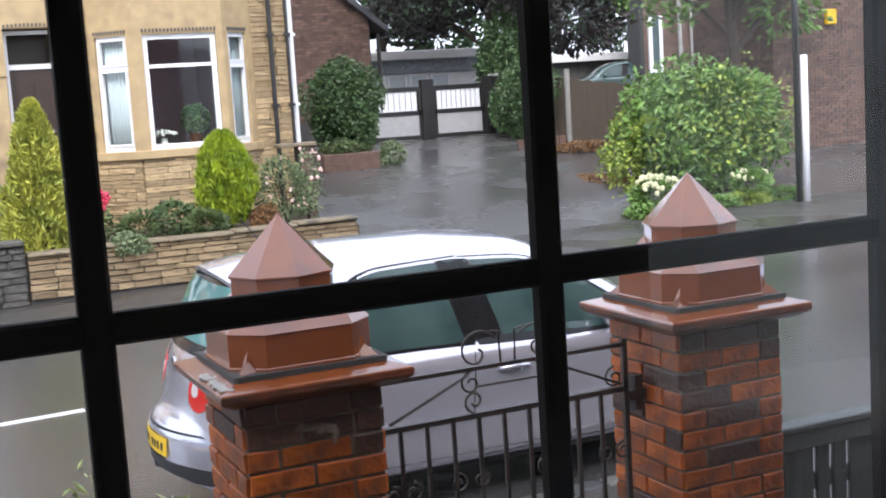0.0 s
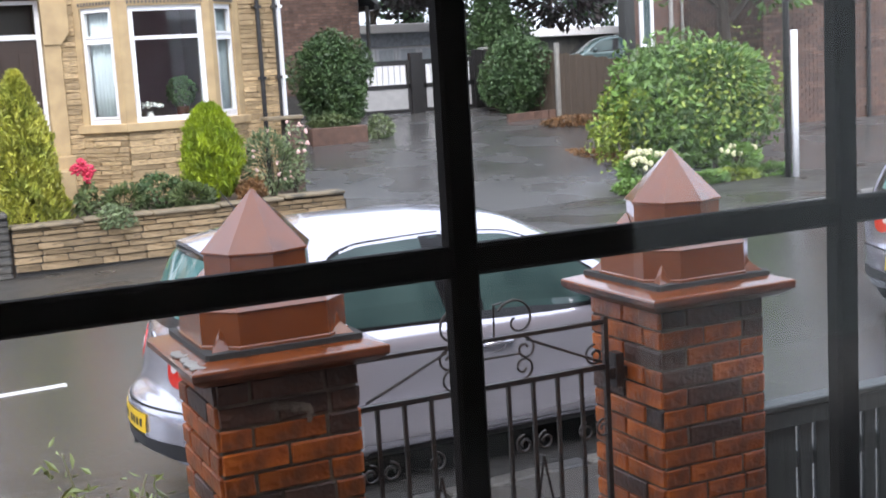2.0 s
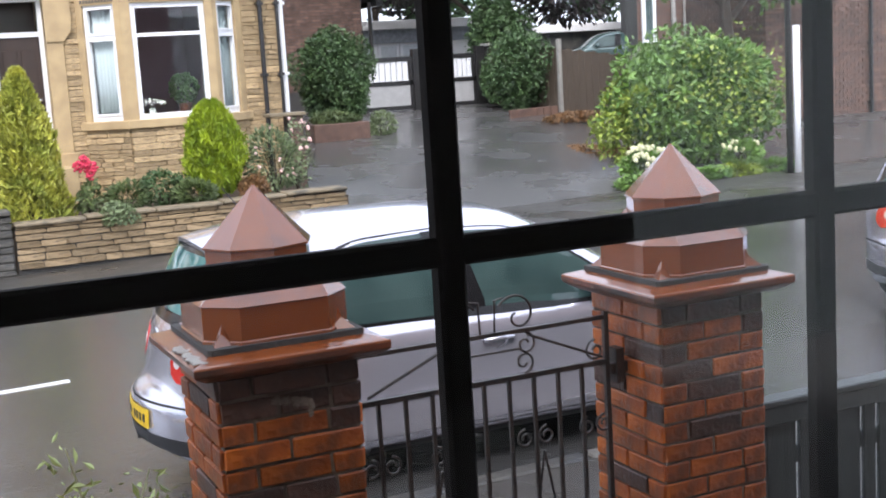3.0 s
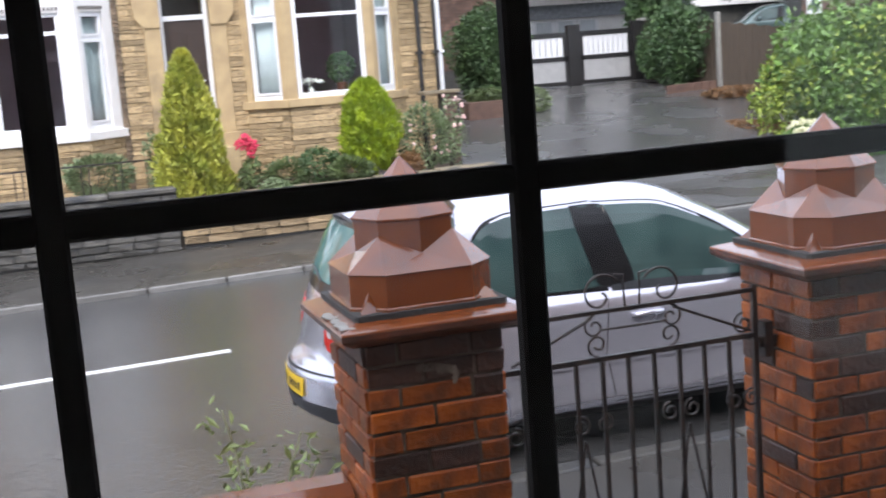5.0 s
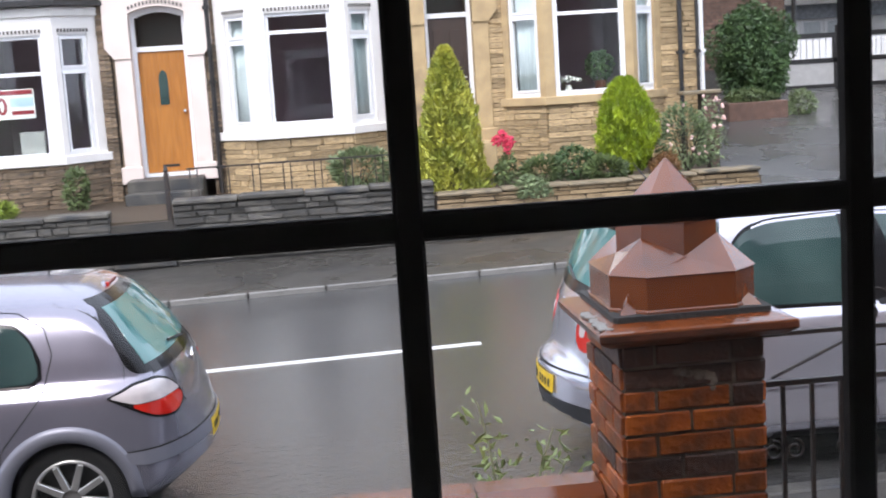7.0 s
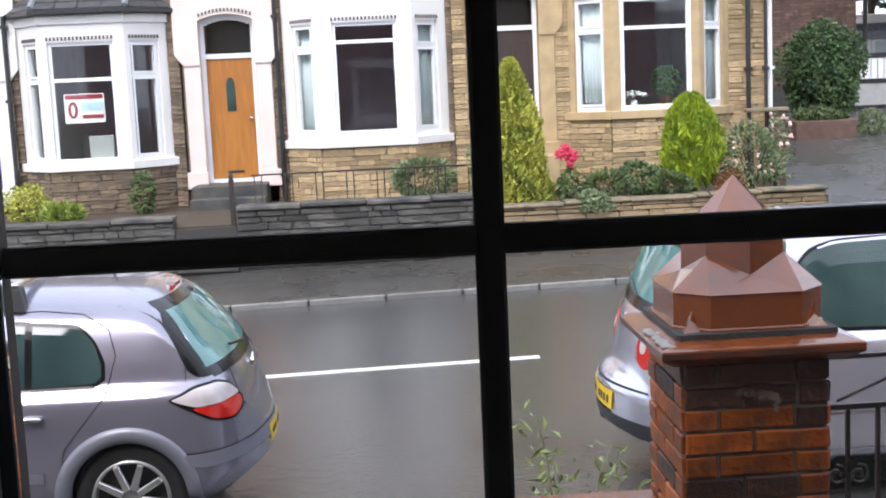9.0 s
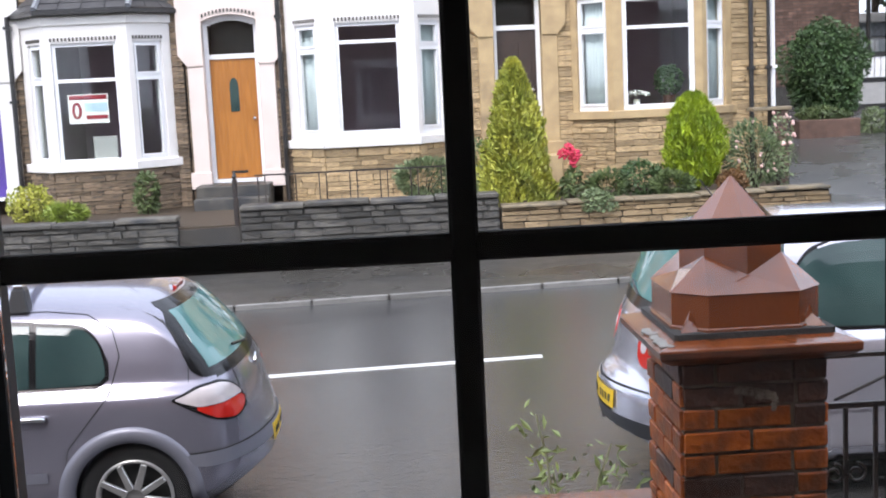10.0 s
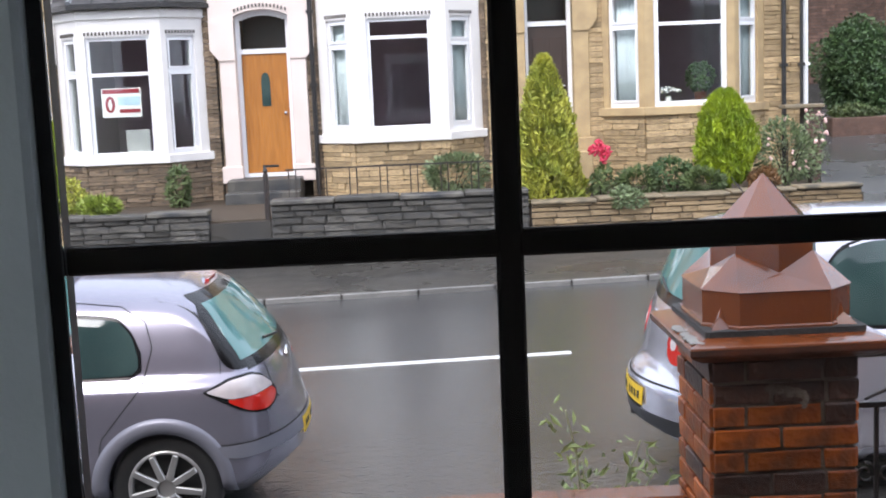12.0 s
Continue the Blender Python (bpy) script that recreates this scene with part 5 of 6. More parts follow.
def hatchback(name, label, at, turn, paint, spec):
    car = thing(name, label, "car", "parked cars", at=at, turn=turn)
    body = Body(*spec["body"])
    part("body", body.skin(), paint, car, smooth=True)
    under = boxes((0.42, body.length - 0.45, -0.55, 0.55, 0.17, 0.45))
    part("underbody", under, TRIM, car)
    for side in (-1, 1):
        for outline in spec["glass"]:
            surround = [(x + d, a - 0.02, b + 0.02) for (x, a, b), d in zip(outline, [-0.02] + [0] * (len(outline) - 2) + [0.02])]
            part("window_seal", body.side_patch(surround, side, 0.003), BLACKGLASS, car, "black window surround")
            part("side_window", body.side_patch(outline, side, 0.0075), CARGLASS, car, "teal-tinted side glass")
        if "strip" in spec:
            part("chrome_strip", body.side_patch(spec["strip"], side, 0.006), CHROME, car, "bright strip below the windows")
        if "pillar" in spec:
            part("door_pillar", body.side_patch(spec["pillar"], side, 0.009), BLACKGLASS, car, "black pillar between the side windows")
        for pts in spec["seams"]:
            part("panel_gap", body.seam(pts, side), SEAM, car)
        hx, hz = spec["handle"]
        hy = body.half(hx, hz, False)
        hb_ = bmesh.new()
        tube(hb_, [(hx - 0.1, side * (hy + 0.005), hz), (hx - 0.085, side * (hy + 0.03), hz + 0.004), (hx, side * (hy + 0.036), hz + 0.008), (hx + 0.085, side * (hy + 0.03), hz + 0.006), (hx + 0.1, side * (hy + 0.005), hz)], 0.014, 8)
        part("door_handle", hb_, paint if spec["handle_paint"] else CHROME, car, "grip handle", smooth=True)
        cup = bmesh.new()
        bmesh.ops.create_uvsphere(cup, u_segments=16, v_segments=8, radius=1, matrix=Matrix.Translation((hx, side * (hy - 0.002), hz - 0.02)) @ Matrix.Diagonal((0.07, 0.008, 0.035, 1)))
        part("handle_cup", cup, paint, car, smooth=True)
        part("side_moulding", body.side_patch(spec["moulding"], side, spec["moulding_off"]), spec["moulding_mat"], car, "raised door moulding")
        part("sill_trim", body.side_patch([(spec["body"][5][0] + 0.42, 0.17, 0.27), (spec["body"][5][1] - 0.42, 0.17, 0.27)], side, 0.004), TRIM, car, "dark sill")
        for xw in body.wheels:
            wheel(car, xw, side * 0.74, side)
            arch_lip(body, xw, side, body.arch, spec["lip"], spec["lip_mat"], car, "flared wheel arch edge")
        for nm, out, off, m_ in spec["lamps"]:
            part(nm, body.wrap_patch(out, side, off), m_, car, "rear lamp lens round the corner")
        if "screen_wing" in spec:
            part("screen_border", body.wrap_patch(spec["screen_wing"], side, 0.003), BLACKGLASS, car, "black border at the screen's corner")
        for pts in spec["tail_seams"]:
            part("panel_gap", body.wrap_seam(pts, side), SEAM, car)
        # Door mirror.
        mx, mz = spec["mirror"]
        mb = bmesh.new()
        bmesh.ops.create_uvsphere(mb, u_segments=16, v_segments=10, radius=1, matrix=Matrix.Translation((mx, side * 0.93, mz)) @ Matrix.Diagonal((0.07, 0.11, 0.075, 1)))
        part("door_mirror", mb, paint, car, smooth=True)
    z0, z1, wl, wh = spec["screen"]
    part("screen_surround", body.tail_patch([(z0 - 0.03, -wl - 0.03, wl + 0.03), ((z0 + z1) / 2, -(wl + wh) / 2 - 0.05, (wl + wh) / 2 + 0.05), (z1 + 0.03, -wh - 0.03, wh + 0.03)], 0.004), BLACKGLASS, car, "black rear screen border")
    part("rear_screen", body.tail_patch([(z0 + 0.03, -wl + 0.07, wl - 0.07), ((z0 + z1) / 2, -(wl + wh) / 2 + 0.03, (wl + wh) / 2 - 0.03), (z1 - 0.02, -wh + 0.05, wh - 0.05)], 0.008), REARGLASS, car, "green-tinted rear screen")
    wb = bmesh.new()
    tube(wb, [(body.tail(-0.05, z0 + 0.03) - 0.02, -0.05, z0 + 0.03), (body.tail(0.28, z0 + 0.07) - 0.022, 0.28, z0 + 0.07)], 0.008, 6)
    part("rear_wiper", wb, TRIM, car)
    b0, b1 = spec["bumper"]
    part("bumper_strip", body.wrap_patch([(-69, b0 + 0.02, b1), (-60, b0, b1), (60, b0, b1), (69, b0 + 0.02, b1)], 1, 0.009, 60, 5), spec["bumper_mat"], car, "bumper moulding")
    part("bumper_groove", body.wrap_patch([(-69, b1 + 0.001, b1 + 0.01), (69, b1 + 0.001, b1 + 0.01)], 1, 0.003, 60, 1), SEAM, car, "dark line above the moulding")
    if spec["skirt"]:
        z0_, z1_ = spec["skirt"]
        part("bumper_base", body.wrap_patch([(-74, z0_, z1_), (74, z0_, z1_)], 1, 0.005, 60, 4), TRIM, car, "dark lower bumper")
    badge = bmesh.new()
    bz = spec["badge"]
    lathe(badge, [(0.055, 0), (0.055, 0.012), (0.03, 0.014)], 20, Matrix.Translation((body.tail(0, bz) + 0.004, 0, bz)) @ Matrix.Rotation(-math.pi / 2, 4, "Y"))
    part("round_badge", badge, CHROME, car, "plain round metal badge")
    bars_plate(body, car, *spec["plate"])
    # Roof spoiler, brake light and aerial.
    sp = spec["spoiler"]
    bm = bmesh.new()
    n = 16
    rows = []
    for i in range(n + 1):
        y = -sp[2] + 2 * sp[2] * i / n
        e = 0.075 * (y / sp[2]) ** 2
        rows.append([bm.verts.new(p) for p in ((sp[0] + 0.22, y, sp[1] + 0.028 - e), (sp[0] + e, y, sp[1] - 0.006 - e), (sp[0] + e + 0.006, y, sp[1] - 0.03 - e), (sp[0] + 0.22, y, sp[1] - 0.05 - e))])
    for a, b in zip(rows, rows[1:]):
        for k in range(4):
            bm.faces.new((a[k], b[k], b[(k + 1) % 4], a[(k + 1) % 4]))
    bm.faces.new(rows[0][::-1])
    bm.faces.new(rows[-1])
    bmesh.ops.recalc_face_normals(bm, faces=bm.faces)
    part("roof_spoiler", bm, paint, car, smooth=False)
    if spec.get("brake", True):
        part("brake_light", boxes((sp[0] - 0.004, sp[0] + 0.02, -0.13, 0.13, sp[1] - 0.032, sp[1] - 0.008)), REDLENS, car, "high red brake light")
    ax, az = spec["aerial"]
    ab = bmesh.new()
    tube(ab, [(ax, 0, az), (ax - 0.03, 0, az + 0.05), (ax - 0.16, 0, az + 0.2)], lambda k: 0.008 - 0.005 * k, 6)
    part("aerial", ab, TRIM, car)
    # The whole tail is drawn forwards towards its corners.
    todo = [c for c in car.children if c.name.split(".")[0] != "wheel"]
    while todo:
        ob = todo.pop()
        todo += ob.children
        for v in ob.data.vertices:
            v.co.z += spec.get("taller", 0.0) * max(v.co.z - 0.6, 0.0)
            if v.co.x < 0.8:
                v.co.x += spec["bulge"] * (v.co.y / 0.85) ** 2 * (1 - max(v.co.x, 0) / 0.8) ** 3
    return car, body


def oval(phi, z, half_phi, half_z):
    """A rounded lamp outline for wrap_patch."""
    return [(phi + half_phi * math.sin(a), z - half_z * math.cos(a) - 0.001, z + half_z * math.cos(a) + 0.001) for a in (math.radians(-90 + 15 * k) for k in range(13))]


SILVER_HATCH = dict(
    taller=0.125, brake=False,
    body=(4.2,
          [(0, 0.56), (0.012, 0.62), (0.045, 0.655), (0.095, 0.68), (0.12, 0.74), (0.145, 0.83), (0.18, 0.93), (0.23, 1.01), (0.33, 1.19), (0.45, 1.38), (0.54, 1.435), (0.8, 1.468), (1.3, 1.49), (1.8, 1.485), (2.3, 1.44), (2.65, 1.32), (2.95, 1.16), (3.2, 1.01), (3.4, 0.95), (3.8, 0.88), (4.05, 0.78), (4.17, 0.66), (4.2, 0.6)],
          [(0, 0.37), (0.12, 0.3), (0.32, 0.21), (3.8, 0.2), (4.2, 0.28)],
          [(0, 0.3), (0.015, 0.44), (0.045, 0.6), (0.1, 0.76), (0.18, 0.875), (0.32, 0.955), (0.6, 1.0), (3.4, 1.0), (3.8, 0.95), (4.05, 0.86), (4.2, 0.72)],
          [(0.2, 0.83), (0.35, 0.868), (0.55, 0.88), (0.75, 0.882), (0.86, 0.874), (0.91, 0.852), (0.94, 0.815), (1.05, 0.78), (1.25, 0.69), (1.42, 0.61), (1.5, 0.58)],
          (0.76, 3.34), 0.345),
    glass=[[(0.95, 0.975, 1.06), (1.0, 0.97, 1.24), (1.12, 0.965, 1.33), (1.3, 0.96, 1.36), (1.78, 0.948, 1.37)], [(1.84, 0.945, 1.365), (2.2, 0.935, 1.34), (2.5, 0.93, 1.24), (2.75, 0.93, 1.1), (2.9, 0.93, 0.98)]],
    pillar=[(1.66, 1.28, 1.375), (1.75, 0.96, 1.375), (1.86, 0.945, 1.37), (1.98, 0.94, 1.0)],
    seams=[[(1.78, 0.93), (1.74, 0.6), (1.8, 0.3)], [(3.0, 0.9), (3.05, 0.6), (2.95, 0.3)], [(1.8, 0.3), (2.95, 0.3)]],
    handle=(2.02, 0.79), handle_paint=True,
    moulding=[(1.12, 0.545, 0.585), (2.95, 0.545, 0.585)], moulding_off=0.014, moulding_mat=SILVER,
    lip=0.012, lip_mat=SILVER,
    lamps=[("lamp_housing", oval(36, 0.83, 8, 0.1), 0.006, REDLENS), ("lamp_inner", oval(34, 0.835, 2.6, 0.034), 0.011, CLEARLENS)],
    tail_seams=[[(32, 0.97), (31, 0.8), (28, 0.75)]], skirt=(0.34, 0.435), bulge=0.28,
    mirror=(2.72, 1.0), screen=(1.02, 1.36, 0.66, 0.5), bumper=(0.585, 0.61), bumper_mat=SILVER, badge=0.9, plate=(0.46, 0.57, 0.26), spoiler=(0.38, 1.425, 0.5), aerial=(0.8, 1.465))
hatchback("parked_car", "silver three-door hatchback parked at the kerb, wet with rain", (1.29, 7.38, road_z(3.4)), 0, SILVER, SILVER_HATCH)

LILAC_HATCH = dict(
    taller=0.025,
    body=(4.25,
          [(0, 0.55), (0.02, 0.62), (0.04, 0.675), (0.06, 0.735), (0.085, 0.81), (0.12, 0.89), (0.17, 0.975), (0.36, 1.19), (0.54, 1.355), (0.68, 1.415), (0.95, 1.44), (1.4, 1.455), (1.9, 1.455), (2.3, 1.415), (2.65, 1.29), (2.95, 1.14), (3.2, 1.0), (3.4, 0.94), (3.85, 0.86), (4.1, 0.76), (4.22, 0.64), (4.25, 0.58)],
          [(0, 0.38), (0.12, 0.32), (0.32, 0.24), (3.8, 0.2), (4.25, 0.28)],
          [(0, 0.32), (0.015, 0.46), (0.045, 0.62), (0.1, 0.77), (0.18, 0.88), (0.32, 0.96), (0.6, 1.0), (3.4, 1.0), (3.8, 0.95), (4.1, 0.86), (4.25, 0.72)],
          [(0.2, 0.82), (0.35, 0.86), (0.55, 0.878), (0.75, 0.882), (0.85, 0.876), (0.9, 0.856), (0.935, 0.818), (1.07, 0.775), (1.25, 0.705), (1.4, 0.62), (1.46, 0.58)],
          (0.74, 3.4), 0.345),
    glass=[[(0.86, 1.0, 1.05), (0.9, 0.965, 1.17), (1.0, 0.96, 1.25), (1.24, 0.955, 1.275)], [(1.28, 0.955, 1.28), (1.6, 0.95, 1.295), (1.95, 0.95, 1.3)], [(2.06, 0.95, 1.3), (2.4, 0.945, 1.26), (2.65, 0.945, 1.15), (2.85, 0.945, 1.0)]],
    strip=[(0.9, 0.94, 0.953), (2.85, 0.93, 0.943)],
    seams=[[(0.78, 1.1), (0.84, 0.9), (1.08, 0.62), (1.14, 0.3)], [(2.0, 0.93), (2.0, 0.3)], [(3.0, 0.9), (3.02, 0.3)], [(0.78, 1.1), (0.82, 1.24), (0.96, 1.32), (1.2, 1.345), (2.3, 1.33)], [(0.55, 1.27), (0.4, 1.1), (0.25, 0.93)]],
    handle=(1.28, 0.8), handle_paint=False,
    moulding=[(1.2, 0.44, 0.5), (3.0, 0.44, 0.5)], moulding_off=0.016, moulding_mat=LILACLT,
    lip=0.075, lip_mat=LILACLT,
    lamps=[("lamp_border", [(38, 0.76, 0.79), (41, 0.722, 0.835), (47, 0.7, 0.9), (55, 0.715, 0.93), (62, 0.76, 0.922), (69, 0.815, 0.888), (73.5, 0.852, 0.862)], 0.004, BLACKGLASS),
           ("lamp_clear", [(41, 0.815, 0.828), (47, 0.815, 0.888), (55, 0.812, 0.918), (62, 0.81, 0.91), (68, 0.832, 0.88), (72, 0.855, 0.862)], 0.009, CLEARLENS),
           ("lamp_red", [(39.5, 0.768, 0.787), (42, 0.735, 0.812), (47.5, 0.715, 0.812), (55, 0.73, 0.808), (60, 0.762, 0.806), (64, 0.793, 0.81)], 0.0095, REDLENS)],
    tail_seams=[[(41, 0.95), (40.5, 0.78), (37, 0.73)]], skirt=None, screen_wing=[(50, 0.96, 1.0), (55, 0.955, 1.1), (60, 0.96, 1.2), (64, 0.99, 1.27), (68, 1.12, 1.32), (72, 1.25, 1.335)], bulge=0.14,
    mirror=(2.75, 1.0), screen=(0.97, 1.32, 0.78, 0.58), bumper=(0.465, 0.545), bumper_mat=LILACLT, badge=0.87, plate=(0.43, 0.53, 0.24), spoiler=(0.55, 1.385, 0.4), aerial=(0.92, 1.435))
car2, body2 = hatchback("parked_car", "lilac-grey five-door hatchback with roof bars parked at the kerb", (-0.75, 7.55, road_z(-1.6)), 180, LILAC, LILAC_HATCH)


def prism_foot(x, s):
    """A tapered foot that grips the roof's edge."""
    bm = boxes((x - 0.065, x + 0.065, s * 0.59 - 0.05, s * 0.59 + 0.05, 1.36, 1.502), bevel=0.012)
    for v in bm.verts:
        k = (v.co.z - 1.36) / 0.142
        v.co.x = x + (v.co.x - x) * (1 - 0.45 * k)
        v.co.y -= s * 0.03 * (k - 0.5)
    return bm


for x in (1.35, 2.2):
    rb = part("roof_bar", boxes((x - 0.03, x + 0.03, -0.62, 0.62, 1.5, 1.525), bevel=0.008), CHROME, car2, "silver roof bar")
    for s in (-1, 1):
        part("bar_foot", prism_foot(x, s), TRIM, rb, "black roof bar foot")

# A dark car whose nose shows beyond the second pillar, and a green one behind the fence.
DARK_HATCH = dict(SILVER_HATCH)
DARK_HATCH["moulding_mat"] = DARK_HATCH["bumper_mat"] = DARK_HATCH["lip_mat"] = LILAC
hatchback("parked_car", "pale blue-silver hatchback parked further up the street", (7.66, 7.5, road_z(9)), 0, LILAC, DARK_HATCH)
GREENPAINT = mat("green_car_paint", (0.11, 0.16, 0.155), 0.25, metal=0.4, coat=0.8)
GREEN_HATCH = dict(SILVER_HATCH)
GREEN_HATCH["moulding_mat"] = GREEN_HATCH["bumper_mat"] = GREEN_HATCH["lip_mat"] = GREENPAINT
hatchback("parked_car", "pale green hatchback parked behind the fence", (30.2, 43.2, 1.9), 165, GREENPAINT, GREEN_HATCH)


# ---- planting ----
def leaf_cloud(name, centres, size, material, parent, label="", aspect=0.5, seed=1, lean=None):
    """Many small folded leaves, one at each centre, turned at random; centres: array of n x 3."""
    r = np.random.default_rng(seed)
    c = np.asarray(centres, float)
    n = len(c)
    d = r.normal(size=(n, 3))
    if lean is not None:
        d = d * 0.55 + np.asarray(lean)
    d /= np.linalg.norm(d, axis=1)[:, None]
    e = np.cross(d, r.normal(size=(n, 3)))
    e /= np.linalg.norm(e, axis=1)[:, None] + 1e-9
    f = np.cross(d, e)
    s = (size * r.uniform(0.6, 1.35, n))[:, None]
    a, b = c - d * s * 0.5, c + d * s * 0.5
    l, q = c + e * s * aspect * 0.5 + f * s * 0.12, c - e * s * aspect * 0.5 + f * s * 0.12
    verts = np.stack([a, l, b, q], 1).reshape(-1, 3)
    i = np.arange(n) * 4
    faces = np.concatenate([np.stack([i, i + 1, i + 2], 1), np.stack([i, i + 2, i + 3], 1)])
    me = bpy.data.meshes.new(name)
    me.from_pydata(verts.tolist(), [], faces.tolist())
    me.materials.append(material)
    ob = new(name, me)
    ob.parent = parent
    if label:
        ob["label"] = label
    return ob


def blob_points(n, centre, radii, seed, shell=0.55, bumps=9, rough=0.3, low=-1.0):
    """Points in the outer part of a lumpy ellipsoid."""
    r = np.random.default_rng(seed)
    u = r.normal(size=(n, 3))
    u /= np.linalg.norm(u, axis=1)[:, None]
    lumps = r.normal(size=(bumps, 3))
    lumps /= np.linalg.norm(lumps, axis=1)[:, None]
    near = (u @ lumps.T).max(1)
    k = 1 - rough + rough * np.clip((near - 0.55) / 0.4, 0, 1)
    rad = k * (shell + (1 - shell) * r.random(n) ** 0.5)
    p = u * rad[:, None]
    p = p[p[:, 2] > low]
    return np.asarray(centre) + p * np.asarray(radii)


def lumpy(n, centre, radii, seed, lumps=9, size=0.55, shell=0.5):
    """Leaf places over several lumps that together fill an uneven crown."""
    r = np.random.default_rng(seed)
    out = []
    for k in range(lumps):
        u = r.normal(size=3)
        u /= np.linalg.norm(u)
        c = np.asarray(centre) + u * np.asarray(radii) * (1 - size) * r.uniform(0.75, 1.15)
        out.append(blob_points(n // lumps, c, np.asarray(radii) * size * r.uniform(0.75, 1.25), seed + 7 * k, shell=shell, rough=0.4))
    p = np.concatenate(out)
    return p[p[:, 2] > 0.02]


def stems(parent, base, tips, r0, material, name="stem"):
    bm = bmesh.new()
    for t in tips:
        b, t = Vector(base), Vector(t)
        mid = b.lerp(t, 0.5) + Vector((0, 0, 0.08 * (t - b).length))
        tube(bm, [b, b.lerp(mid, 0.6), mid, t], lambda k: r0 * (1 - 0.75 * k), 6)
    part(name, bm, material, parent)


def shrub(name, label, at, radii, material, n, size, seed, category="shrub", aspect=0.5, lift=0.9, extra=None, group="", lumps=0):
    s = thing(name, label, category, group, at=at)
    c = (0, 0, radii[2] * lift)
    stems(s, (0, 0, 0), [tuple(Vector(c) + Vector((radii[0] * 0.6 * math.cos(k * 1.3), radii[1] * 0.6 * math.sin(k * 1.3), radii[2] * 0.3))) for k in range(5)], 0.012 + 0.012 * radii[2], BARK)
    where = lumpy(n, c, radii, seed, lumps) if lumps else blob_points(n, c, radii, seed, low=-lift)
    leaf_cloud("foliage", where, size, material, s, aspect=aspect, seed=seed)
    if extra:
        nm, m_, cnt, sz, top = extra
        bm = bmesh.new()
        rr = random.Random(seed)
        pts = blob_points(cnt * 3, c, [q * 1.02 for q in radii], seed + 5, shell=0.92, low=top)
        for p in pts[:cnt]:
            for _ in range(3):
                bmesh.ops.create_icosphere(bm, subdivisions=1, radius=sz * rr.uniform(0.5, 1), matrix=Matrix.Translation(p + np.array([rr.uniform(-sz, sz) * 0.7 for _ in range(3)])))
        part("blossom", bm, m_, s, nm)
    return s


def spray_cone(name, label, at, height, radius, shape, material, n, seed, size=0.12, aspect=0.3, lean=0.45):
    """A clipped conifer: upright sprays over a shape of (height fraction -> radius fraction)."""
    s = thing(name, label, "conifer", at=at)
    stems(s, (0, 0, 0), [(0, 0, height * 0.9)], 0.05, BARK, "trunk")
    r = np.random.default_rng(seed)
    h = r.random(n) ** 0.85
    ang = r.random(n) * math.tau
    prof = np.array([shape(v) for v in h])
    lump = 1 + 0.17 * np.sin(ang * 5 + h * 9) * np.sin(h * 19 + ang * 2) + 0.13 * np.sin(ang * 13 + h * 6)
    rad = radius * prof * lump * (0.66 + 0.36 * r.random(n) ** 0.5)
    pts = np.stack([rad * np.cos(ang), rad * np.sin(ang), h * height], 1)
    out = np.stack([np.cos(ang) * lean, np.sin(ang) * lean, np.full(n, 0.95)], 1)
    leaf_cloud("foliage", pts, size, material, s, seed=seed, aspect=aspect, lean=out)
    return s


# Golden and lime conifers in the stone-bay garden.
spray_cone("golden_conifer", "tall golden-yellow cone-shaped conifer in the front garden", (2.0, 18.3, 0.6), 2.2, 0.6, lambda h: (1 - h) ** 0.75 * (0.86 + 0.3 * h) + 0.04, GOLD, 13000, 3, 0.13, 0.3, 0.8)
spray_cone("lime_conifer", "bright lime-green egg-shaped clipped conifer", (4.72, 18.3, 0.66), 1.52, 0.41, lambda h: 0.06 if h < 0.1 else max(0.02, math.sin(math.pi * (0.04 + 0.94 * h)) ** 0.62), LIME, 14000, 4, 0.12, 0.2, 0.3)
shrub("rose_bush", "loose rose bush with pale pink and white blooms", (5.72, 18.5, 0.64), (0.52, 0.45, 0.6), GREY, 1900, 0.07, 5, extra=("small pale rose blooms", ROSEF, 16, 0.028, -0.4))
shrub("rose_bush", "tall rose stem with pink blooms", (6.2, 18.9, 0.64), (0.32, 0.3, 0.66), GREY, 420, 0.07, 6, extra=("pink rose blooms", ROSEF, 12, 0.034, 0.0))
pf = shrub("pink_flower_plant", "plant with two large deep pink flower heads", (2.82, 18.2, 0.64), (0.2, 0.2, 0.3), MID, 400, 0.08, 7)
bm = bmesh.new()
for cx_, cz_ in ((-0.04, 0.8), (0.03, 0.62), (-0.12, 0.74), (0.06, 0.72)):
    for k in range(40):
        v = Vector((rng.gauss(0, 1), rng.gauss(0, 1), rng.gauss(0, 1))).normalized() * rng.uniform(0.04, 0.09)
        bmesh.ops.create_icosphere(bm, subdivisions=1, radius=0.022, matrix=Matrix.Translation(v + Vector((cx_, -0.05, cz_))))
part("flower_head", bm, PINKF, pf, "dense deep pink flower heads")
for k, (x, rx, rz, m_, y) in enumerate(((3.35, 0.4, 0.26, MID, 18.3), (3.95, 0.45, 0.32, DEEP, 18.4), (4.3, 0.35, 0.24, MID, 18.0), (5.2, 0.25, 0.22, AUTUMN, 18.0))):
    shrub("low_shrub", "low dark green shrub behind the sandstone wall" if m_ is not AUTUMN else "low rusty-red shrub behind the sandstone wall", (x, y, 0.64), (rx, 0.35, rz), m_, 1100, 0.07, 20 + k, group="low garden shrubs")
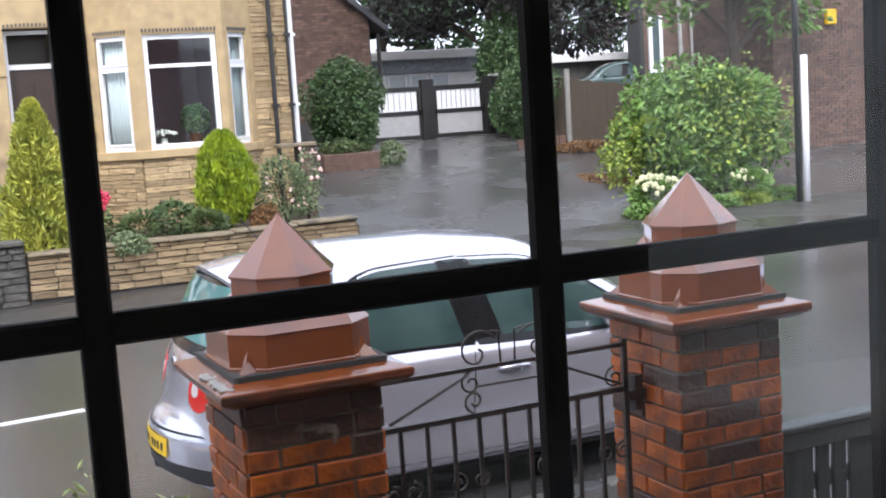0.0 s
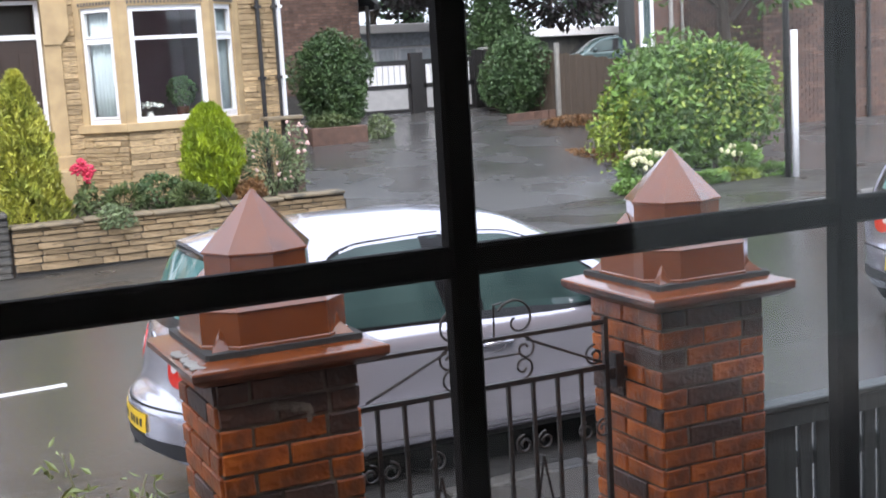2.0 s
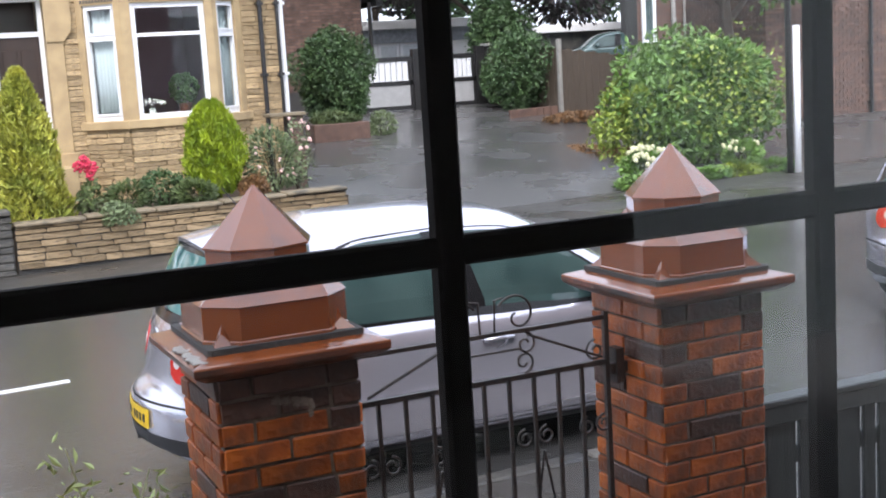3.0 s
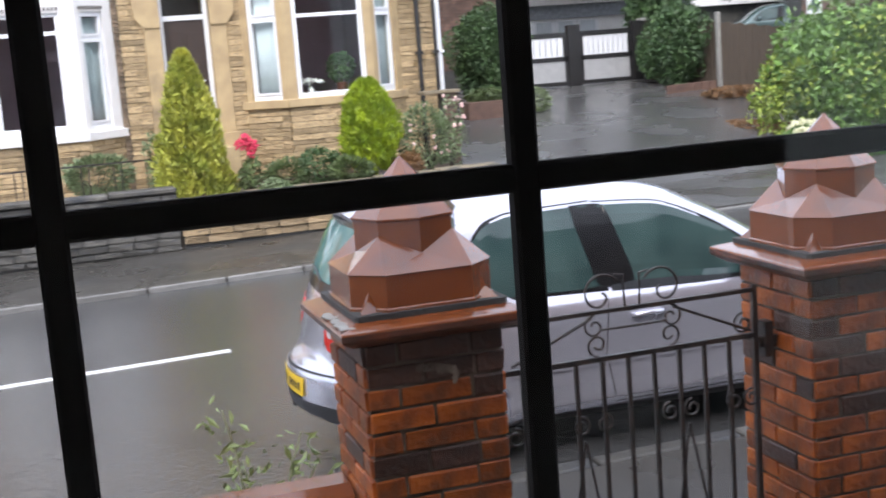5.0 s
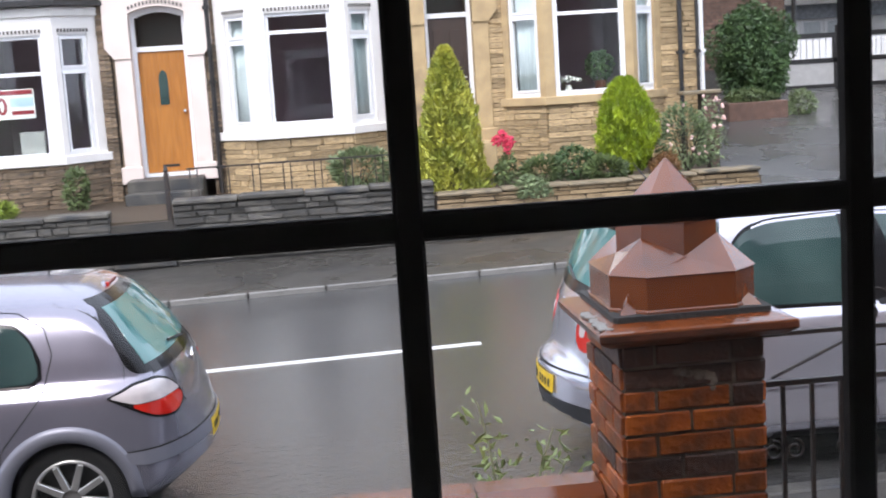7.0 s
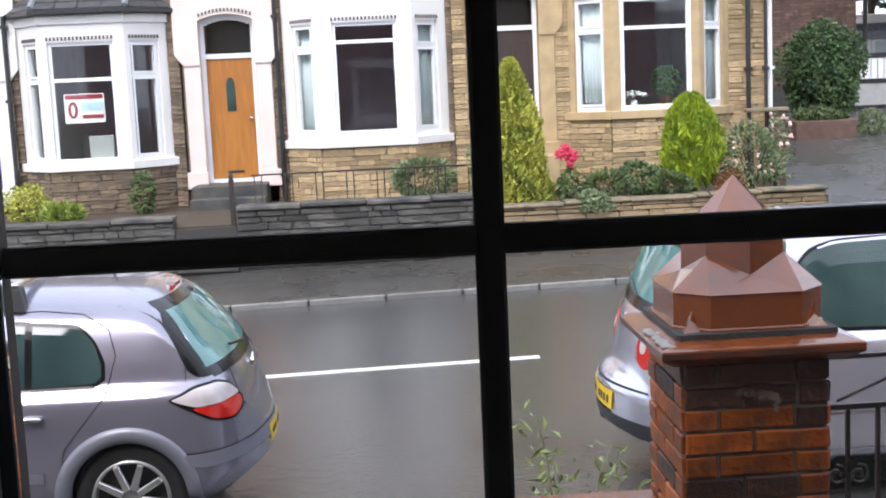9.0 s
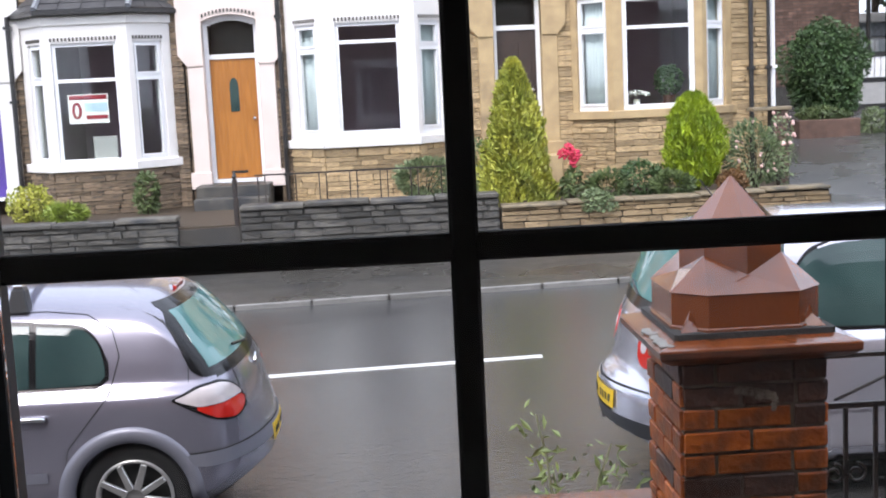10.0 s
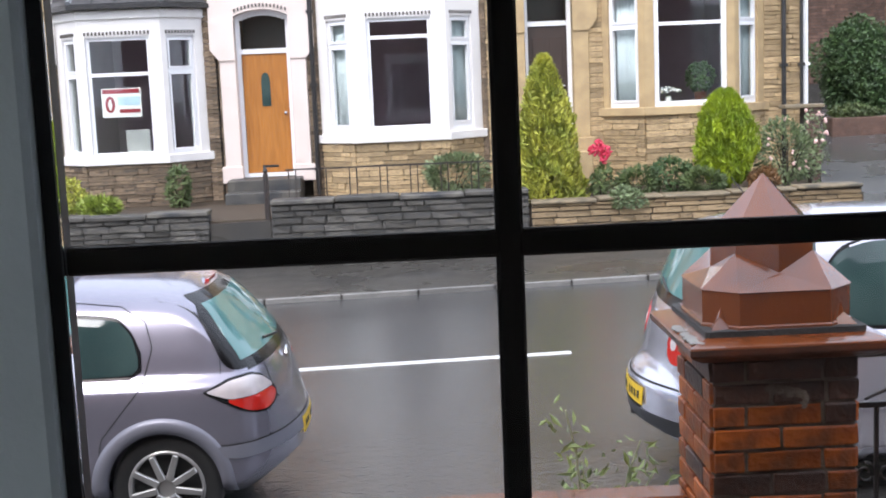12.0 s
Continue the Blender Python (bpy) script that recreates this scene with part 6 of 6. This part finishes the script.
shrub("trailing_shrub", "grey-green shrub spilling over the sandstone wall", (3.05, 17.22, 0.6), (0.3, 0.25, 0.26), GREY, 1300, 0.06, 31, lift=0.4)
shrub("garden_bush", "loose grey-green bush below the white bay", (0.62, 19.2, 0.64), (0.62, 0.4, 0.42), GREY, 2200, 0.07, 32)
shrub("garden_bush", "small sapling with pale leaves by the wall", (1.5, 18.6, 0.64), (0.2, 0.2, 0.62), GREY, 420, 0.08, 33)
shrub("garden_bush", "rounded bush with golden tips below the bay", (-5.55, 19.4, 0.6), (0.4, 0.35, 0.34), GOLD, 1500, 0.07, 34)
shrub("grass_plant", "clump of arching yellow-green leaves", (-4.85, 18.7, 0.6), (0.36, 0.3, 0.2), LAURELY, 900, 0.16, 35, aspect=0.16)
shrub("garden_bush", "dark weedy shrub against the stone wall", (-3.75, 19.6, 0.6), (0.26, 0.2, 0.42), MID, 700, 0.08, 36)

# Evergreen, brick planter and hedge beside the drive.
shrub("evergreen_bush", "tall dense dark evergreen bush beside the drive", (10.15, 27.5, 0.95), (1.2, 1.0, 1.45), DEEP, 30000, 0.1, 40, lift=0.97, lumps=16)
pb = thing("brick_planter", "low brick planter with a clipped hedge", "planter", at=(9.75, 26.3, 0.0))
part("planter_wall", boxes((-0.75, 0.6, -0.3, 0.3, 0.6, 1.36), bevel=0.02), HOUSEBRICK, pb)
shrub("hedge", "low clipped green hedge in the brick planter", (9.65, 26.3, 1.34), (0.68, 0.32, 0.2), MID, 1500, 0.08, 41, lift=0.7)
shrub("low_shrub", "small blue-green shrub beside the planter", (10.75, 26.3, 0.9), (0.4, 0.3, 0.36), GREY, 900, 0.08, 42, group="low garden shrubs")

# Laurel by the road, its flowers and ground cover.
lau = shrub("laurel_bush", "large glossy laurel bush with yellow-green young shoots", (13.95, 18.8, 0.3), (2.1, 1.2, 1.35), LAUREL, 17000, 0.145, 50, lift=0.98, lumps=20)
leaf_cloud("new_growth", lumpy(1000, (0.5, -0.25, 1.35), (1.9, 1.15, 1.35), 51, 14, 0.5, 0.9), 0.11, LAURELY, lau, "yellow-green young leaves", seed=52)
leaf_cloud("side_growth", lumpy(1400, (-1.5, -0.1, 0.95), (0.8, 0.8, 1.0), 53, 7), 0.11, LAURELY, lau, "yellowing leaves on the flank", seed=53)
fl = shrub("flowering_plant", "low plant with flat cream flower heads", (12.0, 17.55, 0.28), (0.55, 0.35, 0.34), LAUREL, 1100, 0.1, 54, extra=("flat cream flower heads", CREAMF, 44, 0.05, 0.15))
shrub("flowering_plant", "low plant with a few cream flower heads", (14.0, 17.5, 0.3), (0.45, 0.3, 0.32), LAUREL, 800, 0.1, 55, extra=("flat cream flower heads", CREAMF, 10, 0.05, 0.3))
for k in range(5):
    shrub("ground_cover", "low yellow-green ground cover along the kerb", (11.7 + 0.72 * k, 17.35, 0.22), (0.5, 0.3, 0.16), LAURELY if k % 2 else LAUREL, 650, 0.09, 60 + k, group="ground cover")
shrub("ground_cover", "rusty brown ground cover by the drive", (15.3, 25.2, 0.95), (0.9, 0.6, 0.16), AUTUMN, 900, 0.1, 66, group="ground cover")
shrub("ground_cover", "rusty brown ground cover by the drive", (13.2, 21.0, 0.55), (0.3, 1.8, 0.1), AUTUMN, 700, 0.1, 67, group="ground cover")

# Street pole with a white lower sleeve.
sp_ = thing("street_pole", "dark street pole with a white painted sleeve", "pole", at=(14.6, 16.75, 0))
part("pole", tube(bmesh.new(), [(-0.1, 0.06, 0.1), (-0.1, 0.06, 7.0)], 0.055, 14), BLACK, sp_, smooth=True)
part("sleeve", tube(bmesh.new(), [(0.02, 0, 0.2), (0.02, 0, 2.82)], 0.062, 14), UPVC, sp_, "white painted sleeve", smooth=True)

# ---- drive gates, fence and buildings behind ----
gt = thing("drive_gate", "pair of black-framed gates with white pickets and grey panels", "gate", at=(0.33, 30, 0))
GREYPANEL = mat("grey_gate_panel", (0.42, 0.42, 0.42), 0.5, second=(0.36, 0.36, 0.36), scale=5)
for x0, x1 in ((11.2, 12.92), (13.28, 14.8)):
    leaf = part("gate_leaf", boxes((x0, x1, 0, 0.07, 1.42, 1.52), (x0, x1, 0, 0.07, 2.06, 2.17), (x0, x1, 0, 0.07, 2.68, 2.8), (x0, x0 + 0.09, 0, 0.07, 1.52, 2.68), (x1 - 0.09, x1, 0, 0.07, 1.52, 2.68)), BLACK, gt, "black timber gate frame")
    part("panel", boxes((x0 + 0.09, x1 - 0.09, 0.02, 0.05, 1.52, 2.06)), GREYPANEL, leaf, "plain grey panel")
    n = 9
    for i in range(n):
        a = x0 + 0.11 + (x1 - x0 - 0.22) * i / n
        part("picket", boxes((a, a + (x1 - x0 - 0.22) / n * 0.84, 0.02, 0.045, 2.17, 2.68)), UPVC, leaf, "white picket")
part("gate_post", boxes((12.92, 13.28, -0.06, 0.12, 1.2, 2.98), bevel=0.01), BLACK, gt, "broad black centre post")
part("gate_post", boxes((14.8, 15.05, -0.06, 0.12, 1.2, 2.98), bevel=0.01), BLACK, gt, "black end post")

gr = thing("garage", "white flat-roofed garage with a band of windows", "garage", at=(0, 36, 0))
part("wall", boxes((13.2, 20.2, 0, 5, 0.8, 3.3)), WHITE, gr)
part("roof_edge", boxes((13.0, 20.4, -0.25, 5.2, 3.72, 4.0), bevel=0.02), WHITE, gr, "bright white roof edge")
part("roof_band", boxes((13.1, 20.3, -0.1, 5.1, 3.3, 3.72)), LEAD, gr, "grey band under the roof edge")
for i in range(4):
    w_ = part("window", boxes((14.0 + i * 0.75, 14.1 + i * 0.75, -0.05, 0.02, 2.75, 3.25), (14.62 + i * 0.75, 14.72 + i * 0.75, -0.05, 0.02, 2.75, 3.25), (14.09 + i * 0.75, 14.63 + i * 0.75, -0.048, 0.02, 3.2, 3.25), (14.09 + i * 0.75, 14.63 + i * 0.75, -0.048, 0.02, 2.75, 2.8)), UPVC, gr, "white window frame")
    part("pane", boxes((14.1 + i * 0.75, 14.62 + i * 0.75, -0.02, -0.012, 2.75, 3.25)), CURTAIN, w_)

fn = thing("board_fence", "weathered brown board fence beside the drive", "fence", at=(15.85, 0, 0))
for i in range(74):
    y = 20.0 + i * 0.15
    zb = drive_z(15, y)
    part("board", boxes((-0.012 - 0.012 * (i % 2), 0.012 - 0.012 * (i % 2), y, y + 0.155, zb - 0.02, zb + 1.62 + 0.02 * math.sin(i * 1.7))), OLDWOOD, fn)
for y in (20.0, 23.3, 26.7, 30.4):
    zb = drive_z(15, y)
    part("post", boxes((-0.1, 0.0, y - 0.06, y + 0.06, zb - 0.1, zb + 1.86), bevel=0.012), CONCRETE, fn, "pale concrete fence post")


def brick_rows(bm, x0, x1, z0, z1, m, seed, gable=None):
    """Courses of brick for a far wall."""
    r = random.Random(seed)
    z, row = z0, 0
    while z < z1 - 0.02:
        x = x0 - (0.12 if row % 2 else 0)
        while x < x1:
            a, b = max(x, x0), min(x + 0.24, x1)
            if b - a > 0.04 and (gable is None or gable((a + b) / 2) > z + 0.05):
                d = r.uniform(0.008, 0.02)
                vs = [bm.verts.new(m @ Vector(p)) for p in ((a + 0.007, -d, z + 0.007), (b - 0.007, -d, z + 0.007), (b - 0.007, -d, z + 0.08), (a + 0.007, -d, z + 0.08), (a + 0.007, 0, z + 0.007), (b - 0.007, 0, z + 0.007), (b - 0.007, 0, z + 0.08), (a + 0.007, 0, z + 0.08))]
                bm.faces.new(vs[:4])
                for i in range(4):
                    bm.faces.new((vs[i], vs[i + 4], vs[(i + 1) % 4 + 4], vs[(i + 1) % 4]))
            x += 0.24
        z += 0.087
        row += 1


pr = thing("brick_pier", "slim brown brick pier at the garden's corner by the drive", "pier", at=(6.36, 19.6, 0))
part("core", boxes((0.0, 0.26, 0.02, 0.28, 0.5, 1.82)), MORTARDK, pr)
bm = bmesh.new()
brick_rows(bm, 0.0, 0.26, 0.62, 1.82, Matrix.Translation((0, 0.02, 0)), 18)
tagged(part("brickwork", bm, HOUSEBRICK, pr, "brown brick courses"), kind="stuff")
part("cap", boxes((-0.35, 0.3, -0.03, 0.32, 1.82, 1.88), bevel=0.012), WALLCOP, pr, "flat stone cap")

gh = thing("brick_house", "brown brick gable-ended house behind the evergreen", "house", "brick houses", at=(0, 33, 0))
gab = lambda x: 4.75 + 0.78 * (13.1 - x) if x > 10.2 else 4.75 + 0.78 * (x - 7.3)
bm = bmesh.new()
prism(bm, [(7.3, 0), (13.1, 0), (13.1, 4.75), (10.2, 7.0), (7.3, 4.75)], 0.0, 8.0)
part("wall", bm, MORTARDK, gh)
bm = bmesh.new()
brick_rows(bm, 7.3, 13.1, 2.0, 6.9, Matrix(), 9, gab)
tagged(part("brickwork", bm, HOUSEBRICK, gh, "mottled brown brick courses"), kind="stuff")
bm = bmesh.new()
prism(bm, [(13.6, 4.4), (13.6, 4.58), (10.2, 7.22), (6.8, 4.58), (6.8, 4.4), (10.2, 7.04)], -0.25, 8.2)
part("roof", bm, SLATE, gh, "dark roof with overhanging verge")
part("gutter", boxes((13.5, 13.7, -0.2, 8.2, 4.3, 4.45)), BLACK, gh)
pipe(gh, 13.3, -0.12, 0.9, 4.4, BLACK, "dark drainpipe", 0.06)

rh = thing("brick_house", "red-brown brick house beyond the laurel", "house", "brick houses", at=(0, 22.5, 0))
part("wall", boxes((18.8, 30, 0.02, 3.0, 0.0, 7.5)), MORTARDK, rh)
bm = bmesh.new()
brick_rows(bm, 18.8, 26, 0.6, 4.6, Matrix.Translation((0, 0.02, 0)), 12)
tagged(part("brickwork", bm, HOUSEBRICK, rh, "red-brown brick courses"), kind="stuff")
bm = bmesh.new()
brick_rows(bm, 0, 3, 0.6, 5.4, Matrix.Translation((18.8, 3, 0)) @ Matrix.Rotation(-math.pi / 2, 4, "Z"), 13)
tagged(part("brickwork", bm, HOUSEBRICK, rh, "red-brown brick courses"), kind="stuff")
part("window", boxes((22.9, 23.0, -0.08, 0.04, 1.7, 3.4), (24.1, 24.2, -0.08, 0.04, 1.7, 3.4), (23.0, 24.1, -0.08, 0.04, 1.7, 1.8), (23.0, 24.1, -0.08, 0.04, 3.3, 3.4)), UPVC, rh, "white window frame")
part("pane", boxes((23.0, 24.1, -0.03, -0.025, 1.8, 3.3)), CARGLASS, rh)
part("roof", boxes((18.5, 30.3, -0.4, 3.4, 7.5, 7.8)), SLATE, rh)
pipe(rh, 21.9, -0.06, 0.6, 7.4, BLACK, "dark drainpipe", 0.05)
part("alarm_box", boxes((20.3, 20.6, -0.12, 0.0, 3.6, 3.95), bevel=0.02), YELLOWPLATE, rh, "small yellow box on the wall")

bh = thing("brick_house", "dark brick house behind the fence", "house", "brick houses", at=(1.6, 42, 0))
part("wall", boxes((27.0, 38, 0.02, 1.2, 0.0, 9)), MORTARDK, bh)
bm = bmesh.new()
brick_rows(bm, 27.0, 36, 2.5, 6.0, Matrix.Translation((0, 0.02, 0)), 14)
tagged(part("brickwork", bm, HOUSEBRICK, bh, "dark brick courses"), kind="stuff")
part("window", boxes((27.2, 27.35, -0.1, 0.05, 2.9, 5.2), (27.7, 27.85, -0.1, 0.05, 2.9, 5.2), (27.35, 27.7, -0.1, 0.05, 2.9, 3.05)), UPVC, bh, "white window frame")
part("pane", boxes((27.35, 27.7, -0.05, -0.04, 3.05, 5.2)), CARGLASS, bh)
for x in (28.7, 29.3, 31.0):
    pipe(bh, x, -0.1, 2.0, 8.8, CONCRETE, "pale drainpipe", 0.09)
bg = thing("bungalow", "white flat-roofed building behind the fence", "house", at=(0, 46, 0))
part("wall", boxes((20, 31.2, 0, 5, 0.5, 3.62)), DARKSTONE, bg)
part("roof_edge", boxes((19.6, 31.5, -0.4, 5.4, 3.62, 3.95), bevel=0.02), WHITE, bg, "white roof edge")
part("pillar", boxes((30.2, 30.7, -0.1, 0.1, 1.9, 3.62)), WHITE, bg)
tagged(part("ground_terrace", boxes((19, 60, 38, 60, 0.5, 1.9)), PAVE, None), "raised tarmac yard before the far houses", "ground", kind="structure")
bank = bmesh.new()
box(bank, 16.0, 120, 23.0, 160, -0.5, 1.35)
tagged(part("ground_bank", bank, GRASS, None), "grassy bank behind the fence", "ground", kind="structure")
bank = bmesh.new()
box(bank, -60, 16.0, 45, 160, -0.5, 1.4)
tagged(part("ground_rise", bank, GRASS, None), "grassy ground behind the houses", "ground", kind="structure")


def tree(name, label, at, height, spread, material, seed, n=4200, leaf=0.3, trunk=0.22, low=0.28):
    t = thing(name, label, "tree", "background trees", at=at)
    rr = random.Random(seed)
    bm = bmesh.new()
    tube(bm, [(0, 0, -0.2), (0.05, 0, height * 0.3), (-0.05, 0.05, height * 0.62), (0, 0, height * 0.85)], lambda k: trunk * (1 - 0.8 * k), 10)
    tips = []
    for k in range(9):
        a = k * 2.4
        h = height * (low + 0.06 + 0.06 * k)
        r_ = spread * rr.uniform(0.5, 0.8)
        tip = (r_ * math.cos(a), r_ * math.sin(a), h + height * 0.18)
        tips.append(tip)
        tube(bm, [(0, 0, h), (tip[0] * 0.5, tip[1] * 0.5, h + height * 0.12), tip], lambda q: trunk * 0.4 * (1 - 0.7 * q), 6)
    part("trunk", bm, BARK, t)
    pts = [blob_points(n // 10, (x, y, z), (spread * 0.5, spread * 0.5, height * 0.16), seed + i, shell=0.25) for i, (x, y, z) in enumerate(tips)]
    pts.append(blob_points(n // 6, (0, 0, height * 0.82), (spread * 0.6, spread * 0.6, height * 0.2), seed + 30, shell=0.25))
    leaf_cloud("crown", np.concatenate(pts), leaf, material, t, seed=seed, aspect=0.6)
    return t


tree("copper_tree", "dark purple-leaved tree behind the gates", (16.7, 32.4, 0.3), 7.6, 3.7, COPPERL, 70, 13000, 0.22, low=0.32)
shrub("evergreen_bush", "dark ivy-clad mass of shrubs against the board fence", (15.4, 28.3, 1.0), (0.85, 1.5, 1.25), DEEP, 14000, 0.12, 77, lift=0.95, lumps=12)
gp_ = thing("gate_pier", "old red-brown brick pier beside the drive gates", "gate pier", at=(15.45, 29.8, 0))
part("core", boxes((0.0, 0.42, 0.02, 0.42, 1.0, 2.95)), MORTARDK, gp_)
bm = bmesh.new()
brick_rows(bm, 0.0, 0.42, 1.0, 2.95, Matrix.Translation((0, 0.02, 0)), 17)
tagged(part("brickwork", bm, HOUSEBRICK, gp_, "red-brown brick courses"), kind="stuff")
part("cap", boxes((-0.04, 0.46, -0.04, 0.46, 2.95, 3.03), bevel=0.015), CONCRETE, gp_, "flat concrete cap")
ed = thing("garden_edging", "low brown brick edging round the shrub bed", "edging", at=(14.35, 26.7, 0))
for k in range(8):
    zb = drive_z(14.4 + 0.2 * k, 26.7)
    part("brick", boxes((0.2 * k, 0.2 * k + 0.19, 0.1 * math.sin(k * 0.4), 0.1 + 0.1 * math.sin(k * 0.4), zb - 0.1, zb + 0.2), bevel=0.01), HOUSEBRICK, ed)
shrub("evergreen_bush", "tall dark ivy-clad evergreen beside the gates", (16.3, 30.6, 1.1), (1.15, 1.1, 2.3), DEEP, 14000, 0.14, 71, lift=0.97, lumps=14)
tree("tree", "green broad-leaved tree behind the houses", (15.5, 52, 1.2), 11, 4.5, TREEL, 72, 6000, 0.4, low=0.12)
tree("tree", "green broad-leaved tree behind the houses", (22.5, 55, 1.2), 12, 4.8, TREEL, 73, 6000, 0.42, low=0.12)
tree("tree", "green broad-leaved tree behind the houses", (30.5, 52, 1.2), 12, 5.0, TREEL, 74, 6000, 0.42, low=0.15)
tree("tree", "light green tree overhanging the laurel", (17.2, 21.9, 0.4), 6.2, 2.3, LAUREL, 75, 4200, 0.18, low=0.36)
tree("tree", "green broad-leaved tree behind the houses", (40, 56, 1.2), 12, 5.5, TREEL, 76, 5000, 0.45, low=0.1)

# Weed in the near border, between the wall and the pavement.
wd = thing("weed", "tall straggling weed with narrow pale leaves", "weed", at=(0.66, 4.62, 0.1))
bm = bmesh.new()
pts = []
for k, (dx, dy, h) in enumerate(((-0.12, -0.05, 1.1), (-0.05, 0.05, 0.86), (0.18, 0.0, 0.95), (0.26, 0.1, 0.8), (-0.14, -0.1, 0.72))):
    tip = Vector((dx, dy, h))
    line = [Vector((dx * 0.1, 0, 0)), Vector((dx * 0.35, dy * 0.4, h * 0.5)), Vector((dx * 0.7, dy * 0.8, h * 0.85)), tip]
    tube(bm, line, lambda q: 0.0075 - 0.004 * q, 5)
    for j in range(60):
        q = 0.45 + 0.55 * j / 60
        p = line[1].lerp(line[3], (q - 0.45) / 0.55)
        pts.append(p + Vector((rng.uniform(-0.09, 0.09), rng.uniform(-0.09, 0.09), rng.uniform(-0.05, 0.05))))
part("stem", bm, STEM, wd)
leaf_cloud("leaves", np.array(pts), 0.06, WEEDL, wd, aspect=0.32, seed=80)
shrub("border_plant", "low leafy green plants by the pillar foot", (0.72, 4.52, 0.1), (0.3, 0.14, 0.34), LAUREL, 380, 0.07, 81, lift=0.95)
